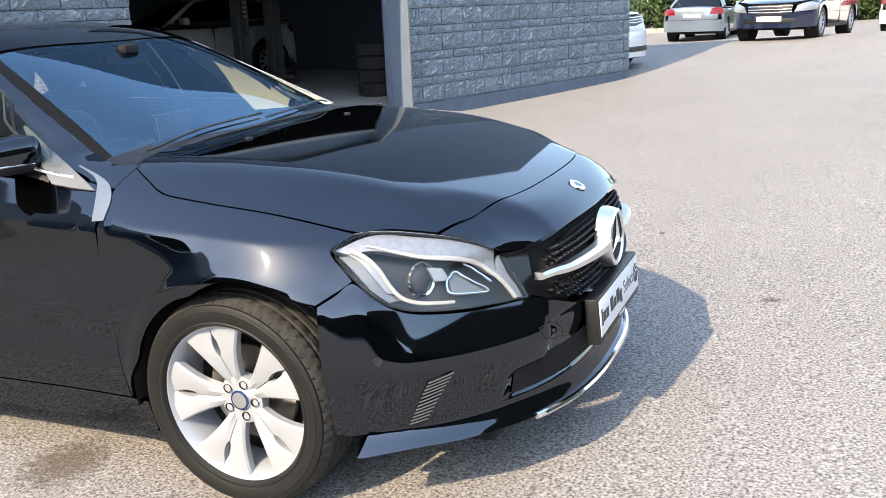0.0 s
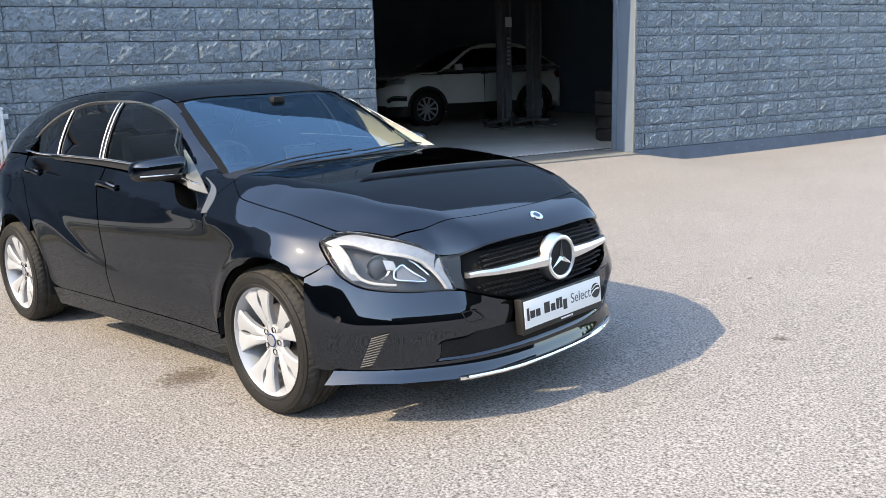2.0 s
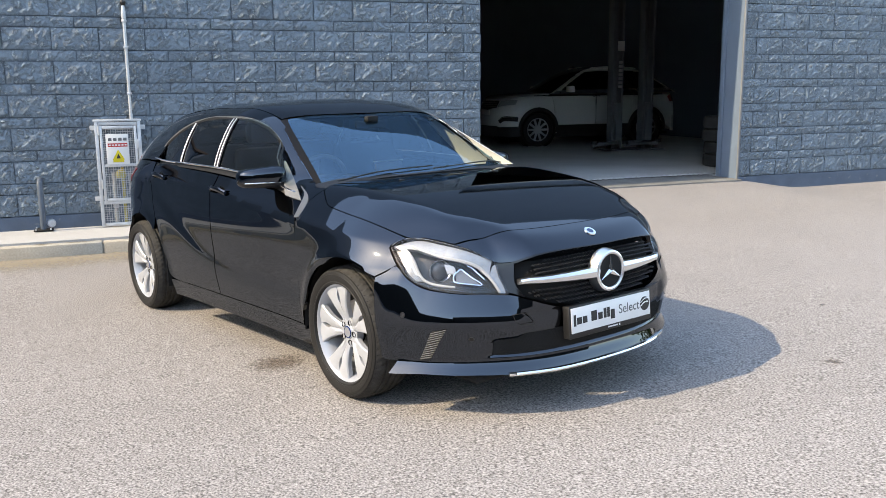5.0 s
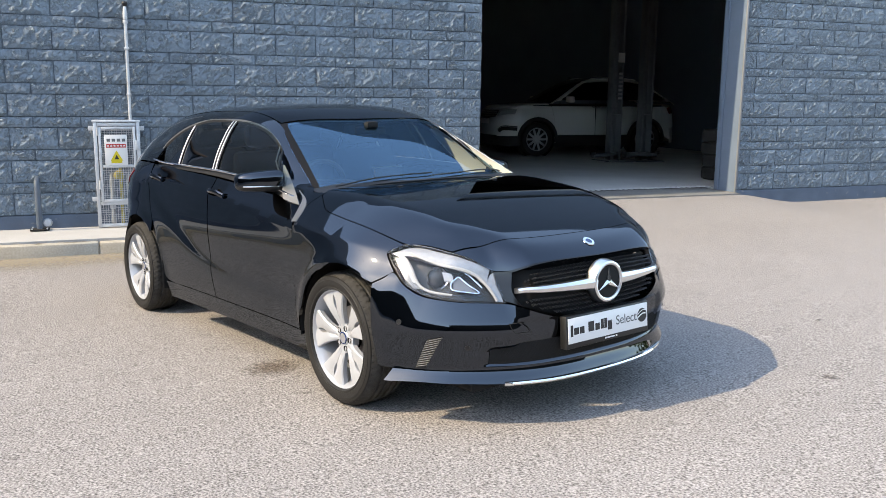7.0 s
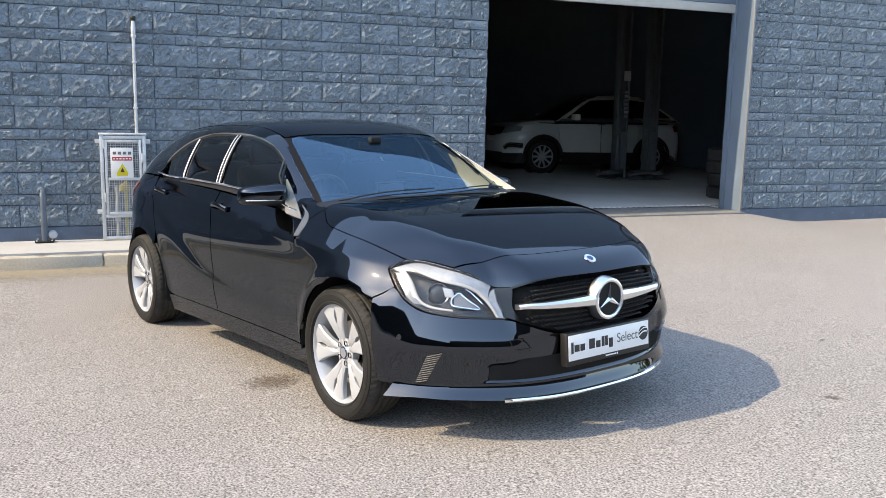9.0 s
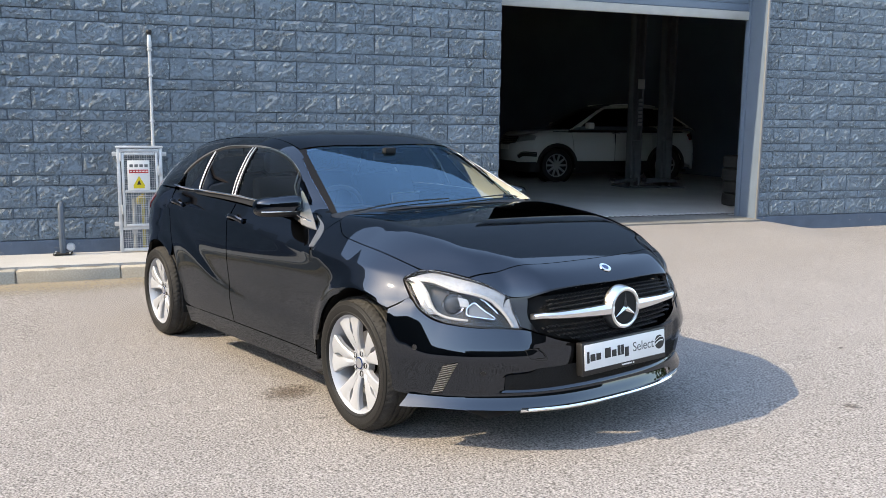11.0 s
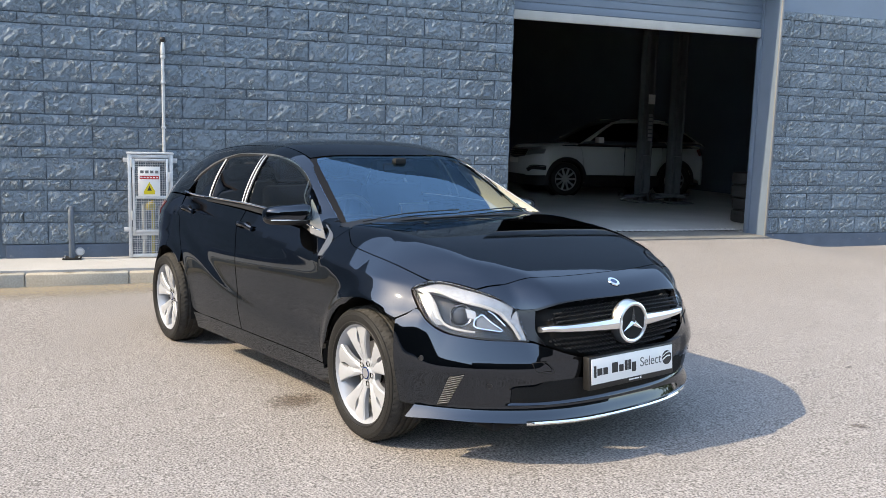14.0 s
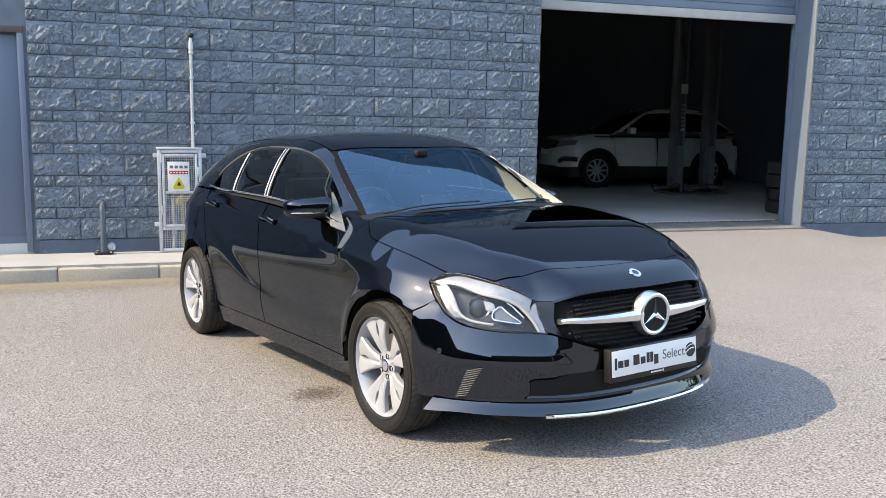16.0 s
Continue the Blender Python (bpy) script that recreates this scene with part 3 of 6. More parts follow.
part("yellow_panel", box(-0.066, 0.040, -D - 0.0213, -D - 0.0202, 0.710, 0.745), M_YELLOW, sign, smooth=0)


def triangle(w, h, y0, y1):
    return prism([(-w, 0), (w, 0), (0, h)], y0, y1)


o = part("yellow_triangle", triangle(0.060, 0.105, -D - 0.0215, -D - 0.0202), M_YELLOW, sign, smooth=0)
o.matrix_basis = Matrix.Translation((-0.012, 0, 0.735))
o = part("triangle_mark", triangle(0.022, 0.05, -D - 0.0224, -D - 0.0216), M_INK, sign, smooth=0)
o.matrix_basis = Matrix.Translation((-0.012, 0, 0.748))
for x, mat, r in ((-0.07, M_WHITE, 0.018), (0.02, M_PIPEYELLOW, 0.016), (0.09, M_WHITE, 0.014)):
    part("pipe", tube([(x, -0.07, 0.0), (x, -0.07, 0.62 - abs(x))], r, 10), mat, cage)
part("regulator", lathe([(0.0, 0.0), (0.05, 0.0), (0.055, 0.02), (0.05, 0.06), (0.02, 0.08), (0.0, 0.08)], 20, Matrix.Translation((0.0, -0.08, 0.50))), M_PIPEYELLOW, cage)
part("valve", box(-0.10, -0.04, -0.10, -0.04, 0.18, 0.26, 0.01), M_GALV, cage)

vent_pipe = thing("vent_pipe", WM @ Matrix.Translation((-1.512, -0.035, 1.14)), "pale vertical vent pipe with a dark cap on the wall", "pipe")
part("pipe_run", tube([(0, 0, 0), (0, 0, 1.02)], 0.0165, 12), M_GALV, vent_pipe)
part("pipe_collar", lathe([(0.019, 0.0), (0.026, 0.008), (0.026, 0.028), (0.019, 0.036)], 16, Matrix.Translation((0, 0, 0.98))), M_GALV, vent_pipe)
part("pipe_end", lathe([(0.022, 0.0), (0.024, 0.06), (0.018, 0.10), (0.016, 0.13)], 16, Matrix.Translation((0, 0, 1.02))), M_GALV, vent_pipe)
part("pipe_cap", lathe([(0.0, 0.05), (0.026, 0.05), (0.030, 0.03), (0.018, 0.0), (0.012, 0.0)], 16, Matrix.Translation((0, 0, 1.15))), M_BLACK, vent_pipe)
for z in (0.25, 0.72):
    part("pipe_clip", box(-0.024, 0.024, -0.02, 0.04, z, z + 0.022, 0.004), M_GALV, vent_pipe)

stub = thing("pipe_bollard", WM @ Matrix.Translation((-2.437, -0.14, 0.03)), "blue-grey painted steel pipe post on a base plate", "bollard")
part("base_plate", box(-0.09, 0.09, -0.08, 0.08, 0.0, 0.014, 0.003), M_DARK, stub, "dark steel base plate")
part("post", tube([(0, 0, 0.014), (0, 0, 0.44), (0, 0.015, 0.485), (0, 0.05, 0.505), (0, 0.12, 0.51)], 0.030, 16, up=(1, 0, 0)), material("post_paint", (0.0667, 0.0867, 0.113), 0.5, vary=0.1), stub)
part("cover_cap", lathe([(0.0, 0.03), (0.035, 0.028), (0.045, 0.0)], 20, Matrix.Translation((0.075, 0.02, 0.07)) @ Matrix.Rotation(radians(90), 4, "X")), M_GALV, stub)
for x in (-0.07, 0.07):
    for y in (-0.06, 0.06):
        part("anchor_bolt", lathe([(0.0, 0.012), (0.008, 0.012), (0.008, 0.0)], 6, Matrix.Translation((x, y, 0.014))), M_GALV, stub)

# ---- the hatchback: a smooth implicit body from which every panel is cut ----
# car frame: x forward from the front axle, y to the car's left, z up from the ground
M_SAIL = material("satin_grey_trim", (0.164, 0.164, 0.162), 0.40, 0.35)
M_TRIMLIGHT = material("pale_satin_trim", (0.55, 0.55, 0.54), 0.35, 0.8)


def smax(a, b, k):
    h = np.maximum(k - np.abs(a - b), 0) / k
    return np.maximum(a, b) + h * h * k * 0.25


def smin(a, b, k):
    return -smax(-a, -b, k)


HOOD_Z = curve1([-3.6, -1.3, -0.8, -0.5, -0.2, 0.1, 0.25, 0.4, 0.6, 0.74, 0.82, 0.95], [1.12, 1.12, 1.04, 1.0, 0.984, 0.955, 0.930, 0.894, 0.838, 0.789, 0.753, 0.68])
HOOD_FALL = curve1([-0.8, -0.3, 0.1, 0.45, 0.8], [0.25, 0.28, 0.29, 0.43, 0.46])
HALF_W = curve1([-3.5, -3.3, -3.1, -2.9, -2.7, -2.2, -1.5, -0.7, 0.0, 0.35, 0.6, 0.9], [0.62, 0.70, 0.785, 0.845, 0.883, 0.888, 0.880, 0.876, 0.893, 0.885, 0.855, 0.80])
NOSE_X = curve1([0.15, 0.24, 0.34, 0.45, 0.6, 0.70, 0.77, 0.82], [0.80, 0.845, 0.875, 0.893, 0.893, 0.872, 0.835, 0.79])
CREASE_UP = curve1([-3.3, -2.9, -2.5, -1.9, -1.35, -0.87, -0.64, -0.395, -0.188, 0.026, 0.273, 0.40], [0.915, 0.935, 0.94, 0.925, 0.90, 0.855, 0.836, 0.826, 0.815, 0.801, 0.776, 0.757])
CREASE_LO = curve1([-2.6, -2.25, -1.94, -1.57, -1.2, -0.9, -0.3], [0.88, 0.80, 0.68, 0.53, 0.47, 0.455, 0.45])
ROOF_Z = curve1([-3.4, -3.1, -2.8, -2.4, -1.9, -1.5, -1.25, -1.0, -0.6], [1.22, 1.303, 1.366, 1.415, 1.434, 1.426, 1.402, 1.35, 1.20])


def F_low(x, y, z):
    ay = np.abs(y)
    w = HALF_W(x)
    over = z - CREASE_UP(x)
    w = w - 0.30 * np.maximum(0.60 - z, 0) ** 2 - 0.05 * np.maximum(z - 0.68, 0) - 0.35 * np.clip(z - 0.68, 0, 0.24) ** 2 * np.clip((-0.1 - x) / 0.4, 0, 1) - 0.31 * (over + np.sqrt(over * over + 0.00003))
    dz = np.clip(z - 0.462, -0.03, 0.20)
    tilt = (0.009 - 0.36 * dz - 0.30 * np.maximum(dz, 0) ** 2) * np.clip((z - 0.35) / 0.15, 0, 1) ** 2 * (3 - 2 * np.clip((z - 0.35) / 0.15, 0, 1))
    w = w + tilt * np.clip((x - 0.45) / 0.10, 0, 1)
    w = w + 0.006 * np.exp(-np.sqrt(over ** 2 + 0.00003) / 0.03) * np.clip((0.45 - x) / 0.3, 0, 1)
    door = 1 / (1 + np.exp(np.clip((np.abs(x + 1.3) - 1.0) / 0.08, -30, 30)))
    w = w - 0.016 * door / (1 + np.exp(np.clip((CREASE_LO(x) - z) / 0.018, -30, 30))) * np.exp(-np.maximum(z - CREASE_LO(x), 0) / 0.22)
    for cx, cr in ((0.04, 0.365), (-2.59, 0.395)):
        r = np.hypot(x - cx, z - 0.31)
        if cx > -1:
            ang = np.degrees(np.arctan2(z - 0.31, x - cx))
            cr = cr + 0.06 * np.clip((102 - ang) / 52, 0, 1) * np.clip((ang - 15) / 25, 0, 1)
        flare = np.clip((x + 0.16) / 0.16, 0, 1) if cx > -1 else 0.4
        w = w + 0.008 * np.exp(-((r - cr) / 0.035) ** 2) + 0.015 * flare * np.exp(-(np.maximum(r - cr, 0) / (0.095 if cx > -1 else 0.06)) ** 2)
    side = ay - w
    front = x - (NOSE_X(z) - 0.25 * (ay / 0.72) ** 2.7 + tilt * np.clip((ay - 0.38) / 0.12, 0, 1))
    out = ay - (0.635 - 0.125 * np.clip(x, -0.4, 0.7))
    hood = HOOD_Z(x) - 0.012 * (ay / 0.72) ** 2 - HOOD_FALL(x) * 0.5 * (out + np.sqrt(out * out + 0.00012))
    top = (z - hood) * 0.92
    rear = (-3.42 + 0.35 * np.maximum(z - 0.75, 0) ** 1.2 + 0.16 * (ay / 0.75) ** 3) - x
    b = smax(side, front, 0.16)
    b = smax(b, rear, 0.14)
    return smax(b, top, 0.07 + 0.12 * np.clip((x + 0.5) / 0.5, 0, 1) * np.clip((0.72 - x) / 0.35, 0, 1))


def F_cabin(x, y, z):
    ay = np.abs(y)
    taper = 0.17 * np.clip((-1.85 - x) / 1.2, 0, 1.2) ** 2 + 0.03 * np.clip((x + 1.1) / 0.6, 0, 1.5)
    side = (ay - (0.812 - 0.30 * (z - 1.0) - 0.75 * np.maximum(z - 1.0, 0) ** 2 - taper)) * 0.93
    screen = (z - (1.0 - 0.475 * (x + 0.36 + 0.24 * ((np.minimum(ay, 0.70) / 0.66) ** 5 + 1.5 * np.maximum(ay - 0.70, 0))) - 0.05 * (x + 0.36) * (x + 1.1))) * 0.90
    roof = z - (ROOF_Z(x) - 0.035 * (ay / 0.55) ** 2.4)
    rear = (-3.40 + 0.62 * (z - 1.0) + 0.10 * (ay / 0.6) ** 2 - x) * 0.85
    c = smax(side, roof, 0.10)
    c = smax(c, screen, 0.07)
    return np.maximum(smax(c, rear, 0.06), 0.88 - z)


def F_flank(x, y, z):
    """The cabin's side alone, for the flat door glass."""
    taper = 0.17 * np.clip((-1.85 - x) / 1.2, 0, 1.2) ** 2 + 0.03 * np.clip((x + 1.1) / 0.6, 0, 1.5)
    return (np.abs(y) - (0.812 - 0.30 * (z - 1.0) - 0.75 * np.maximum(z - 1.0, 0) ** 2 - taper)) * 0.93


def F_body(x, y, z):
    return smin(F_low(x, y, z), F_cabin(x, y, z), 0.03 + 0.11 * np.clip((-2.3 - x) / 0.5, 0, 1))


def snap(f, p, lift=0.0):
    p = np.array(p, float)
    e = 1e-4
    for _ in range(24):
        x, y, z = p[..., 0], p[..., 1], p[..., 2]
        v = (f(x, y, z) - lift) * 0.8
        g = np.stack([f(x + e, y, z) - f(x - e, y, z), f(x, y + e, z) - f(x, y - e, z), f(x, y, z + e) - f(x, y, z - e)], -1) / (2 * e)
        p = p - np.clip(v, -0.06, 0.06)[..., None] * g / np.maximum((g * g).sum(-1), 0.15)[..., None]
    return p, g / np.maximum(np.linalg.norm(g, axis=-1), 1e-6)[..., None]


def sheet(f, upper, lower, nu, nv, lift=0.0, thick=0.018, mirror=False, dent=None, end=None):
    """A panel of the body between two boundary curves, with a folded rim; end reshapes its last edge."""
    a, b = spline(upper, nu), spline(lower, nu)
    t = np.linspace(0, 1, nv + 1)[:, None, None]
    g = a[None] * (1 - t) + b[None] * t
    if end is not None:
        pull = np.clip((np.linspace(0, 1, nu + 1) - 0.70) / 0.30, 0, 1) ** 2
        g = g + pull[None, :, None] * (spline(end, nv) - g[:, -1])[:, None]
    if f is None:
        p, n = g, np.broadcast_to((0.0, -1.0, 0.0), g.shape)
    else:
        p, n = snap(f, g, lift)
    if dent is not None:
        p = p - n * dent(p)[..., None]
    if mirror:
        p, n = p * [1, -1, 1], n * [1, -1, 1]
    bm = bmesh.new()
    v = [[bm.verts.new(q) for q in row] for row in p]
    for j in range(nv):
        for i in range(nu):
            bm.faces.new((v[j][i], v[j][i + 1], v[j + 1][i + 1], v[j + 1][i]))
    if thick:
        ring = [(0, i) for i in range(nu)] + [(j, nu) for j in range(nv)] + [(nv, i) for i in range(nu, 0, -1)] + [(j, 0) for j in range(nv, 0, -1)]
        inner = [bm.verts.new(p[j, i] - n[j, i] * thick) for j, i in ring]
        for k in range(len(ring)):
            m = (k + 1) % len(ring)
            (j, i), (q, r) = ring[k], ring[m]
            bm.faces.new((v[j][i], v[q][r], inner[m], inner[k]))
    return bm


def strip(f, ctrl, n, w, h, mirror=False, lift=0.002, up=(0, 0, 1)):
    """A moulding that follows the body."""
    p, _ = snap(f, spline(ctrl, n), lift)
    if mirror:
        p = p * [1, -1, 1]
    return tube(p, h, 8, w, up)


def arch(cx, a0, a1, n, r=0.358, y=-0.885):
    cx, r = (cx + 0.04, r) if cx > -1 else (-2.59, 0.388)
    return [(cx + r * math.cos(radians(a)), y, 0.31 + r * math.sin(radians(a))) for a in np.linspace(a0, a1, n)]


def front_arch(a0, a1, n):
    """Front wheel cut-out, wider towards the bumper."""
    pts = []
    for a in np.linspace(a0, a1, n):
        r = 0.350 + 0.072 * min(1.0, max(0.0, (102 - a) / 52)) ** 0.8
        pts.append((0.04 + r * math.cos(radians(a)), -0.885, 0.31 + r * math.sin(radians(a))))
    return pts


CAR_M = pose(0, 0, 0, 0.401, -2.027, 0)
car = thing("parked_hatchback", CAR_M, "glossy black five-door hatchback parked in the sunny yard", "car")
SIDES = ((False, "right"), (True, "left"))

# outlines shared by neighbouring panels (right-hand side, y < 0)
BELT_F = [(-0.372, -0.835, 0.925), (-0.46, -0.81, 0.962), (-0.75, -0.80, 0.995), (-1.08, -0.80, 1.017), (-1.44, -0.80, 1.036)]
BELT_R = [(-1.452, -0.80, 1.034), (-1.97, -0.80, 1.048), (-2.48, -0.78, 1.044)]
GAP_HOOD = [(-0.37, -0.69, 0.955), (-0.27, -0.750, 0.932), (-0.21, -0.778, 0.906), (-0.15, -0.787, 0.889), (0.02, -0.783, 0.862), (0.222, -0.77, 0.827), (0.392, -0.735, 0.791)]

WING_END = [(0.390, -0.738, 0.789), (0.366, -0.772, 0.775), (0.350, -0.797, 0.757), (0.362, -0.806, 0.738), (0.385, -0.810, 0.713), (0.409, -0.812, 0.688), (0.412, -0.815, 0.682), (0.374, -0.845, 0.656), (0.335, -0.872, 0.632)]

for mir, side in SIDES:
    part("front_wing", sheet(F_low, GAP_HOOD, [(-0.362, -0.87, 0.29), (-0.34, -0.87, 0.36), *front_arch(160, 54, 14), (0.335, -0.872, 0.632)], 64, 48, mirror=mir, end=WING_END), M_PAINT, car)
    fd = part("front_door", sheet(F_low, BELT_F, [(-0.368, -0.87, 0.29), (-0.9, -0.87, 0.29), (-1.392, -0.87, 0.29)], 40, 48, mirror=mir), M_PAINT, car)
    rd = part("rear_door", sheet(F_low, BELT_R, [(-1.40, -0.87, 0.29), (-1.8, -0.87, 0.29), (-2.13, -0.87, 0.30), (-2.165, -0.88, 0.42), (-2.225, -0.885, 0.55), (-2.30, -0.885, 0.69)], 40, 48, mirror=mir), M_PAINT, car)
    part("rear_quarter", sheet(F_body, [(-2.488, -0.78, 1.044), (-2.8, -0.76, 1.05), (-3.1, -0.68, 1.03), (-3.36, -0.58, 0.95)],
                               [(-2.308, -0.885, 0.69), (-2.315, -0.885, 0.60), *arch(-2.699, 50, 178, 9), (-3.12, -0.84, 0.30), (-3.30, -0.76, 0.29)], 34, 18, mirror=mir), M_PAINT, car)
    part("sill", sheet(F_low, [(-0.30, -0.87, 0.285), (-1.3, -0.87, 0.285), (-2.16, -0.87, 0.285)], [(-0.30, -0.80, 0.19), (-1.3, -0.80, 0.19), (-2.16, -0.80, 0.19)], 24, 5, mirror=mir), M_PAINT, car)
    # door furniture
    for d, hx, hz in ((fd, -1.335, 0.937), (rd, -2.30, 0.985)):
        p, n = snap(F_low, spline([(hx - 0.11, -0.88, hz + 0.008), (hx, -0.88, hz), (hx + 0.11, -0.88, hz - 0.008)], 12))
        q = p + n * (0.030 * np.sin(np.linspace(0.25, math.pi - 0.25, 13)))[:, None]
        q = q * [1, -1 if mir else 1, 1]
        part("handle", tube(q, 0.009, 10, 0.015), M_PAINT, d, "glossy black door handle")
        cup, n = snap(F_low, [(hx + 0.06, -0.88, hz - 0.004)], 0.0015)
        bm = lathe([(0.0, 0.001), (0.040, 0.001), (0.043, 0.0)], 20, Matrix.Translation(Vector(cup[0] * [1, -1 if mir else 1, 1])) @ Matrix.Rotation(radians(90 if not mir else -90), 4, "X"))
        part("handle_cup", bm, M_GLOSSBLACK, d)
    # side glass
    part("front_side_window", sheet(F_cabin if mir else F_flank, [(-0.60, -0.76, 1.03), (-0.78, -0.72, 1.17), (-0.95, -0.68, 1.275), (-1.12, -0.65, 1.318), (-1.44, -0.64, 1.335)],
                                    [(-0.60, -0.80, 0.995), (-0.80, -0.80, 1.01), (-1.12, -0.80, 1.028), (-1.40, -0.80, 1.042)], 24, 10, -0.008, 0.004, mir), M_SIDEGLASS, car).visible_shadow = True
    part("rear_side_window", sheet(F_cabin, [(-1.55, -0.64, 1.335), (-1.70, -0.64, 1.336), (-1.86, -0.63, 1.328), (-2.03, -0.645, 1.302)],
                                   [(-1.50, -0.80, 1.045), (-1.70, -0.80, 1.052), (-1.86, -0.80, 1.058), (-1.995, -0.79, 1.060)], 20, 10, -0.004, 0.004, mir), M_REARGLASS, car)
    part("quarter_window", sheet(F_cabin, [(-2.07, -0.65, 1.297), (-2.25, -0.66, 1.252), (-2.42, -0.685, 1.186), (-2.55, -0.70, 1.095)],
                                 [(-2.03, -0.79, 1.061), (-2.2, -0.78, 1.060), (-2.4, -0.75, 1.060), (-2.58, -0.72, 1.062)], 16, 8, -0.004, 0.004, mir), M_REARGLASS, car)
    part("belt_moulding", strip(F_body, [(-0.52, -0.80, 0.982), (-0.75, -0.80, 1.004), (-1.08, -0.80, 1.026), (-1.45, -0.80, 1.044), (-1.97, -0.80, 1.056), (-2.33, -0.77, 1.056), (-2.53, -0.745, 1.056)], 40, 0.006, 0.005, mir, 0.004), M_CHROME, car, "bright chrome belt moulding")
    part("window_surround", strip(F_cabin, [(-0.58, -0.78, 1.01), (-0.78, -0.72, 1.182), (-0.95, -0.68, 1.288), (-1.12, -0.65, 1.331), (-1.45, -0.64, 1.348), (-1.86, -0.63, 1.338), (-2.18, -0.655, 1.284), (-2.43, -0.686, 1.195), (-2.53, -0.71, 1.12), (-2.60, -0.73, 1.064)], 48, 0.006, 0.004, mir, -0.002 if mir else 0.003), M_SURROUND, car, "satin window surround")
    part("window_divider", strip(F_cabin, [(-2.055, -0.65, 1.30), (-2.015, -0.79, 1.062)], 8, 0.006, 0.005, mir, 0.002, up=(1, 0, 0)), M_TRIMLIGHT, car)
    part("b_pillar_cover", sheet(F_cabin, [(-1.455, -0.64, 1.338), (-1.54, -0.64, 1.338)], [(-1.41, -0.8, 1.04), (-1.49, -0.8, 1.046)], 5, 10, 0.0, 0.01, mir), M_GLOSSBLACK, car, "gloss black door pillar cover")
    for dx in (0.0, -0.040):
        part("b_pillar_edge", strip(F_cabin, [(-1.470 + dx, -0.64, 1.335), (-1.425 + dx, -0.8, 1.045)], 8, 0.0035, 0.003, mir, 0.004, up=(1, 0, 0)), M_TRIMLIGHT, car)
    part("mirror_sail", sheet(F_body, [(-0.797, -0.675, 1.088), (-0.734, -0.687, 1.048), (-0.641, -0.714, 0.996), (-0.53, -0.757, 0.955), (-0.424, -0.802, 0.913)],
                              [(-0.803, -0.682, 1.085), (-0.745, -0.712, 1.032), (-0.69, -0.742, 0.985), (-0.64, -0.77, 0.955), (-0.59, -0.799, 0.927)], 16, 5, 0.002 if mir else 0.006, 0.010, mir), M_SAIL, car, "satin grey triangle at the mirror foot")
    # front pillar between windscreen and side window
    inner = [(-0.44, -0.778, 0.965), (-0.61, -0.735, 1.05), (-0.82, -0.685, 1.185), (-0.99, -0.638, 1.285), (-1.12, -0.60, 1.335)] if mir else [(-0.43, -0.70, 0.955), (-0.58, -0.65, 1.01), (-0.832, -0.60, 1.142), (-1.06, -0.545, 1.265), (-1.14, -0.535, 1.33)]
    part("front_pillar", sheet(F_body, inner, [(-0.47, -0.80, 0.975), (-0.62, -0.755, 1.055), (-0.80, -0.715, 1.19), (-0.96, -0.675, 1.290), (-1.12, -0.65, 1.335)], 26, 6, 0.0, 0.012, mir), M_PAINT, car)
    # added pale sheet: the sunlit view through the far side window, as colour
    if mir:
        part("pillar_lining", sheet(None, [(-0.53, -0.745, 0.985), (-0.70, -0.703, 1.075), (-0.90, -0.650, 1.18), (-1.08, -0.605, 1.27)], [(-0.92, -0.69, 0.975), (-0.99, -0.68, 1.05), (-1.09, -0.655, 1.135), (-1.20, -0.615, 1.25)], 20, 5, 0, 0.01, mir), M_FARVIEW, car, "pale sheet standing in for sunlit ground beyond the far window")
    if not mir:
        part("windscreen_band", sheet(F_cabin, [(-0.47, -0.69, 0.96), (-0.575, -0.648, 1.008), (-0.83, -0.598, 1.142), (-1.05, -0.545, 1.262), (-1.11, -0.53, 1.30)], [(-0.44, -0.66, 0.96), (-0.55, -0.618, 1.004), (-0.80, -0.565, 1.142), (-1.03, -0.515, 1.262), (-1.09, -0.49, 1.30)], 20, 3, -0.001, 0.003, mir), M_FRIT, car, "black printed windscreen edge")
    part("pillar_foot", sheet(F_body, [(-0.33, -0.70, 0.965), (-0.45, -0.73, 0.985)], [(-0.362, -0.80, 0.93), (-0.47, -0.80, 0.968)], 6, 6, 0.001, 0.012, mir), M_PAINT, car)
    part("roof_side", sheet(F_cabin, [(-1.0, -0.56, 1.29), (-1.14, -0.54, 1.345), (-1.5, -0.54, 1.385), (-2.0, -0.54, 1.395), (-2.6, -0.52, 1.36), (-3.1, -0.48, 1.27)],
                            [(-0.96, -0.672, 1.295), (-1.12, -0.65, 1.338), (-1.45, -0.64, 1.354), (-1.86, -0.63, 1.344), (-2.18, -0.655, 1.290), (-2.44, -0.686, 1.20)], 40, 8, 0.0, 0.012, mir), M_PAINT, car)
    part("rear_pillar", sheet(F_body, [(-2.44, -0.686, 1.20), (-2.7, -0.58, 1.29), (-3.1, -0.44, 1.25)], [(-2.55, -0.745, 1.040), (-2.9, -0.72, 1.028), (-3.1, -0.66, 1.0), (-3.36, -0.56, 0.93)], 20, 12, 0.0, 0.012, mir), M_PAINT, car)
    part("quarter_corner", sheet(F_body, [(-2.47, -0.70, 1.135), (-2.62, -0.69, 1.15)], [(-2.50, -0.755, 1.040), (-2.68, -0.74, 1.036)], 6, 6, 0.0015, 0.006, mir), M_PAINT, car)
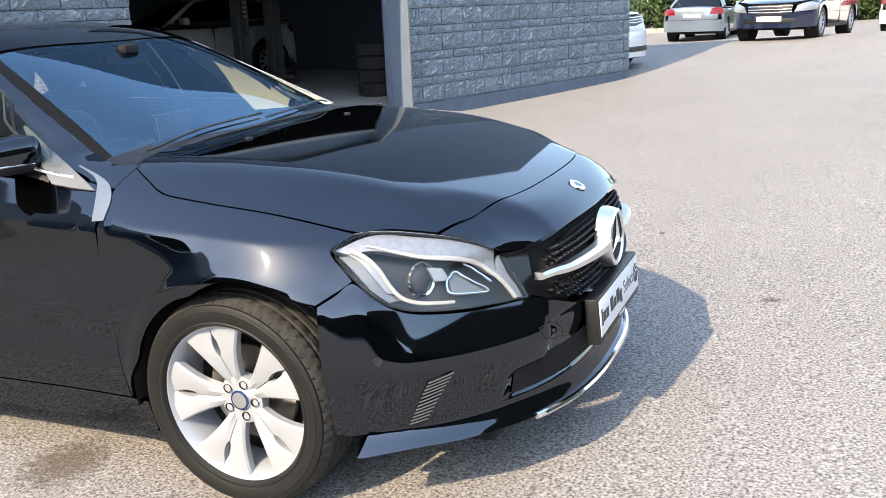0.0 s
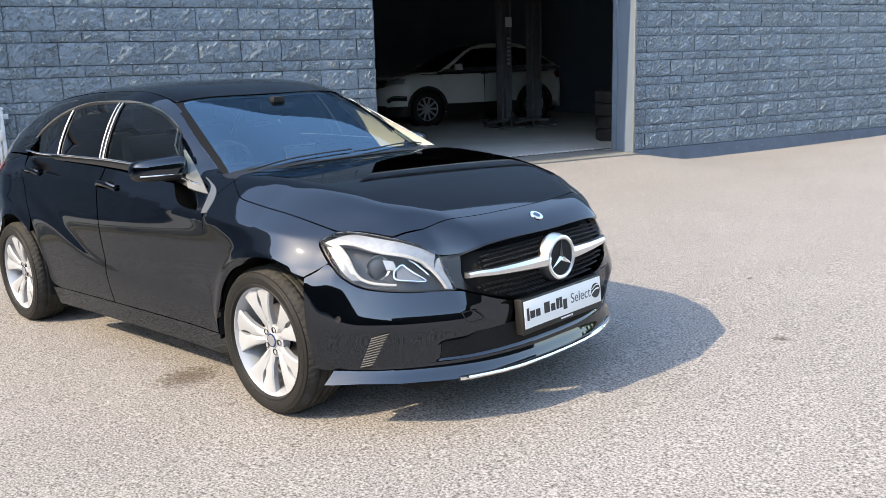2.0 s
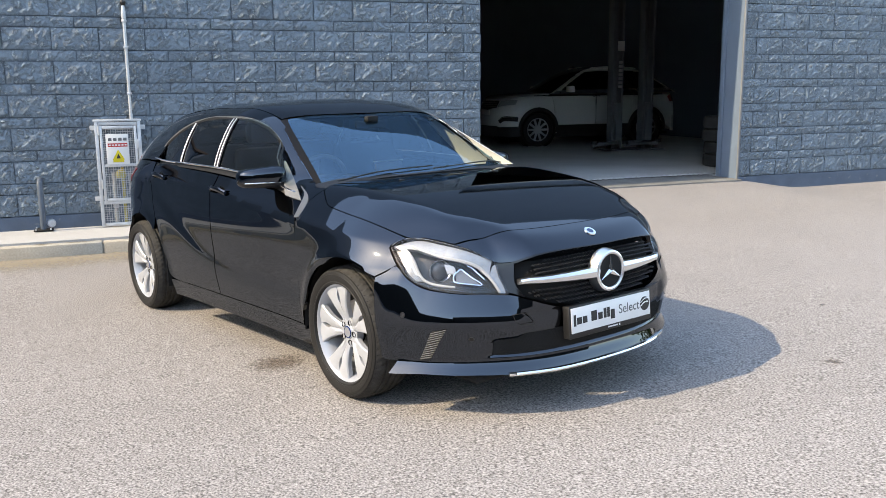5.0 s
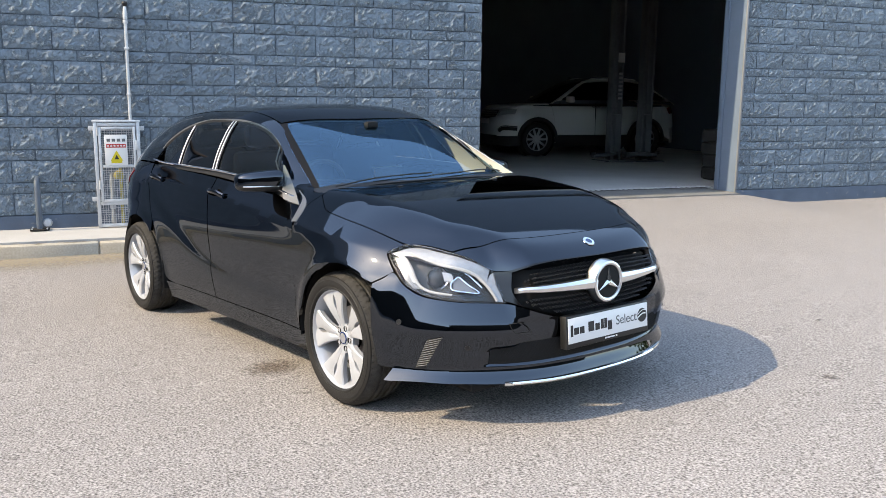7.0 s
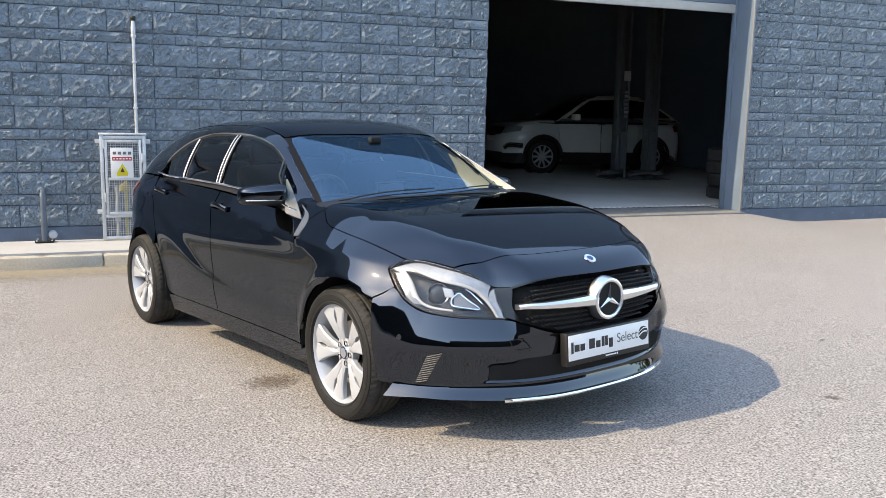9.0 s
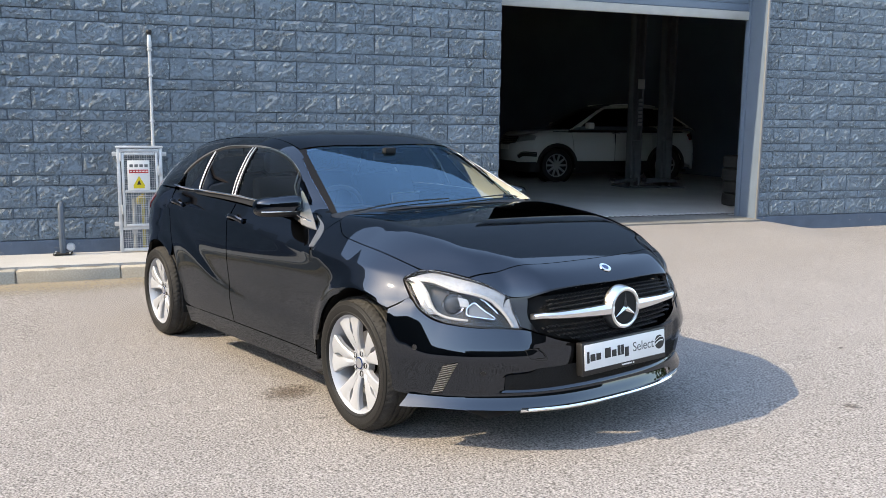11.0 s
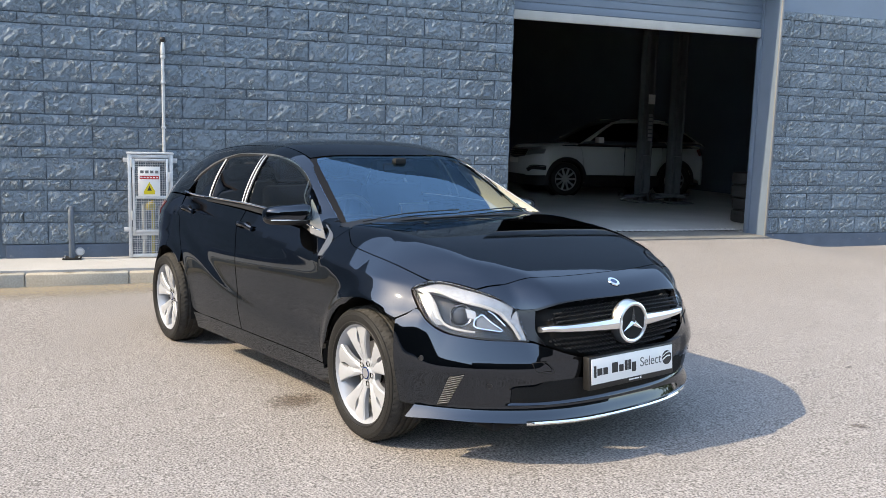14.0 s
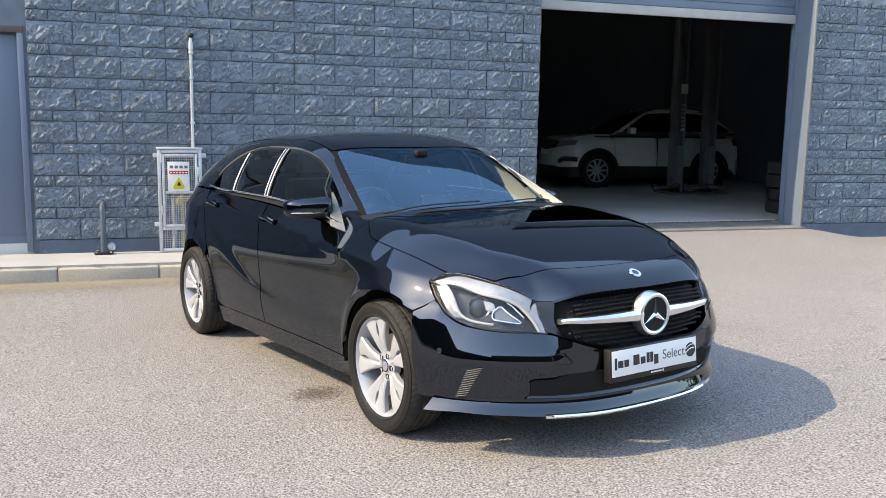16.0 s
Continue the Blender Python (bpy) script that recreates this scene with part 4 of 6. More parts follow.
    part("tail_lamp", sheet(F_body, [(-2.86, -0.78, 0.985), (-3.1, -0.70, 0.985), (-3.33, -0.58, 0.98)], [(-2.98, -0.80, 0.90), (-3.15, -0.72, 0.86), (-3.38, -0.60, 0.86)], 14, 8, 0.004, 0.02, mir), M_REDLENS, car, "dark red tail lamp")

# bonnet with its front cut, nose panel below it
HOOD_Y = curve1([-0.45, -0.37, -0.27, -0.21, -0.15, 0.02, 0.222, 0.392, 0.6, 0.75], [0.66, 0.69, 0.75, 0.778, 0.787, 0.783, 0.77, 0.735, 0.615, 0.55])


def hood_front(at):
    x = 0.700 - 0.03 * at ** 2 - 0.096 * at ** 5
    return x, at * (float(HOOD_Y(x)) - 0.006)


def on_top(x, y):
    """Height of the bonnet surface over a point of the plan."""
    x, y = np.asarray(x, float), np.asarray(y, float)
    lo, hi = np.full(x.shape, 0.55), np.full(x.shape, 1.10)
    for _ in range(30):
        mid = 0.5 * (lo + hi)
        inside = F_low(x, y, mid) < 0
        lo, hi = np.where(inside, mid, lo), np.where(inside, hi, mid)
    return 0.5 * (lo + hi)


def hood_sheet():
    n, mrow = 44, 40
    v = np.linspace(-1, 1, n + 1)
    rows = []
    for s in np.linspace(0, 1, mrow + 1):
        row = []
        for t in v:
            at = abs(t)
            back = -0.40 + 0.06 * at ** 2
            front = hood_front(at)[0]
            x = back + (front - back) * s
            y = t * (float(HOOD_Y(x)) - 0.006)
            row.append((x, y))
        rows.append(row)
    plan = np.array(rows)
    p, nrm = snap(F_low, np.dstack([plan, on_top(plan[..., 0], plan[..., 1])]))
    edge, _ = snap(F_low, spline([*GAP_HOOD, (0.425, -0.716, 0.788), (0.469, -0.685, 0.787), (0.578, -0.622, 0.765), (0.62, -0.594, 0.75)], 60))
    edge_y = curve1(edge[:, 0], -edge[:, 1])
    for j in range(mrow + 1):
        k = (edge_y(p[j, n, 0]) - 0.004) / p[j, n, 1]
        p[j, :, 1] *= 1 + (k - 1) * np.abs(v) ** 4
    for _ in range(12):
        f0 = F_low(p[..., 0], p[..., 1], p[..., 2])
        f1 = F_low(p[..., 0], p[..., 1], p[..., 2] + 1e-4)
        p[..., 2] -= np.clip(f0 / np.maximum((f1 - f0) / 1e-4, 0.2), -0.03, 0.03)
    bm = bmesh.new()
    g = [[bm.verts.new(q) for q in r] for r in p]
    for j in range(mrow):
        for i in range(n):
            bm.faces.new((g[j][i], g[j][i + 1], g[j + 1][i + 1], g[j + 1][i]))
    ring = [(0, i) for i in range(n)] + [(j, n) for j in range(mrow)] + [(mrow, i) for i in range(n, 0, -1)] + [(j, 0) for j in range(mrow, 0, -1)]
    inner = [bm.verts.new(p[j, i] - nrm[j, i] * 0.02) for j, i in ring]
    for k in range(len(ring)):
        m = (k + 1) % len(ring)
        (j, i), (q, r) = ring[k], ring[m]
        bm.faces.new((g[j][i], g[q][r], inner[m], inner[k]))
    return bm


hood = part("bonnet", hood_sheet(), M_PAINT, car)
roof = part("roof", sheet(F_cabin, [(-1.10, -0.53, 1.34), (-1.07, -0.3, 1.35), (-1.05, 0, 1.36), (-1.07, 0.3, 1.35), (-1.10, 0.53, 1.34)],
                          [(-3.12, -0.46, 1.28), (-3.16, -0.2, 1.29), (-3.17, 0, 1.29), (-3.16, 0.2, 1.29), (-3.12, 0.46, 1.28)], 24, 40, 0.001, 0.012), M_PAINT, car)
part("windscreen", sheet(F_cabin, [(-1.10, -0.60, 1.305), (-1.07, -0.3, 1.325), (-1.055, 0, 1.33), (-1.07, 0.3, 1.325), (-1.10, 0.60, 1.305)],
                         [(-0.46, -0.775, 0.975), (-0.40, -0.45, 0.99), (-0.36, 0, 1.0), (-0.40, 0.45, 0.99), (-0.46, 0.775, 0.975)], 30, 16, -0.003, 0.004), M_WSCREEN, car).visible_shadow = False
part("tailgate", sheet(F_body, [(-3.14, -0.48, 1.25), (-3.17, 0, 1.28), (-3.14, 0.48, 1.25)], [(-3.37, -0.60, 0.70), (-3.42, 0, 0.70), (-3.37, 0.60, 0.70)], 20, 16, 0.0, 0.012), M_PAINT, car)
part("rear_bumper", sheet(F_low, [(-3.33, -0.70, 0.69), (-3.42, 0, 0.69), (-3.33, 0.70, 0.69)], [(-3.25, -0.70, 0.25), (-3.36, 0, 0.25), (-3.25, 0.70, 0.25)], 20, 10), M_PAINT, car)
# unseen near-black boxes, added to block light under the car and in the nose
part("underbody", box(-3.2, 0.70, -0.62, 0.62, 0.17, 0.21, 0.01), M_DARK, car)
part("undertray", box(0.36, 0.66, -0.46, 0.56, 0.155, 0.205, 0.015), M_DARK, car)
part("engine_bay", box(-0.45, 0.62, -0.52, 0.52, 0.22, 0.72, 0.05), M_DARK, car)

# ---- front of the car ----
def both(c):
    """A right-hand boundary continued to the left-hand side."""
    return list(c) + [(x, -y, z) for x, y, z in reversed(c) if abs(y) > 1e-6]


LAMP_TOP = [(0.354, -0.797, 0.759), (0.368, -0.768, 0.777), (0.396, -0.732, 0.789), (0.469, -0.687, 0.786), (0.574, -0.626, 0.764), (0.652, -0.566, 0.734), (0.730, -0.515, 0.700)]
LAMP_BOT = [(0.366, -0.802, 0.745), (0.415, -0.808, 0.694), (0.467, -0.800, 0.640), (0.526, -0.770, 0.602), (0.589, -0.727, 0.585), (0.675, -0.644, 0.573), (0.780, -0.494, 0.559)]
GRILLE_TOP = [(0.793, -0.478, 0.688), (0.823, -0.348, 0.711), (0.846, -0.18, 0.719), (0.855, 0.0, 0.722)]
GRILLE_BOT = [(0.803, -0.487, 0.600), (0.826, -0.444, 0.545), (0.872, -0.28, 0.490), (0.893, 0.0, 0.458)]


def bumper_dent(p):
    x, y, z = np.abs(p[..., 0]), np.abs(p[..., 1]), p[..., 2]
    a = np.clip((0.60 - y) / 0.05, 0, 1) * np.clip((z - 0.272) / 0.02, 0, 1) * np.clip((0.405 - 0.05 * y - z) / 0.03, 0, 1)
    b = np.clip((0.47 - y) / 0.03, 0, 1) * np.clip((z - 0.29) / 0.02, 0, 1) * np.clip((0.49 - z) / 0.02, 0, 1)
    return 0.014 * a * a * (3 - 2 * a) + 0.010 * b


bumper = part("front_bumper", sheet(F_low, both([(0.340, -0.872, 0.627), (0.380, -0.842, 0.651), (0.416, -0.814, 0.677), (0.468, -0.801, 0.630), (0.528, -0.772, 0.593), (0.592, -0.728, 0.576), (0.68, -0.645, 0.564),
                                                 (0.786, -0.50, 0.556), (0.828, -0.44, 0.535), (0.873, -0.28, 0.482), (0.893, 0, 0.450)]),
                                    both([(0.345, -0.865, 0.265), (0.50, -0.83, 0.262), (0.60, -0.77, 0.262), (0.72, -0.64, 0.262), (0.82, -0.43, 0.262), (0.86, -0.2, 0.262), (0.87, 0, 0.262)]),
                                    170, 72, 0.0, 0.02, False, bumper_dent), M_PAINT, car, "glossy black front bumper")
lip = part("front_lip", sheet(F_low, both([(0.44, -0.85, 0.268), (0.56, -0.81, 0.275), (0.66, -0.72, 0.275), (0.75, -0.60, 0.272), (0.83, -0.40, 0.27), (0.865, -0.2, 0.27), (0.87, 0, 0.27)]),
                              both([(0.40, -0.85, 0.222), (0.55, -0.80, 0.217), (0.66, -0.70, 0.215), (0.74, -0.58, 0.213), (0.82, -0.38, 0.213), (0.855, -0.19, 0.213), (0.86, 0, 0.213)]),
                              80, 8, 0.0, 0.06, False, lambda p: -0.052 * np.clip((0.275 - p[..., 2]) / 0.06, 0, 1) ** 1.3), M_PAINT, bumper, "gloss black splitter lip")
q, _ = snap(F_low, spline(both([(0.775, -0.505, 0.216), (0.82, -0.38, 0.218), (0.855, -0.19, 0.218), (0.86, 0, 0.218)]), 60), 0.054)
part("lip_trim", tube(q, [0.003 + 0.010 * math.sin(math.pi * (i + 0.5) / 61) ** 0.35 for i in range(61)], 8, 0.010), M_CHROME, bumper, "bright chrome splitter trim")
q, _ = snap(F_low, spline([(0.804, -0.500, 0.472), (0.829, -0.442, 0.471), (0.840, -0.407, 0.425), (0.819, -0.479, 0.434), (0.804, -0.500, 0.472)], 40), 0.0005)
part("towing_eye_cover", tube(q, 0.0016, 5), M_DARK, bumper, "thin seam of the towing eye cover")
NOSE_TOP = [(hood_front(a)[0] + 0.004, -hood_front(a)[1] - 0.002, float(on_top(hood_front(a)[0] + 0.004, hood_front(a)[1]))) for a in (1.0, 0.95, 0.88, 0.78, 0.64, 0.46, 0.25, 0.0)]
part("nose_panel", sheet(F_low, both(NOSE_TOP),
                         both([(0.582, -0.619, 0.763), (0.65, -0.566, 0.736), (0.746, -0.522, 0.699), (0.788, -0.465, 0.697), (0.823, -0.348, 0.716), (0.847, -0.18, 0.724), (0.856, 0, 0.727)]), 70, 10, 0.0, 0.012), M_PAINT, car)

# radiator grille: dark backing, studs, silver louvre and round emblem
grille = part("grille", sheet(F_low, both(GRILLE_TOP), both(GRILLE_BOT), 50, 14, -0.055, 0.0), M_DARK, car, "black stud-pattern radiator grille")
part("grille_frame", sheet(F_low, both([(0.775, -0.510, 0.690), (0.79, -0.487, 0.697), (0.823, -0.348, 0.719), (0.855, 0, 0.729)]), both([(0.775, -0.503, 0.684), (0.79, -0.474, 0.688), (0.821, -0.345, 0.709), (0.852, 0, 0.719)]), 50, 2, 0.002, 0.05), M_GLOSSBLACK, grille)
for mir, side in SIDES:
    part("grille_cheek", sheet(F_low, [(0.757, -0.530, 0.697), (0.772, -0.525, 0.65), (0.797, -0.509, 0.575)], [(0.79, -0.478, 0.692), (0.805, -0.483, 0.61), (0.83, -0.44, 0.54)], 10, 5, -0.001, 0.05, mir), M_GLOSSBLACK, grille)


def stud_mesh():
    a, b = spline(both(GRILLE_TOP), 60), spline(both(GRILLE_BOT), 60)
    pts = []
    for j in range(12):
        z = 0.478 + j * 0.0205
        for i in range(46):
            y = -0.50 + (i + 0.5 * (j % 2)) * 0.0222
            k = np.argmin(np.abs(a[:, 1] - y))
            zt, zb = a[k, 2] - 0.008, np.interp(y, b[:, 1], b[:, 2]) + 0.008
            if zb < z < zt and abs(y) < 0.475 and not (math.hypot(y, z - 0.605) < 0.105) and not abs(z - 0.607) < 0.03:
                pts.append((0.86, y, z))
    p, n = snap(F_low, np.array(pts), -0.020)
    bm = bmesh.new()
    for q, m in zip(p, n):
        q, m = Vector(q), Vector(m)
        s, u = Vector((0, 1, 0)), Vector((0, 0, 1))
        c = [bm.verts.new(q + s * 0.0085), bm.verts.new(q + u * 0.0055), bm.verts.new(q - s * 0.0085), bm.verts.new(q - u * 0.0055)]
        t, k = bm.verts.new(q + m * 0.007), bm.verts.new(q - m * 0.035)
        for i in range(4):
            bm.faces.new((c[i], c[(i + 1) % 4], t))
            bm.faces.new((c[(i + 1) % 4], c[i], k))
    return bm


tagged(part("studs", stud_mesh(), material("stud_black", (0.0429, 0.0429, 0.0452), 0.3, 0.4), grille, smooth=0), kind="stuff")
for sgn in (-1, 1):
    q, _ = snap(F_low, spline([(0.815, sgn * 0.462, 0.610), (0.86, sgn * 0.25, 0.607), (0.89, sgn * 0.07, 0.605)], 20), 0.006)
    bm = bmesh.new()
    rings = []
    for i, c in enumerate(q):
        h = 0.011 + 0.016 * (i / 20) ** 1.2
        c = Vector(c)
        rings.append([bm.verts.new(c + Vector(o)) for o in ((-0.02, 0, h), (0.004, 0, h), (0.012, 0, h * 0.3), (0.008, 0, -h * 0.7), (-0.004, 0, -h), (-0.02, 0, -h))])
    for a, b in zip(rings, rings[1:]):
        for i in range(6):
            bm.faces.new((a[i], a[(i + 1) % 6], b[(i + 1) % 6], b[i]))
    bm.faces.new(rings[0])
    bm.faces.new(rings[-1])
    part("louvre", bm, M_SATIN, grille, "satin silver louvre bar")
EMB = Matrix.Translation((0.905, 0, 0.605)) @ Matrix.Rotation(radians(90), 4, "Y") @ Matrix.Rotation(radians(90), 4, "Z")
emblem = part("emblem_ring", lathe([(0.072, -0.005), (0.075, 0.004), (0.083, 0.007), (0.091, 0.003), (0.094, -0.012), (0.098, -0.03), (0.098, -0.045), (0.07, -0.045)], 48, EMB, True), M_SATIN, grille, "round silver emblem surround")
part("emblem_disc", lathe([(0.0, 0.0), (0.073, 0.0), (0.073, -0.01)], 48, EMB), M_DARK, emblem)


def star_mesh():
    bm = bmesh.new()
    top = bm.verts.new((0, 0, 0.012))
    ring = []
    for k in range(6):
        a = radians(90 + 60 * k)
        r = 0.077 if k % 2 == 0 else 0.0145
        ring.append(bm.verts.new((r * math.cos(a), r * math.sin(a), 0.003)))
    for k in range(6):
        bm.faces.new((top, ring[k], ring[(k + 1) % 6]))
    bmesh.ops.transform(bm, matrix=EMB, verts=bm.verts)
    return bm


part("emblem_star", star_mesh(), M_CHROME, emblem, "raised chrome three-armed emblem", smooth=0)
pb, nb = snap(F_low, [(0.79, 0, 0.78)], 0.001)
BADGE = Matrix.Translation(Vector(pb[0])) @ Vector(nb[0]).to_track_quat("Z", "Y").to_matrix().to_4x4()
badge = part("bonnet_badge", lathe([(0.0, 0.004), (0.016, 0.0045), (0.017, 0.005), (0.0275, 0.004), (0.029, 0.0)], 32, BADGE), M_CHROME, car, "small round chrome bonnet badge")
part("badge_centre", lathe([(0.0, 0.0062), (0.015, 0.0058)], 24, BADGE), M_BADGEBLUE, badge)

# registration plate holder with a dealer plate
PLM = Matrix.Translation((0.902, 0, 0.413)) @ Matrix.Rotation(radians(-3), 4, "Y")
plate = part("plate_holder", box(-0.032, 0.010, -0.270, 0.270, -0.074, 0.070, 0.006, PLM), M_BLACK, car, "black plastic number plate holder")
part("plate", box(0.0095, 0.0125, -0.260, 0.260, -0.050, 0.060, 0.001, PLM), M_PLATE, plate, "white dealer plate with dark printed bars")


def plate_bar(y0, y1, z0, z1, mat, off=0.0136, name="print_bar"):
    # seen from the front the car's right is on the viewer's left, so the text runs from -y to +y
    part(name, box(0.0126, off, y0, y1, z0, z1, 0.0, PLM), mat, plate, smooth=0)


for y0, y1, z0, z1 in ((-0.246, -0.232, -0.020, 0.030), (-0.226, -0.196, -0.014, 0.016), (-0.190, -0.162, -0.014, 0.016), (-0.136, -0.100, -0.014, 0.030), (-0.092, -0.064, -0.014, 0.016),
                       (-0.056, -0.038, -0.014, 0.030), (-0.034, -0.016, -0.014, 0.030), (-0.010, 0.016, -0.026, 0.016)):
    plate_bar(y0, y1, z0, z1, M_INK)
word = bpy.data.curves.new("word", "FONT")
word.body, word.size, word.extrude = "Select", 0.060, 0.0004
word_ob = bpy.data.objects.new("word", word)
word_me = bpy.data.meshes.new_from_object(word_ob)
bpy.data.objects.remove(word_ob)
xs = [v.co.x for v in word_me.vertices]
word_me.transform(Matrix(((0, 0, 1, 0.0130), (0.140 / (max(xs) - min(xs)), 0, 0, 0.042), (0, 1, 0, -0.012), (0, 0, 0, 1))))
word_me.materials.append(M_INKGREY)
word_part = new("plate_word", word_me)
word_part.parent, word_part.matrix_basis = plate, PLM
DISC = PLM @ Matrix.Translation((0.0128, 0.222, 0.006)) @ Matrix.Rotation(radians(90), 4, "Y") @ Matrix.Rotation(radians(90), 4, "Z")
part("print_disc", lathe([(0.0, 0.0006), (0.032, 0.0006), (0.032, 0.0)], 32, DISC), M_INK, plate)
for w, off, rot in ((0.006, -0.010, 20), (0.004, 0.006, 30)):
    part("print_swoosh", tube([DISC @ Vector((-0.03 + 0.006 * i, off + 0.010 * math.sin(i * 0.3) + 0.0012 * i, 0.0010)) for i in range(10)], w * 0.5, 6, 0.0006, up=(1, 0, 0)), M_PLATE, plate)
plate_bar(-0.03, 0.035, -0.0625, -0.0565, M_PLATE, 0.0112)
plate_bar(0.042, 0.050, -0.0640, -0.0550, M_PLATE, 0.0112)

# lower intake mesh, side vents, parking sensors
def mesh_grid(upper, lower, nu, nv, lift, r, diag=True):
    a, b = spline(upper, nu), spline(lower, nu)
    bm = bmesh.new()
    for k in range(nu + 1):
        for dd in ((nv // 2, -nv // 2) if diag else (0,)):
            e = k + dd
            if 0 <= e <= nu:
                t = np.linspace(0, 1, 7)[:, None]
                q, _ = snap(F_low, a[k] * (1 - t) + b[e] * t, lift)
                add_tube(bm, q, r, 4, caps=False)
    return bm


M_SENSOR = material("sensor_grey", (0.02, 0.02, 0.022), 0.3)
M_SLAT = material("vent_slat_grey", (0.03, 0.0347, 0.0454), 0.55)
tagged(part("intake_mesh", mesh_grid(both([(0.77, -0.56, 0.375), (0.83, -0.38, 0.388), (0.87, 0, 0.395)]), both([(0.76, -0.56, 0.285), (0.82, -0.38, 0.283), (0.86, 0, 0.283)]), 76, 8, -0.012, 0.0018), M_DARK, bumper, "black honeycomb intake mesh"), kind="stuff")
# near-black sheet gives the intake its depth of shade by colour
part("intake_backing", sheet(F_low, both([(0.77, -0.57, 0.382), (0.83, -0.38, 0.392), (0.87, 0, 0.398)]), both([(0.76, -0.57, 0.283), (0.82, -0.38, 0.281), (0.86, 0, 0.281)]), 50, 6, -0.0115, 0.0), M_DARK, bumper)
for mir, side in SIDES:
    vent = part("side_vent", sheet(F_low, [(0.592, -0.768, 0.412), (0.637, -0.726, 0.420)], [(0.550, -0.836, 0.258), (0.590, -0.802, 0.262)], 6, 8, 0.002, 0.01, mir), M_BLACK, bumper, "black louvred side vent")
    for k in range(12):
        t = (k + 0.6) / 12.6
        a = np.array((0.590, -0.772, 0.408)) * (1 - t) + np.array((0.553, -0.834, 0.260)) * t
        b = np.array((0.640, -0.723, 0.430)) * (1 - t) + np.array((0.593, -0.799, 0.272)) * t
        q, _ = snap(F_low, spline([a, b], 6), 0.007)
        part("vent_slat", tube(q * [1, -1 if mir else 1, 1], 0.0028, 6), M_SLAT, vent)
    for pos in ((0.477, -0.833, 0.477), (0.70, -0.642, 0.374)):
        q, n = snap(F_low, [pos], 0.0)
        s = Vector((1, -1 if mir else 1, 1))
        m = Matrix.Translation(Vector(q[0]) * s) @ (Vector(n[0]) * s).to_track_quat("Z", "Y").to_matrix().to_4x4()
        part("parking_sensor", lathe([(0.0, 0.001), (0.0085, 0.001), (0.009, 0.0035), (0.0115, 0.0035), (0.012, -0.002)], 20, m), M_SENSOR, bumper)

# headlamps: clear cover, chrome upper guide, dark bowl with projector
def lamp_curve(t, s):
    """Point inside the lamp outline: t along, s from the top edge to the bottom edge."""
    a, b = spline(LAMP_TOP, 40), spline(LAMP_BOT, 40)
    k = t * 40
    return np.array([np.interp(k, np.arange(41), a[:, c]) * (1 - s) + np.interp(k, np.arange(41), b[:, c]) * s for c in range(3)])


def lamp_rod(path, r, lift, mir, n=24, flat=0.6):
    """A rounded rod inside the lamp along (t, s) stations."""
    q, _ = snap(F_low, spline([lamp_curve(t, k) for t, k in path], n), lift)
    return tube(q * [1, -1 if mir else 1, 1], r, 8, r * flat if not isinstance(r, list) else [v * flat for v in r], up=(0.75, -0.6 if not mir else 0.6, 0.3))


def lamp_patch(upper, lower, n, m, lift, thick, mir):
    return sheet(F_low, [lamp_curve(*p) for p in upper], [lamp_curve(*p) for p in lower], n, m, lift, thick, mir)


M_LAMPGREY = material("lamp_bowl_grey", (0.20, 0.205, 0.21), 0.28, 0.6)
M_LAMPDARK = material("lamp_bezel", (0.0267, 0.0273, 0.0287), 0.3)
M_PROJECTOR = material("projector_glass", (0.078, 0.0819, 0.0897), 0.06, 0.3)
J_PATH = [(0.13, 0.33), (0.21, 0.44), (0.28, 0.58), (0.32, 0.72), (0.375, 0.85), (0.45, 0.895), (0.55, 0.90), (0.62, 0.895)]
LINE_PATH = [(0.22, 0.22), (0.30, 0.26), (0.40, 0.29), (0.52, 0.315), (0.66, 0.31), (0.77, 0.335), (0.86, 0.43), (0.915, 0.66), (0.945, 0.95)]
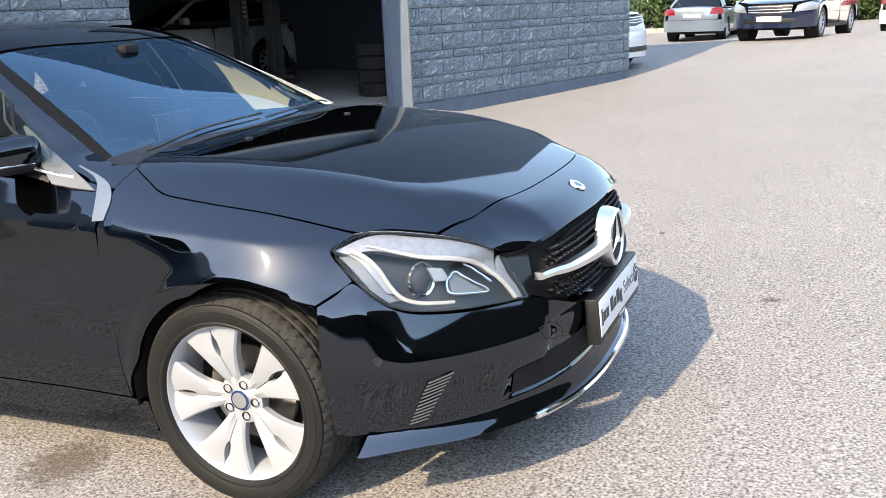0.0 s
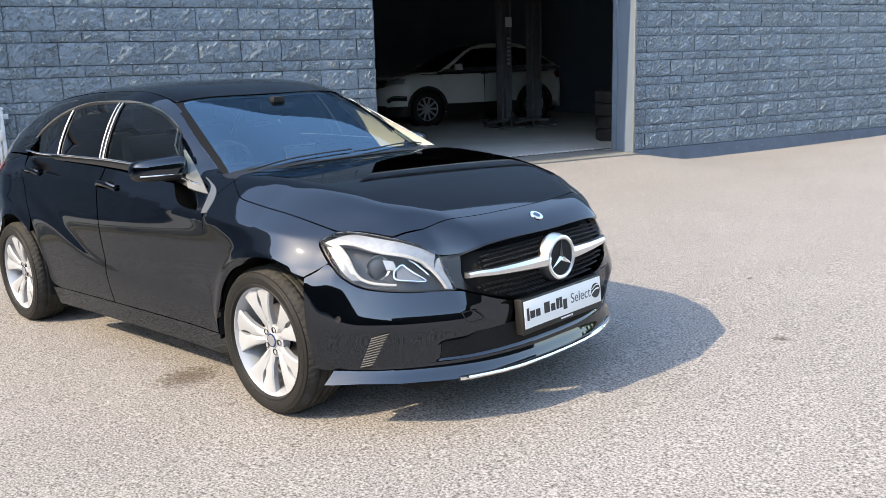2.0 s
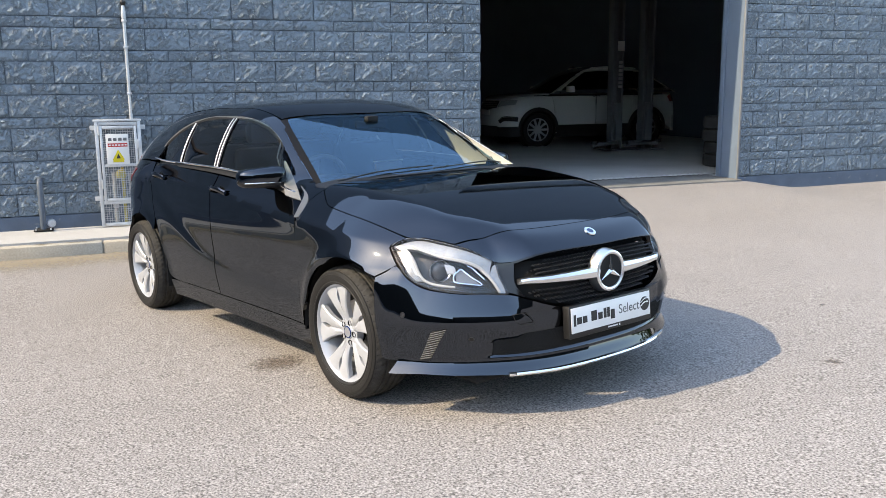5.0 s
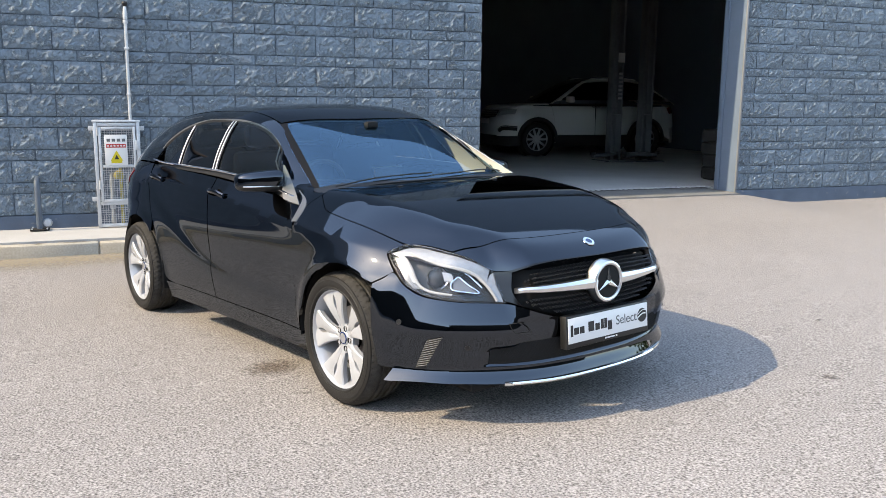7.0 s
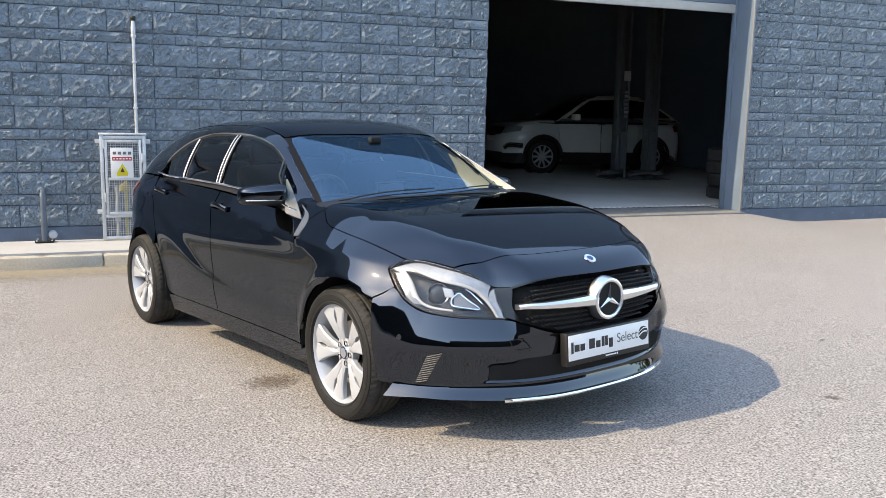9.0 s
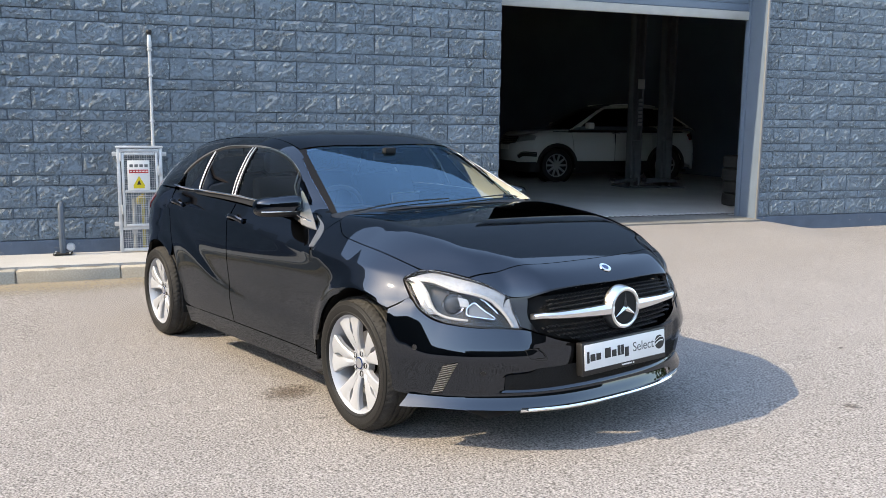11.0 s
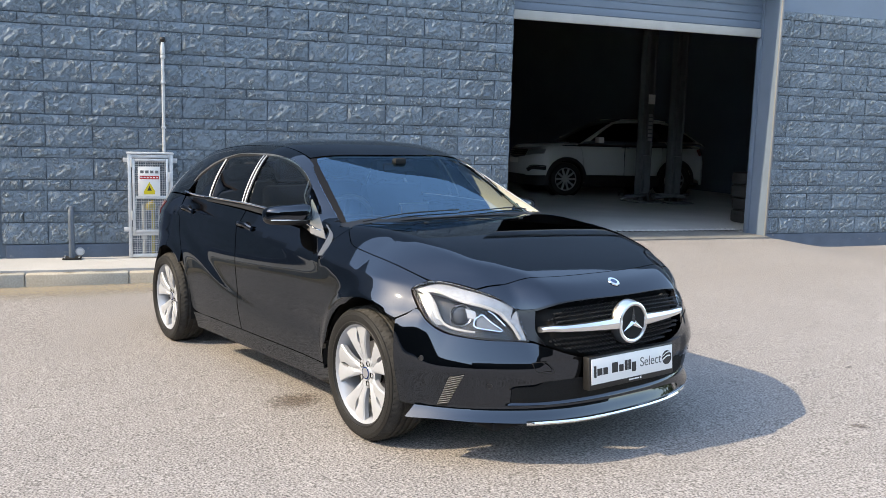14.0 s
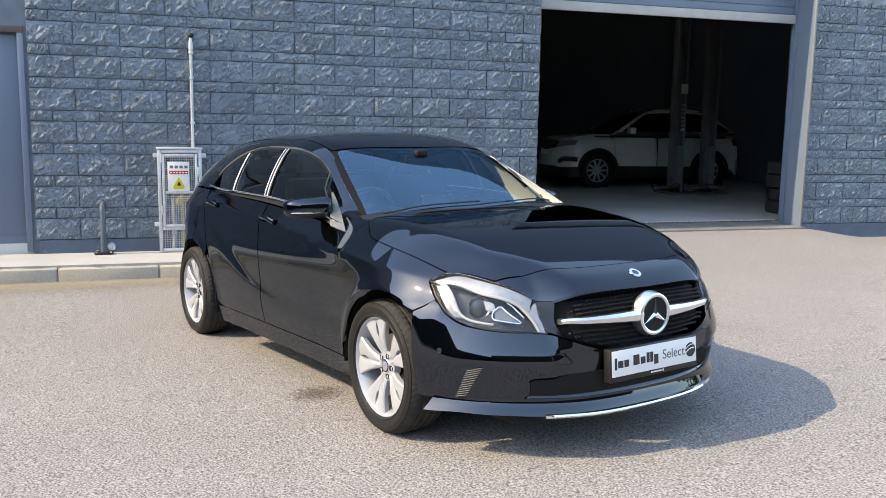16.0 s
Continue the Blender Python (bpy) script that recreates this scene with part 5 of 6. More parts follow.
for mir, side in SIDES:
    lamp = part("headlamp", sheet(F_low, LAMP_TOP, LAMP_BOT, 36, 14, -0.075, 0.0, mir), M_LAMPDARK, car, "clear headlamp with chrome light guide")
    part("rim_seal", sheet(F_low, LAMP_TOP, [tuple(np.array(p) - np.array((-0.001, -0.001, 0.002))) for p in LAMP_TOP], 36, 2, -0.004, 0.012, mir), M_BLACK, lamp)
    part("lower_seal", sheet(F_low, [tuple(np.array(p) + np.array((-0.001, 0, 0.004))) for p in LAMP_BOT], LAMP_BOT, 36, 2, -0.004, 0.012, mir), M_BLACK, lamp)
    part("light_guide", lamp_patch([(0.02, 0.03), (0.25, 0.02), (0.5, 0.02), (0.75, 0.02), (0.97, 0.03)], [(0.10, 0.40), (0.25, 0.29), (0.45, 0.31), (0.70, 0.31), (0.90, 0.46)], 36, 8, -0.018, 0.02, mir), M_REFLECTOR, lamp, "bright chrome upper light guide")
    part("tail_reflector", lamp_patch([(0.99, 0.10), (0.99, 0.5), (0.988, 0.96)], [(0.90, 0.44), (0.93, 0.70), (0.95, 0.96)], 12, 5, -0.020, 0.012, mir), M_REFLECTOR, lamp)
    part("corner_reflector", lamp_patch([(0.04, 0.42), (0.10, 0.70), (0.20, 0.88), (0.32, 0.96)], [(0.14, 0.36), (0.27, 0.56), (0.32, 0.72), (0.38, 0.88)], 18, 6, -0.034, 0.02, mir), M_LAMPGREY, lamp)
    part("corner_band", lamp_patch([(0.10, 0.37), (0.17, 0.52), (0.24, 0.68), (0.31, 0.84)], [(0.15, 0.34), (0.25, 0.50), (0.31, 0.66), (0.36, 0.82)], 18, 4, -0.020, 0.012, mir), M_REFLECTOR, lamp)
    part("guide_hook", lamp_rod(J_PATH, [0.0075 - 0.0030 * (i / 28) for i in range(29)], -0.014, mir, 28), M_DRL, lamp, "white daytime light strip")
    part("guide_line", lamp_rod(LINE_PATH, [0.003 + 0.004 * math.sin(math.pi * min(1, i / 20) / 2) for i in range(33)], -0.013, mir, 32), M_DRL, lamp, "white daytime light line")
    part("inner_line", lamp_rod([(0.72, 0.38), (0.80, 0.47), (0.85, 0.62)], 0.0032, -0.022, mir, 12), M_CHROME, lamp)
    q, n = snap(F_low, [lamp_curve(0.48, 0.60)], -0.055)
    s = Vector((1, -1 if mir else 1, 1))
    aim = Vector((0.90, -0.35, 0.05)) * s
    m = Matrix.Translation(Vector(q[0]) * s) @ aim.to_track_quat("Z", "Y").to_matrix().to_4x4()
    part("projector_ring", lathe([(0.043, 0.0), (0.049, 0.010), (0.046, 0.017), (0.041, 0.012)], 28, m), M_CHROME, lamp, "chrome projector ring")
    part("projector_lens", lathe([(0.041 * math.cos(a), 0.002 + 0.022 * math.sin(a)) for a in np.linspace(0, math.pi / 2 - 0.01, 8)], 24, m), M_PROJECTOR, lamp)
    part("projector_hood", lamp_patch([(0.52, 0.44), (0.60, 0.44)], [(0.55, 0.60), (0.63, 0.58)], 4, 4, -0.030, 0.012, mir), M_REFLECTOR, lamp)
    part("wedge", lamp_patch([(0.625, 0.55), (0.68, 0.50), (0.82, 0.765)], [(0.625, 0.76), (0.70, 0.775), (0.82, 0.785)], 10, 4, -0.036, 0.01, mir), M_LAMPGREY, lamp)
    part("wedge_trim", lamp_rod([(0.62, 0.56), (0.68, 0.49), (0.75, 0.61), (0.825, 0.775), (0.72, 0.79), (0.62, 0.775), (0.605, 0.66), (0.62, 0.56)], 0.0036, -0.028, mir, 36), M_CHROME, lamp)
    part("cover", sheet(F_low, LAMP_TOP, LAMP_BOT, 36, 14, 0.0005, 0.004, mir), M_LENS, lamp, "clear polycarbonate lamp cover").visible_shadow = False

# bright trim where pillar, wing and door meet; wipers; washer jets
for mir, side in SIDES:
    part("pillar_trim", sheet(F_body, [(-0.54, -0.728, 0.972), (-0.407, -0.771, 0.937), (-0.355, -0.813, 0.896), (-0.345, -0.865, 0.839)], [(-0.545, -0.731, 0.969), (-0.452, -0.769, 0.946), (-0.415, -0.812, 0.904), (-0.387, -0.869, 0.837)], 16, 3, 0.003, 0.006, mir), M_SURROUND, car, "bright silver sliver at the door corner")
cowl = part("cowl", sheet(F_body, [(-0.50, -0.70, 0.985), (-0.43, -0.4, 0.99), (-0.40, 0, 0.995), (-0.43, 0.4, 0.99), (-0.50, 0.70, 0.985)], [(-0.36, -0.70, 0.96), (-0.36, -0.4, 0.975), (-0.36, 0, 0.98), (-0.36, 0.4, 0.975), (-0.36, 0.70, 0.96)], 24, 5, -0.006, 0.01), M_BLACK, car, "black plastic scuttle panel")
for pts in ([(-0.39, -0.60, 0.98), (-0.41, -0.30, 0.99), (-0.415, 0.02, 1.002)], [(-0.38, 0.0, 0.992), (-0.41, 0.30, 1.0), (-0.47, 0.58, 1.0)]):
    q, _ = snap(F_body, spline(pts, 16), 0.008)
    part("wiper", tube(q, [0.0045 - 0.0025 * i / 16 for i in range(17)], 6, 0.004), M_BLACK, cowl)
for y in (-0.32, 0.32):
    q, n = snap(F_low, [(-0.22, y, 0.97)], 0.003)
    part("washer_jet", box(-0.008, 0.008, -0.013, 0.013, -0.003, 0.002, 0.0015, Matrix.Translation(Vector(q[0])) @ Matrix.Rotation(radians(8), 4, "Y")), M_BLACK, hood)

# ---- wheels, mirrors, cabin ----
TYRE_R, TYRE_W = 0.317, 0.112


def tyre_mesh():
    """Carcass with rounded sidewalls and a raised rim-guard ring."""
    w = TYRE_W
    prof = [(0.222, -w * 0.78), (0.235, -w * 0.92), (0.262, -w), (0.290, -w * 0.96), (0.302, -w * 0.82), (0.306, -w * 0.5), (0.306, w * 0.5),
            (0.302, w * 0.82), (0.2965, w * 0.90), (0.2960, w * 0.935), (0.290, w * 0.96), (0.283, w * 0.975), (0.281, w * 0.995), (0.262, w), (0.249, w * 0.95), (0.246, w * 0.965), (0.240, w * 0.955), (0.230, w * 0.80)]
    return lathe(prof, 120)


def tread_mesh():
    """Tread band with ring grooves and slanted cross slots between the blocks."""
    n, w, R = 240, TYRE_W, TYRE_R
    zs, cut = [-0.100, -0.094, -0.078, -0.064], [2, 0, 0, 0]
    for y in (-0.052, -0.018, 0.018, 0.052):
        zs += [y - 0.0085, y - 0.0070, y, y + 0.0070, y + 0.0085]
        cut += [0, 1, 1, 1, 0]
    zs += [0.064, 0.078, 0.094, 0.100]
    cut += [0, 0, 0, 2]
    crown = curve1([-0.100, -0.094, -0.078, -0.05, 0.05, 0.078, 0.094, 0.100], [0.298, 0.3035, 0.3125, R, R, 0.3125, 0.3035, 0.298])
    bm = bmesh.new()
    rings = []
    for z, c in zip(zs, cut):
        ring = []
        for i in range(n):
            j = i + int(round(abs(z) * 60))
            shoulder = abs(z) > 0.058
            slot = (j % 4 == 0) if shoulder else (j % 6 == 0 and abs(z) > 0.025)
            r = float(crown(z)) - (0.008 if c == 1 else 0.0042 if slot and c == 0 else 0.0)
            a = 2 * math.pi * i / n
            ring.append(bm.verts.new((r * math.cos(a), r * math.sin(a), z)))
        rings.append(ring)
    for p, q in zip(rings, rings[1:]):
        for i in range(n):
            bm.faces.new((p[i], p[(i + 1) % n], q[(i + 1) % n], q[i]))
    return bm


TREAD = mesh_from("tread", tread_mesh(), M_TREAD, 20)


def spoke_mesh():
    """One broad spoke: two raised flanks that meet in a groove, with a short slot near the rim."""
    bm = bmesh.new()
    for sgn in (-1, 1):
        rings = []
        for i in range(17):
            t = i / 16
            r = 0.045 + 0.187 * t
            inner = 0.0012 + 0.0085 * max(0.0, 1 - ((r - 0.170) / 0.030) ** 2) ** 0.5 if abs(r - 0.170) < 0.030 else 0.0012
            outer = 0.023 + 0.052 * t + 0.044 * t ** 2.2
            z = 0.058 + 0.010 * math.sin(math.pi * t) + 0.026 * t
            crown = 0.40 * outer
            d = 0.030
            sec = [(inner, z - 0.0075), (inner + 0.005, z - 0.0065), (crown, z), (outer - 0.006, z - 0.002), (outer, z - 0.008), (outer - 0.002, z - d), (inner, z - d)]
            rings.append([bm.verts.new((r, sgn * y, h)) for y, h in sec])
        k = len(rings[0])
        for p, q in zip(rings, rings[1:]):
            for j in range(k):
                bm.faces.new((p[j], p[(j + 1) % k], q[(j + 1) % k], q[j]))
        bm.faces.new(rings[0])
        bm.faces.new(rings[-1])
    return bm


def build_wheel(parent, m, phase):
    wheel = part("wheel", lathe([(0.241, 0.090), (0.237, 0.096), (0.231, 0.094), (0.223, 0.080), (0.216, 0.064), (0.207, 0.03), (0.203, -0.05), (0.213, -0.075), (0.228, -0.088), (0.235, -0.09)], 72), M_ALLOY, parent, "silver five-spoke alloy wheel with black tyre", m=m)
    tyre = part("tyre", tyre_mesh(), M_RUBBER, wheel)
    new("tread", TREAD).parent = tyre
    sp = mesh_from("spoke", spoke_mesh(), M_ALLOY, 35)
    for k in range(5):
        o = new("spoke", sp)
        o.parent = wheel
        o.matrix_basis = Matrix.Rotation(radians(phase + 72 * k), 4, "Z")
    part("hub", lathe([(0.0, 0.060), (0.030, 0.060), (0.034, 0.057), (0.060, 0.060), (0.072, 0.056), (0.070, 0.02)], 40), M_ALLOY, wheel)
    part("hub_cap", lathe([(0.0, 0.066), (0.026, 0.066), (0.031, 0.063), (0.032, 0.055)], 32), M_SATIN, wheel, "round wheel centre cap")
    part("cap_ring", lathe([(0.024, 0.0664), (0.029, 0.0655), (0.031, 0.0625)], 32), M_BADGEBLUE, wheel)
    bolt = mesh_from("wheel_bolt", lathe([(0.0, 0.050), (0.007, 0.050), (0.008, 0.047), (0.012, 0.047), (0.012, 0.062), (0.0135, 0.0625)], 12), M_DARK)
    for k in range(5):
        o = new("wheel_bolt", bolt)
        o.parent = wheel
        a = radians(phase + 36 + 72 * k)
        o.matrix_basis = Matrix.Translation((0.050 * math.cos(a), 0.050 * math.sin(a), 0.001))
    part("brake_disc", lathe([(0.06, 0.0), (0.145, 0.0), (0.147, -0.012), (0.06, -0.012)], 48, Matrix.Translation((0, 0, 0.0))), M_STEEL, wheel)
    part("backplate", lathe([(0.0, -0.03), (0.202, -0.03)], 48), M_DARK, wheel)
    part("caliper", box(-0.05, 0.05, 0.095, 0.155, -0.03, 0.022, 0.012, Matrix.Rotation(radians(-60), 4, "Z")), M_STEEL, wheel)
    return wheel


def grow(a, wx):
    """Extra radius of the front wheel liner, where the wing opens towards the bumper."""
    return 0.055 * min(1.0, max(0.0, (102 - a) / 52)) * min(1.0, max(0.0, (a - 22) / 22)) if wx == 0 else 0.0


for wx in (0.0, -2.699):
    for sgn in (-1, 1):
        face = Matrix(((1, 0, 0, 0), (0, 0, sgn, 0), (0, -sgn, 0, 0), (0, 0, 0, 1))) if sgn > 0 else Matrix(((1, 0, 0, 0), (0, 0, -1, 0), (0, 1, 0, 0), (0, 0, 0, 1)))
        build_wheel(car, Matrix.Translation((wx + 0.018, sgn * 0.772, 0.3165)) @ face, 33 if wx == 0 else 15)
        liner, lr = bmesh.new(), 0.372 if wx == 0 else 0.396
        rings = []
        for y in (0.52, 0.868):
            rings.append([liner.verts.new(((0.035 if wx == 0 else -2.60) + (lr + grow(a, wx)) * math.cos(radians(a)), sgn * (y - (0.036 if y > 0.6 and wx == 0 and a < 45 else 0.0)), 0.31 + (lr + grow(a, wx)) * math.sin(radians(a)))) for a in range(-12, 193, 9)])
        for i in range(len(rings[0]) - 1):
            liner.faces.new((rings[0][i], rings[0][i + 1], rings[1][i + 1], rings[1][i]))
        liner.faces.new(rings[0])
        part("wheel_liner", liner, M_DARK, car)


def mirror_shell(z0, z1, grow=0.0):
    """Rounded mirror housing between two heights."""
    bm = bmesh.new()
    rings = []
    for z in np.linspace(z0, z1, 9):
        t = (z - 1.020) / 0.055
        s = max(0.0, 1 - abs(t) ** 4.0) ** 0.5
        ring = []
        for k in range(28):
            a = 2 * math.pi * k / 28
            cx = math.copysign(abs(math.cos(a)) ** 0.75, math.cos(a))
            cy = math.copysign(abs(math.sin(a)) ** 0.65, math.sin(a))
            x = (0.072 + grow) * (0.35 + 0.65 * s) * cx * (1.0 - 0.25 * (cy < 0) * abs(cy)) + (0.012 if cx > 0 else 0)
            y = (0.114 + grow) * (0.55 + 0.45 * s) * cy
            ring.append(bm.verts.new((-0.69 + x + 0.38 * y, -0.885 + y, 0.997 + (z - 0.997) * (1.0 + 1.3 * y))))
        rings.append(ring)
    for a, b in zip(rings, rings[1:]):
        for k in range(28):
            bm.faces.new((a[k], a[(k + 1) % 28], b[(k + 1) % 28], b[k]))
    bm.faces.new(rings[0])
    bm.faces.new(rings[-1])
    return bm


for mir, side in SIDES:
    fl = Matrix.Scale(-1, 4, (0, 1, 0)) if mir else Matrix.Identity(4)

    def put(bm, name, mat, parent, label=""):
        bmesh.ops.transform(bm, matrix=fl @ Matrix.Translation((-0.09, 0.06, -0.02) if mir else (-0.072, 0.035, -0.006)), verts=bm.verts)
        return part(name, bm, mat, parent, label, 40)
    mirror = put(mirror_shell(0.997, 1.0745), "wing_mirror", M_PAINT, car, "glossy black door mirror")
    put(mirror_shell(0.969, 0.9955, -0.003), "mirror_base", M_BLACK, mirror)
    put(tube([(-0.592, -0.82, 0.9965), (-0.603, -0.865, 0.9965), (-0.630, -0.93, 0.9965), (-0.668, -0.985, 0.9965)], 0.005, 6, 0.0035), "indicator_strip", M_SATIN, mirror)
    put(tube([(-0.67, -0.83, 0.978), (-0.60, -0.775, 1.0)], 0.022, 10, 0.016), "mirror_foot", M_BLACK, mirror)
    put(box(-0.003, 0.003, -0.062, 0.062, 0.985, 1.032, 0.004, Matrix.Translation((-0.749, -0.885, 0)) @ Matrix.Rotation(radians(-20.8), 4, "Z")), "mirror_glass", M_CHROME, mirror)

# cabin, seen through the glass
part("dashboard", prism([(-0.50, 0.93), (-0.72, 0.955), (-0.95, 0.945), (-1.02, 0.88), (-0.95, 0.60), (-0.5, 0.55)], -0.68, 0.68, 0.02), M_TRIM, car)
part("instrument_hood", box(-0.98, -0.78, -0.54, -0.22, 0.93, 0.985, 0.02), M_TRIM, car)
display = part("centre_display", box(-0.82, -0.805, -0.10, 0.10, 0.945, 1.045, 0.006), M_GLOSSBLACK, car)
part("display_frame", box(-0.812, -0.801, -0.104, 0.104, 1.043, 1.049, 0.002), M_SATIN, display, "thin satin silver display rim")
part("display_back", box(-0.804, -0.798, -0.094, 0.094, 0.95, 1.039, 0.002), M_LEATHER, display)
SW = Matrix.Translation((-1.05, -0.345, 0.92)) @ Matrix.Rotation(radians(-66), 4, "Y")
sw = part("steering_wheel", lathe([(0.185 + 0.015 * math.cos(a), 0.015 * math.sin(a)) for a in np.linspace(0, 2 * math.pi, 9)[:-1]], 40, SW, True), M_LEATHER, car)
part("steering_hub", lathe([(0.0, 0.03), (0.06, 0.025), (0.075, 0.0), (0.0, -0.02)], 24, SW), M_LEATHER, sw)
for a in (0, 90, 180):
    part("steering_spoke", tube([SW @ Vector((0.05 * math.cos(radians(a)), 0.05 * math.sin(radians(a)), 0)), SW @ Vector((0.18 * math.cos(radians(a)), 0.18 * math.sin(radians(a)), 0))], 0.016, 8, 0.01), M_TRIM, sw)
for y, x in ((-0.36, -1.55), (0.36, -1.55), (-0.36, -2.35), (0.36, -2.35)):
    seat = part("seat_back", prism([(x, 0.55), (x + 0.06, 0.9), (x - 0.04, 1.14), (x - 0.12, 1.14), (x - 0.16, 0.55)], y - 0.23, y + 0.23, 0.04), M_SEAT, car)
    part("head_restraint", box(x - 0.15, x - 0.05, y - 0.13, y + 0.13, 1.16, 1.30, 0.035), M_SEAT, seat)
    part("seat_cushion", box(x - 0.08, x + 0.48, y - 0.25, y + 0.25, 0.46, 0.62, 0.05), M_SEAT, seat)
part("rear_view_mirror", box(-0.985, -0.965, -0.11, 0.11, 1.235, 1.282, 0.012), M_DARK, car)
part("sensor_pod", box(-0.99, -0.945, -0.04, 0.04, 1.275, 1.312, 0.012), M_DARK, car)
part("cabin_floor", box(-3.0, -0.5, -0.70, 0.70, 0.36, 0.42), M_TRIM, car)
part("headliner", sheet(F_cabin, [(-1.12, -0.50, 1.33), (-1.09, 0, 1.34), (-1.12, 0.50, 1.33)], [(-3.05, -0.46, 1.28), (-3.1, 0, 1.29), (-3.05, 0.46, 1.28)], 16, 16, -0.03, 0.0), M_LINING, car)
for mir, side in SIDES:
    part("door_lining", sheet(F_low, [(-0.55, -0.80, 0.96), (-1.45, -0.80, 1.02), (-2.5, -0.78, 1.05)], [(-0.5, -0.87, 0.35), (-1.4, -0.87, 0.35), (-2.2, -0.87, 0.35)], 20, 10, -0.05, 0.0, mir), M_TRIM, car)
    part("belt_seal", sheet(F_cabin, [(-0.50, -0.80, 0.985), (-1.45, -0.80, 1.040), (-2.0, -0.79, 1.056), (-2.58, -0.72, 1.055)], [(-0.5, -0.81, 0.95), (-1.4, -0.81, 1.01), (-2.0, -0.80, 1.03), (-2.55, -0.74, 1.03)], 30, 3, -0.012, 0.0, mir), M_BLACK, car)
    part("frame_seal", strip(F_cabin, [(-0.62, -0.76, 1.03), (-0.79, -0.715, 1.172), (-0.96, -0.675, 1.278), (-1.13, -0.645, 1.322), (-1.45, -0.635, 1.339), (-1.86, -0.63, 1.33), (-2.18, -0.65, 1.276), (-2.42, -0.68, 1.19), (-2.55, -0.71, 1.095)], 40, 0.014, 0.006, mir, -0.004), M_BLACK, car)
part("rear_shelf", box(-3.1, -2.5, -0.62, 0.62, 0.98, 1.0), M_TRIM, car)

# ---- other vehicles ----
def simple_wheel(parent, x, y, r, out, rim_mat):
    m = Matrix.Translation((x, y, r)) @ (Matrix(((1, 0, 0, 0), (0, 0, -1, 0), (0, 1, 0, 0), (0, 0, 0, 1))) if out < 0 else Matrix(((1, 0, 0, 0), (0, 0, 1, 0), (0, -1, 0, 0), (0, 0, 0, 1))))
    w = part("wheel", lathe([(r * 0.66, -0.10), (r * 0.75, -0.11), (r * 0.95, -0.105), (r, -0.08), (r, 0.08), (r * 0.95, 0.105), (r * 0.75, 0.11), (r * 0.66, 0.09)], 40, None), M_RUBBER, parent, m=m)
    part("rim", lathe([(r * 0.70, 0.095), (r * 0.66, 0.085), (r * 0.60, 0.03), (0.0, 0.0)], 36), M_DARK, w)
    arm = bmesh.new()
    add_box(arm, 0.04, r * 0.66, -0.022, 0.022, 0.05, 0.085, 0.006)
    sp = mesh_from("rim_spoke", arm, rim_mat, 30)
    for k in range(10):
        o = new("rim_spoke", sp)
        o.parent = w
        o.matrix_basis = Matrix.Rotation(radians(36 * k), 4, "Z")
    part("rim_ring", lathe([(r * 0.70, 0.09), (r * 0.695, 0.102), (r * 0.65, 0.10), (r * 0.64, 0.08)], 36), rim_mat, w)
    part("hub", lathe([(0.0, 0.09), (0.05, 0.088), (0.06, 0.06)], 20), rim_mat, w)


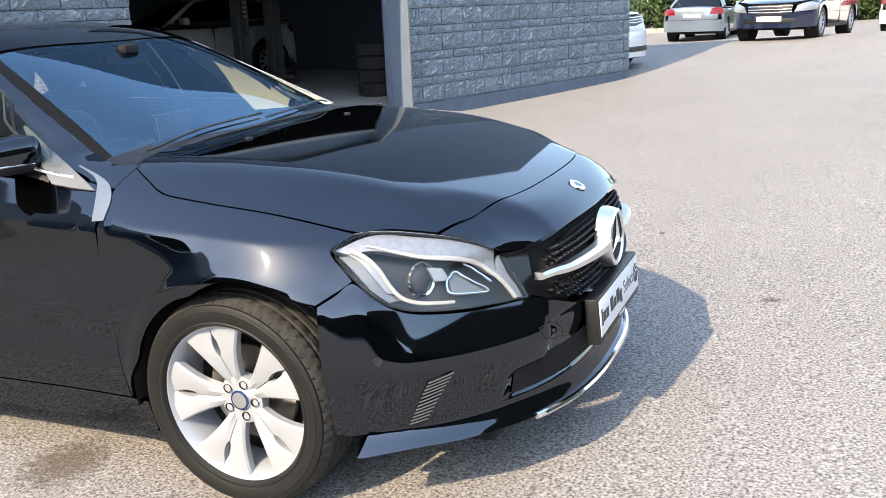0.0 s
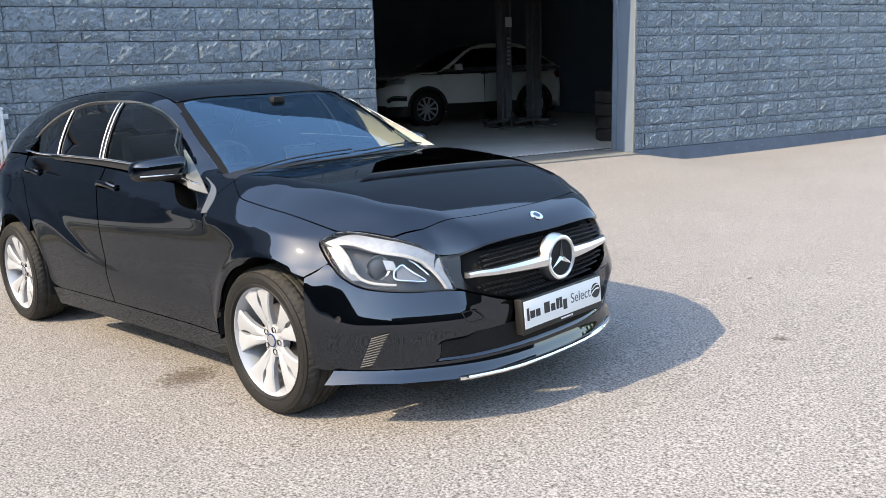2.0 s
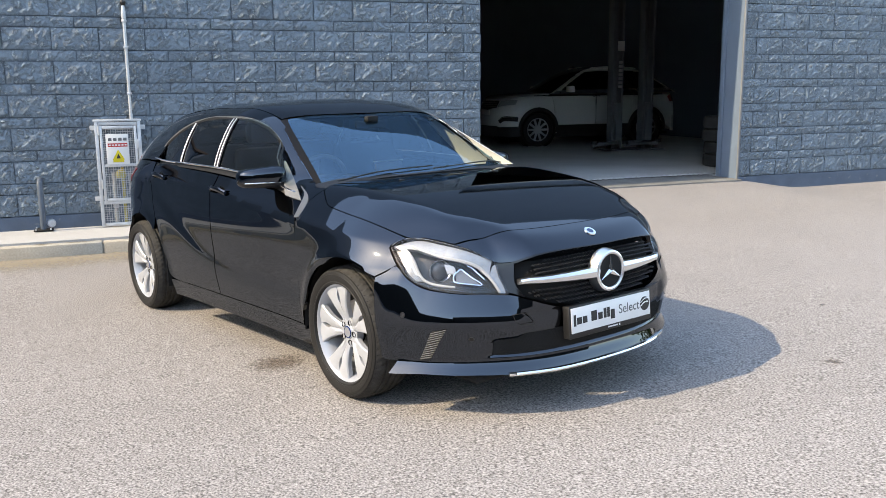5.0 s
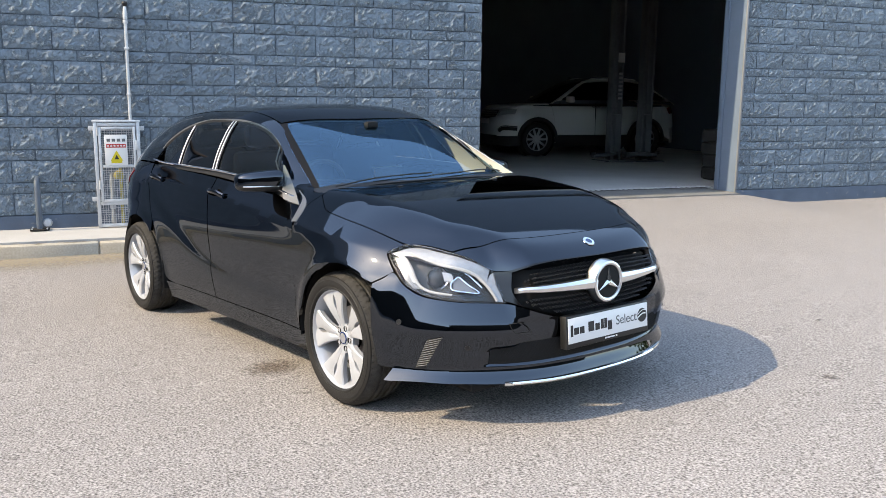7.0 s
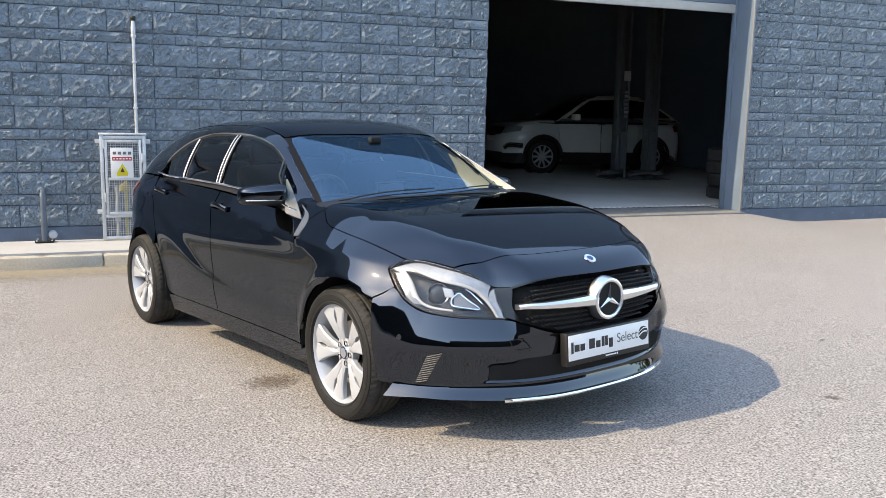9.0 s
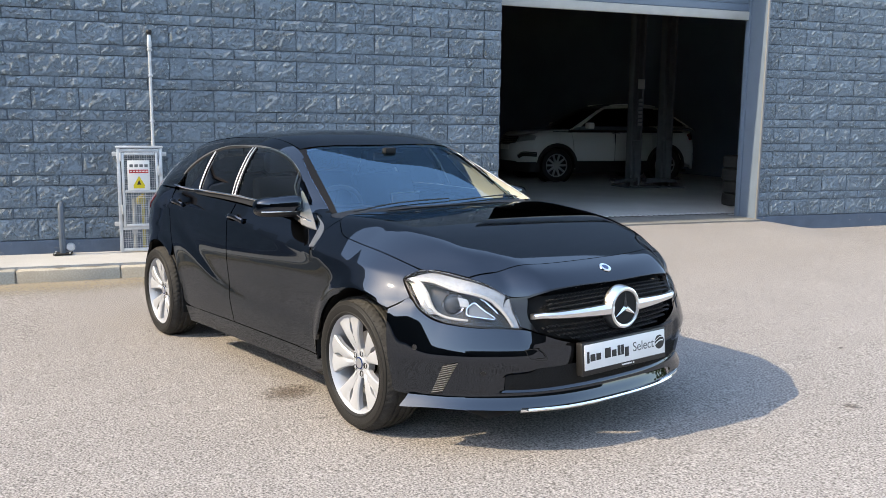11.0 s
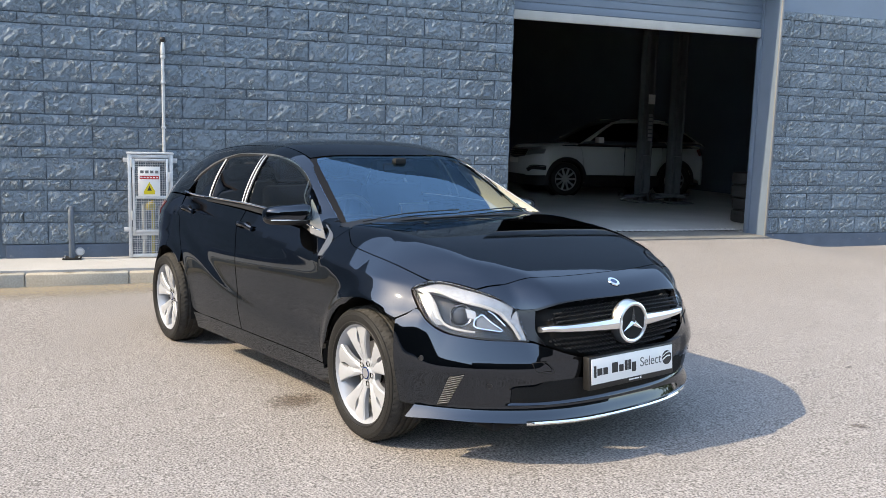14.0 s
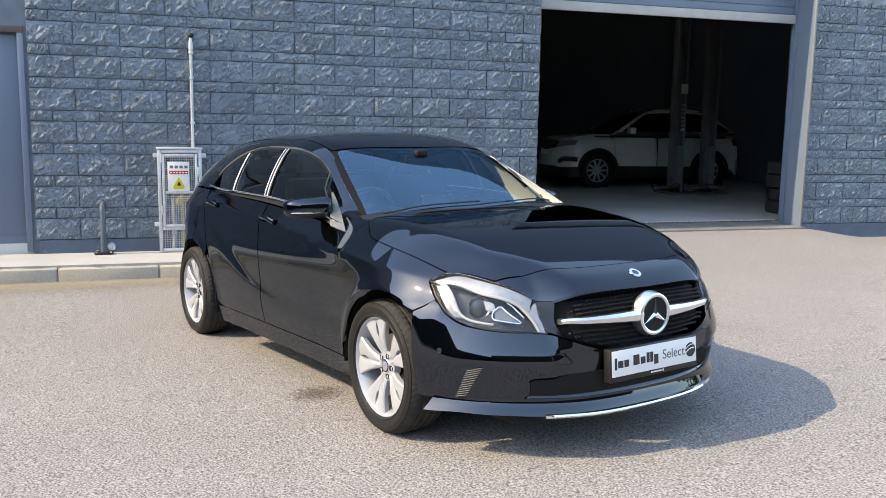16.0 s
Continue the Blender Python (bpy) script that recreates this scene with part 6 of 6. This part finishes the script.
def build_vehicle(name, m, label, paint, length, half, belt, top, nose_z, wheel_r, front_oh, base, cab, hood_z, tail_z, cladding=False, rim_mat=None):
    """A road car: lower body with rounded plan, cabin with glass all round, wheels, lamps, bumpers.
    cab: x of windscreen foot, roof front, roof rear, rear glass foot."""
    v = thing(name, m, label, "car")
    rim_mat = rim_mat or M_ALLOY
    x0, x1 = front_oh, front_oh - length
    low = 0.42 if cladding else 0.25

    def f(x, y, z):
        ay = np.abs(y)
        w = half - 0.25 * np.maximum(0.55 - z, 0) ** 2 - 0.9 * np.maximum(z - 0.75, 0) ** 2
        side = ay - w
        front = x - (x0 - 0.30 * (ay / half) ** 3 - 0.5 * np.maximum(z - 0.62, 0) ** 1.6)
        rear = (x1 + 0.22 * (ay / half) ** 3 + 0.25 * np.maximum(z - 0.7, 0) ** 1.5) - x
        t = np.clip((x - cab[0]) / (x0 - cab[0]), 0, 1)
        tr = np.clip((cab[3] - x) / (cab[3] - x1), 0, 1)
        hood = belt + (nose_z - belt) * t ** 1.6 * 1.0 + (hood_z - belt) * np.sin(np.pi * np.minimum(t, 1)) * 0.5 + (tail_z - belt) * tr
        b = smax(smax(side, front, 0.2), rear, 0.2)
        return smax(b, z - hood + 0.05 * (ay / half) ** 2, 0.10)

    def g(x, y, z):
        ay = np.abs(y)
        side = ay - (half - 0.06 - 0.42 * (z - belt) - 0.25 * np.maximum(z - belt, 0) ** 2)
        s1 = (top - belt) / (cab[0] - cab[1])
        s2 = (top - belt) / (cab[2] - cab[3])
        scr = (z - belt - s1 * (cab[0] - x - 0.16 * (ay / half) ** 2)) / math.sqrt(1 + s1 * s1)
        bck = (z - belt - s2 * (x - cab[3] - 0.12 * (ay / half) ** 2)) / math.sqrt(1 + s2 * s2)
        bow = 0.07 * ((x - 0.5 * (cab[1] + cab[2])) / (0.5 * (cab[1] - cab[2]))) ** 2
        return np.maximum(smax(smax(smax(side, z - top + 0.04 * (ay / half) ** 2 + bow, 0.1), scr, 0.06), bck, 0.06), belt - 0.15 - z)

    bx = -base
    for mir in (False, True):
        s = mir
        h = half

        def ar(cx, a0, a1, n=7, r=wheel_r + 0.055):
            return [(cx + r * math.cos(radians(a)), -h, wheel_r + r * math.sin(radians(a))) for a in np.linspace(a0, a1, n)]
        part("wing", sheet(f, [(cab[0] - 0.05, -h, belt - 0.02), (cab[0] * 0.5 + x0 * 0.5 - 0.2, -h * 0.93, belt - 0.04), (x0 - 0.30, -h * 0.85, nose_z - 0.02)],
                           [(-0.42, -h, 0.28), *ar(0, 165, 20), (x0 - 0.42, -h * 0.95, 0.40)], 24, 10, mirror=s), paint, v)
        part("side_panel", sheet(f, [(cab[0] - 0.06, -h, belt - 0.01), (bx * 0.5, -h, belt), (bx + 0.3, -h, belt + 0.01)], [(-0.43, -h, 0.28), (bx * 0.5, -h, 0.28), (bx + 0.44, -h, 0.28)], 20, 10, mirror=s), paint, v)
        part("quarter", sheet(f, [(bx + 0.29, -h, belt + 0.01), (bx, -h, belt), (x1 + 0.2, -h * 0.9, tail_z - 0.05)], [(bx + 0.43, -h, 0.28), *ar(bx, 20, 165), (x1 + 0.25, -h * 0.9, 0.32)], 22, 10, mirror=s), paint, v)
        part("sill", sheet(f, [(-0.4, -h, 0.28), (bx + 0.42, -h, 0.28)], [(-0.4, -h, 0.2), (bx + 0.42, -h, 0.2)], 10, 2, 0.01, mirror=s), M_BLACK, v)
        part("side_glass", sheet(g, [(cab[1] + 0.10, -h * 0.75, top - 0.09), (cab[1] * 0.5 + cab[2] * 0.5, -h * 0.75, top - 0.07), (cab[2] - 0.02, -h * 0.75, top - 0.11)],
                                 [(cab[0] - 0.28, -h * 0.9, belt + 0.04), (cab[0] * 0.5 + cab[3] * 0.5, -h * 0.9, belt + 0.05), (cab[3] + 0.30, -h * 0.9, belt + 0.08)], 20, 6, 0.002, 0.01, s), M_REARGLASS, v)
        part("roof_side", sheet(g, [(cab[1] - 0.05, -h * 0.5, top), (cab[1] * 0.5 + cab[2] * 0.5, -h * 0.5, top), (cab[2], -h * 0.5, top)],
                                [(cab[0] - 0.06, -h * 0.88, belt), (cab[1] + 0.12, -h * 0.77, top - 0.075), (cab[1] * 0.5 + cab[2] * 0.5, -h * 0.74, top - 0.06), (cab[2], -h * 0.76, top - 0.10), (cab[3] + 0.05, -h * 0.88, belt)], 28, 6, 0.0, 0.01, s), paint, v)
        part("pillar", sheet(g, [(cab[0] - 0.03, -h * 0.82, belt), (cab[1] + 0.02, -h * 0.62, top - 0.04)], [(cab[0] - 0.27, -h * 0.9, belt + 0.02), (cab[1] + 0.08, -h * 0.75, top - 0.09)], 10, 3, 0.001, 0.01, s), paint, v)
        part("rear_pillar", sheet(g, [(cab[2] - 0.03, -h * 0.72, top - 0.08), (cab[3] + 0.28, -h * 0.9, belt + 0.02)], [(cab[2], -h * 0.6, top - 0.04), (cab[3] + 0.02, -h * 0.85, belt)], 10, 4, 0.002, 0.01, s), paint, v)
        part("headlamp", sheet(f, [(x0 - 0.42, -h * 0.93, nose_z - 0.05), (x0 - 0.1, -h * 0.62, nose_z - 0.06)], [(x0 - 0.36, -h * 0.95, nose_z - 0.15), (x0 - 0.06, -h * 0.55, nose_z - 0.19)], 8, 4, 0.006, 0.02, s), M_REFLECTOR, v, "clear headlamp")
        part("tail_lamp", sheet(f, [(x1 + 0.35, -h * 0.97, tail_z - 0.10), (x1 + 0.1, -h * 0.60, tail_z - 0.10)], [(x1 + 0.3, -h * 0.97, tail_z - 0.25), (x1 + 0.06, -h * 0.55, tail_z - 0.25)], 8, 4, 0.006, 0.02, s), M_REDLENS, v, "red tail lamp")
        sg = 1 if mir else -1
        part("wing_mirror", box(-0.07, 0.07, -0.11, 0.11, -0.07, 0.07, 0.03, Matrix.Translation((cab[0] - 0.42, sg * (half + 0.06), belt + 0.06))), paint, v)
        part("handle", box(-0.09, 0.09, -0.02, 0.02, -0.012, 0.012, 0.006, Matrix.Translation((bx * 0.52, sg * (half - 0.005), belt - 0.10))), M_CHROME, v)
        part("door_gap", box(-0.004, 0.004, -0.012, 0.012, 0.3, belt - 0.02, 0, Matrix.Translation((bx * 0.5 - 0.05, sg * (half - 0.008), 0))), M_DARK, v)
        for wx in (0, bx):
            simple_wheel(v, wx, sg * (half - 0.13), wheel_r, sg, rim_mat)
            if cladding:
                q, _ = snap(f, [(p[0], -h, p[2]) for p in ar(wx, 188, -8, 15, wheel_r + 0.085)], 0.004)
                part("arch_cladding", tube(q * [1, -sg, 1], 0.040, 8, 0.014, up=(0, 1, 0)), M_BLACK, v, "black plastic wheel arch edge")
            ln = lathe([(0.05, 0.0), (wheel_r + 0.06, 0.0), (wheel_r + 0.06, 0.25)], 32, Matrix.Translation((wx, sg * (half - 0.30), wheel_r)) @ Matrix.Rotation(radians(90 if sg < 0 else -90), 4, "X"))
            part("wheel_liner", ln, M_DARK, v)
        if cladding:
            q, _ = snap(f, spline([(-0.44, -h, 0.36), (bx * 0.5, -h, 0.36), (bx + 0.44, -h, 0.36)], 12), 0.004)
            part("sill_cladding", tube(q * [1, -sg, 1], 0.11, 8, 0.014, up=(0, 1, 0)), M_BLACK, v, "black plastic sill cladding")
            q, _ = snap(f, spline([(x0 - 0.42, -h * 0.92, 0.60), (x0 - 0.22, -h * 0.76, 0.61), (x0 - 0.16, -h * 0.66, 0.55)], 10), 0.01)
            fog = part("fog_lamp", tube(q * [1, -sg, 1], 0.035, 8, 0.05), M_BLACK, v, "dark fog lamp recess with a chrome blade")
            part("chrome_blade", tube((q + [0.025, -0.025, 0.03]) * [1, -sg, 1], 0.006, 6, 0.007), M_CHROME, fog)
            q, _ = snap(g, spline([(cab[1] - 0.1, -h * 0.62, top - 0.02), (0.5 * (cab[1] + cab[2]), -h * 0.62, top), (cab[2] + 0.05, -h * 0.62, top - 0.04)], 12), 0.02)
            part("roof_rail", tube(q * [1, -sg, 1], 0.014, 6), M_SATIN, v, "satin roof rail")
    part("bonnet", sheet(f, both([(cab[0] - 0.02, -h * 0.86, belt), (cab[0], 0, belt + 0.02)]), both([(x0 - 0.34, -h * 0.80, nose_z - 0.01), (x0 - 0.12, -h * 0.5, nose_z), (x0 - 0.05, 0, nose_z)]), 20, 14), paint, v)
    part("front_bumper", sheet(f, both([(x0 - 0.43, -h * 0.95, nose_z - 0.16), (x0 - 0.07, -h * 0.55, nose_z - 0.20), (x0, 0, nose_z - 0.24)]), both([(x0 - 0.45, -h * 0.95, low + 0.03), (x0 - 0.1, -h * 0.5, low), (x0, 0, low)]), 24, 8), paint, v)
    if cladding:
        part("front_valance", sheet(f, both([(x0 - 0.45, -h * 0.95, low + 0.03), (x0 - 0.1, -h * 0.5, low), (x0, 0, low)]), both([(x0 - 0.5, -h * 0.93, 0.24), (x0 - 0.14, -h * 0.5, 0.22), (x0 - 0.04, 0, 0.22)]), 24, 4, -0.004), M_BLACK, v, "black plastic lower valance")
    gr = part("grille", sheet(f, both([(x0 - 0.08, -h * 0.52, nose_z - 0.05), (x0, 0, nose_z - 0.03)]), both([(x0 - 0.06, -h * 0.48, nose_z - 0.21), (x0, 0, nose_z - 0.26)]), 14, 5, 0.004, 0.02), M_BLACK, v, "dark grille with bright bars")
    for k in range(3):
        q, _ = snap(f, spline(both([(x0 - 0.07, -h * 0.50, nose_z - 0.08 - 0.05 * k), (x0, 0, nose_z - 0.07 - 0.06 * k)]), 14), 0.012)
        part("grille_bar", tube(q, 0.008, 6, 0.010), M_CHROME, gr)
    q, _ = snap(f, spline(both([(x0 - 0.1, -h * 0.6, 0.40), (x0, 0, 0.40)]), 14), 0.004)
    part("lower_intake", tube(q, 0.012, 6, 0.055), M_BLACK, v)
    pl = snap(f, [(x0, 0, nose_z - 0.32)], 0.012)[0][0]
    part("plate", box(-0.004, 0.004, -0.26, 0.26, -0.055, 0.055, 0.002, Matrix.Translation(Vector(pl))), M_PLATE, v)
    part("tailgate", sheet(f, both([(x1 + 0.15, -h * 0.8, tail_z - 0.02), (x1 + 0.05, 0, tail_z)]), both([(x1 + 0.1, -h * 0.8, 0.62), (x1, 0, 0.62)]), 18, 8), paint, v)
    part("boot_lid", sheet(f, both([(cab[3], -h * 0.84, belt), (cab[3] - 0.02, 0, belt + 0.02)]), both([(x1 + 0.15, -h * 0.8, tail_z - 0.01), (x1 + 0.06, 0, tail_z)]), 18, 6), paint, v)
    part("rear_bumper", sheet(f, both([(x1 + 0.3, -h * 0.93, 0.61), (x1, 0, 0.61)]), both([(x1 + 0.3, -h * 0.93, 0.28), (x1, 0, 0.28)]), 18, 6, 0.015), paint, v)
    pr = snap(f, [(x1, 0, 0.74)], 0.010)[0][0]
    part("rear_plate", box(-0.004, 0.004, -0.26, 0.26, -0.055, 0.055, 0.002, Matrix.Translation(Vector(pr))), M_PLATE, v)
    part("roof", sheet(g, both([(cab[1], -h * 0.52, top), (cab[1] + 0.02, 0, top)]), both([(cab[2], -h * 0.52, top), (cab[2] - 0.02, 0, top)]), 14, 10), paint, v)
    part("windscreen", sheet(g, both([(cab[1] + 0.01, -h * 0.60, top - 0.04), (cab[1] + 0.03, 0, top - 0.02)]), both([(cab[0] - 0.04, -h * 0.80, belt + 0.02), (cab[0], 0, belt + 0.03)]), 14, 6, 0.001, 0.01), M_REARGLASS, v)
    part("rear_glass", sheet(g, both([(cab[2] - 0.01, -h * 0.58, top - 0.05), (cab[2] - 0.03, 0, top - 0.03)]), both([(cab[3] + 0.05, -h * 0.78, belt + 0.03), (cab[3] + 0.01, 0, belt + 0.04)]), 14, 6, 0.001, 0.01), M_REARGLASS, v)
    part("floor_pan", box(x1 + 0.3, x0 - 0.3, -half + 0.15, half - 0.15, 0.2, 0.26), M_DARK, v)
    part("cabin_block", box(cab[3] + 0.3, cab[0] - 0.3, -half + 0.15, half - 0.15, 0.26, belt - 0.05, 0.05), M_DARK, v)
    return v


build_vehicle("white_suv", pose(-11.25, 10.79, FLOOR_Z, 0, 0, -110), "white compact SUV standing in the dark workshop", M_SUV, 4.48, 0.925, 1.17, 1.74, 1.06, 0.362, 0.89, 2.67,
              (-0.30, -1.30, -2.60, -3.5), 1.20, 1.18, cladding=True)

# two lift columns with base plates
M_DECAL = material("pale_grey_print", (0.267, 0.273, 0.28), 0.5)


def lift_column(x, y, label, arms):
    c = thing("lift_column", pose(x, y, FLOOR_Z, 0, 0, 73), label, "vehicle lift", group="lift columns")
    part("base", box(-0.30, 0.30, -0.34, 0.34, 0.0, 0.025, 0.004), M_LIFT, c)
    for sx in (-0.125, 0.075):
        part("web", box(sx, sx + 0.05, -0.08, 0.12, 0.025, 3.6, 0.008), M_LIFT, c)
    part("back_plate", box(-0.076, 0.076, 0.09, 0.12, 0.025, 3.6), M_LIFT, c)
    part("carriage", box(-0.073, 0.073, -0.16, 0.085, 0.20, 0.95, 0.01), M_LIFT, c)
    for s in arms:
        part("swing_arm", tube([(s * 0.08, -0.20, 0.16), (s * 0.75, -0.45, 0.14)], 0.05, 8, 0.04), M_LIFT, c)
        part("arm_pad", lathe([(0.0, 0.06), (0.06, 0.06), (0.06, 0.0)], 16, Matrix.Translation((s * 0.75, -0.45, 0.16))), M_BLACK, c)
    if 1 in arms:
        part("label_plate", box(-0.075, 0.075, -0.168, -0.161, 1.98, 2.17), M_SIGN, c, "pale label plate")
        for k in range(7):
            part("decal_bar", box(-0.045, 0.045, -0.168, -0.161, 1.25 + 0.08 * k, 1.30 + 0.08 * k), M_DECAL, c)
    return c


lift_column(-8.61, 10.92, "dark grey vehicle lift column with a pale label", (-1, 1))
lift_column(-8.27, 11.46, "dark grey vehicle lift column beside the white SUV", (-1,))

# stacked tyres inside the doorway
ty_prof = [(0.17, -0.085), (0.20, -0.10), (0.27, -0.10), (0.305, -0.08), (0.31, -0.02), (0.31, 0.02), (0.305, 0.08), (0.27, 0.10), (0.20, 0.10), (0.17, 0.085)]
tyre_me = mesh_from("stacked_tyre", lathe(ty_prof, 40, None, True), material("dusty_old_rubber", (0.0187, 0.0173, 0.016), 0.85, vary=0.25, scale=9, bump=0.002, bump_scale=50), 40)
for k in range(4):
    t = new("stacked_tyre", tyre_me)
    q = WM @ Vector((7.58 + 0.02 * (k % 2), 1.75 + 0.015 * k, 0))
    t.matrix_basis = Matrix.Translation((q.x, q.y, FLOOR_Z + 0.10 + 0.2005 * k))
    tagged(t, "black car tyre in a stack inside the doorway", "tyre", "stacked tyres")

# ---- the far car park ----
def gz(x, y):
    return ground_z(x, y)


build_vehicle("silver_saloon", pose(-2.5, 28.75, gz(-2.5, 27.5), 0, 0, 88), "silver saloon parked in the sunny car park", M_SILVERPAINT, 4.6, 0.91, 0.98, 1.44, 0.78, 0.325, 0.9, 2.7, (-0.45, -1.15, -2.45, -3.1), 0.98, 1.02)
build_vehicle("navy_hatchback", pose(0.26, 18.43, gz(0.2, 18.6), 0, 0, 257), "dark navy hatchback facing the yard", M_NAVY, 4.3, 0.89, 0.96, 1.42, 0.76, 0.32, 0.85, 2.6, (-0.45, -1.15, -2.7, -3.25), 0.96, 0.98)
build_vehicle("white_hatchback", pose(3.9, 25.05, gz(2.7, 23.5), 0, 0, 90 - 14), "white hatchback parked at the yard edge", M_SUV, 4.1, 0.88, 0.98, 1.46, 0.80, 0.32, 0.85, 2.55, (-0.45, -1.1, -2.7, -3.15), 0.98, 1.0)
q = WM @ Vector((13.30, 1.35, 0))
build_vehicle("silver_pickup", pose(q.x, q.y, gz(q.x, q.y), 0, 0, math.degrees(WALL_ANGLE) - 90), "silver-white pickup nosing out beside the building", M_SUV, 5.0, 0.92, 1.12, 1.75, 1.10, 0.38, 0.9, 3.0, (-0.5, -1.1, -2.4, -2.6), 1.12, 1.12)

# hedge of many small leaves behind the cars
def hedge(x0, y0, x1, y1, h, n, seed, label="dense sunlit green hedge behind the parked cars"):
    rnd = random.Random(seed)
    verts, faces = [], []
    d = Vector((x1 - x0, y1 - y0, 0))
    s = d.normalized().cross(Vector((0, 0, 1)))
    clumps = []
    for k in range(int(d.length / 0.55)):
        t = (k + rnd.random()) / int(d.length / 0.55)
        clumps.append((t, rnd.uniform(-0.9, 0.9), rnd.uniform(0.5, h), rnd.uniform(0.5, 1.0)))
        clumps.append((t, rnd.uniform(-0.9, 0.9), rnd.uniform(0.2, h * 0.6), rnd.uniform(0.5, 1.1)))
    for _ in range(n):
        t, o, z, r = rnd.choice(clumps)
        v = Vector((rnd.gauss(0, 1), rnd.gauss(0, 1), rnd.gauss(0, 1))).normalized() * r * rnd.uniform(0.5, 1.0)
        c = Vector((x0, y0, 0.1)) + d * t + s * o + Vector((0, 0, z)) + v
        if c.z < 0.1:
            continue
        a = Vector((rnd.gauss(0, 1), rnd.gauss(0, 1), rnd.gauss(0, 1))).normalized()
        b = a.orthogonal().normalized()
        e = rnd.uniform(0.06, 0.13)
        i = len(verts)
        verts += [c - a * e, c + b * e * 0.5, c + a * e, c - b * e * 0.5]
        faces.append((i, i + 1, i + 2, i + 3))
    me = bpy.data.meshes.new("hedge")
    me.from_pydata([tuple(v) for v in verts], [], faces)
    me.materials.append(M_LEAF)
    return tagged(new("hedge", me), label, "hedge", kind="stuff")


hedge(-16, 35, 22, 38, 5.2, 75000, 5)
hedge(-16, 34.4, 22, 37.2, 1.7, 60000, 11, "low dense shrubs at the foot of the hedge")
bank = bmesh.new()
add_box(bank, -18, 24, 33.0, 33.5, -0.1, 0.32, 0.05)
tagged(part("far_kerb", bank, M_CONCRETE, smooth=0), "pale kerb in front of the hedge", "kerb", kind="structure")

# oil stain and small marks on the asphalt
def ground_patch(name, cx, cy, rx, ry, rot, mat, label, seed, n=40):
    rnd = random.Random(seed)
    bm = bmesh.new()
    a0 = [rnd.uniform(0.65, 1.25) for _ in range(n)]
    c = bm.verts.new((cx, cy, ground_z(cx, cy) + 0.004))
    ring = []
    for k in range(n):
        a = 2 * math.pi * k / n
        r = (a0[k] + a0[k - 1] + a0[(k + 1) % n]) / 3
        x, y = rx * r * math.cos(a), ry * r * math.sin(a)
        X = cx + x * math.cos(rot) - y * math.sin(rot)
        Y = cy + x * math.sin(rot) + y * math.cos(rot)
        ring.append(bm.verts.new((X, Y, ground_z(X, Y) + 0.004)))
    for k in range(n):
        bm.faces.new((c, ring[k], ring[(k + 1) % n]))
    return tagged(part(name, bm, mat, smooth=0), label, "stain", kind="structure")

ground_patch("oil_stain", -0.74, -0.83, 0.27, 0.15, radians(-50), M_STAIN, "dark dried oil stain on the asphalt", 8)
ground_patch("tar_spot", 1.29, 1.24, 0.075, 0.04, radians(30), M_STAIN, "small dark tar spot on the asphalt", 9, 20)
ground_patch("tar_spot", 0.62, 2.35, 0.045, 0.03, radians(70), M_STAIN, "small dark tar spot on the asphalt", 10, 20)


def silt_strip(u0, u1, n0, n1):
    """Sandy dirt washed against the kerb."""
    bm = bmesh.new()
    rows = []
    for n in np.linspace(n0, n1, 4):
        row = []
        for u in np.linspace(u0, u1, 40):
            p = WM @ Vector((u, -n, 0))
            row.append(bm.verts.new((u, -n, ground_z(p.x, p.y) + 0.005)))
        rows.append(row)
    for a, b in zip(rows, rows[1:]):
        for i in range(39):
            bm.faces.new((a[i], a[i + 1], b[i + 1], b[i]))
    tagged(part("silt", bm, M_SILT, smooth=0, m=WM), "sandy dirt washed along the kerb", "dirt", kind="structure")


silt_strip(-7.5, 1.6, 0.55, 1.75)

# ---- block courses of the two walls ----
lay_blocks(wall_left, DOOR_R + 0.03, OPEN_L - 0.002, 0.1, 9, -2.668, 3)
lay_blocks(wall_right, OPEN_R + 0.024, END_R, 0.1, 9, 6.639, 4)
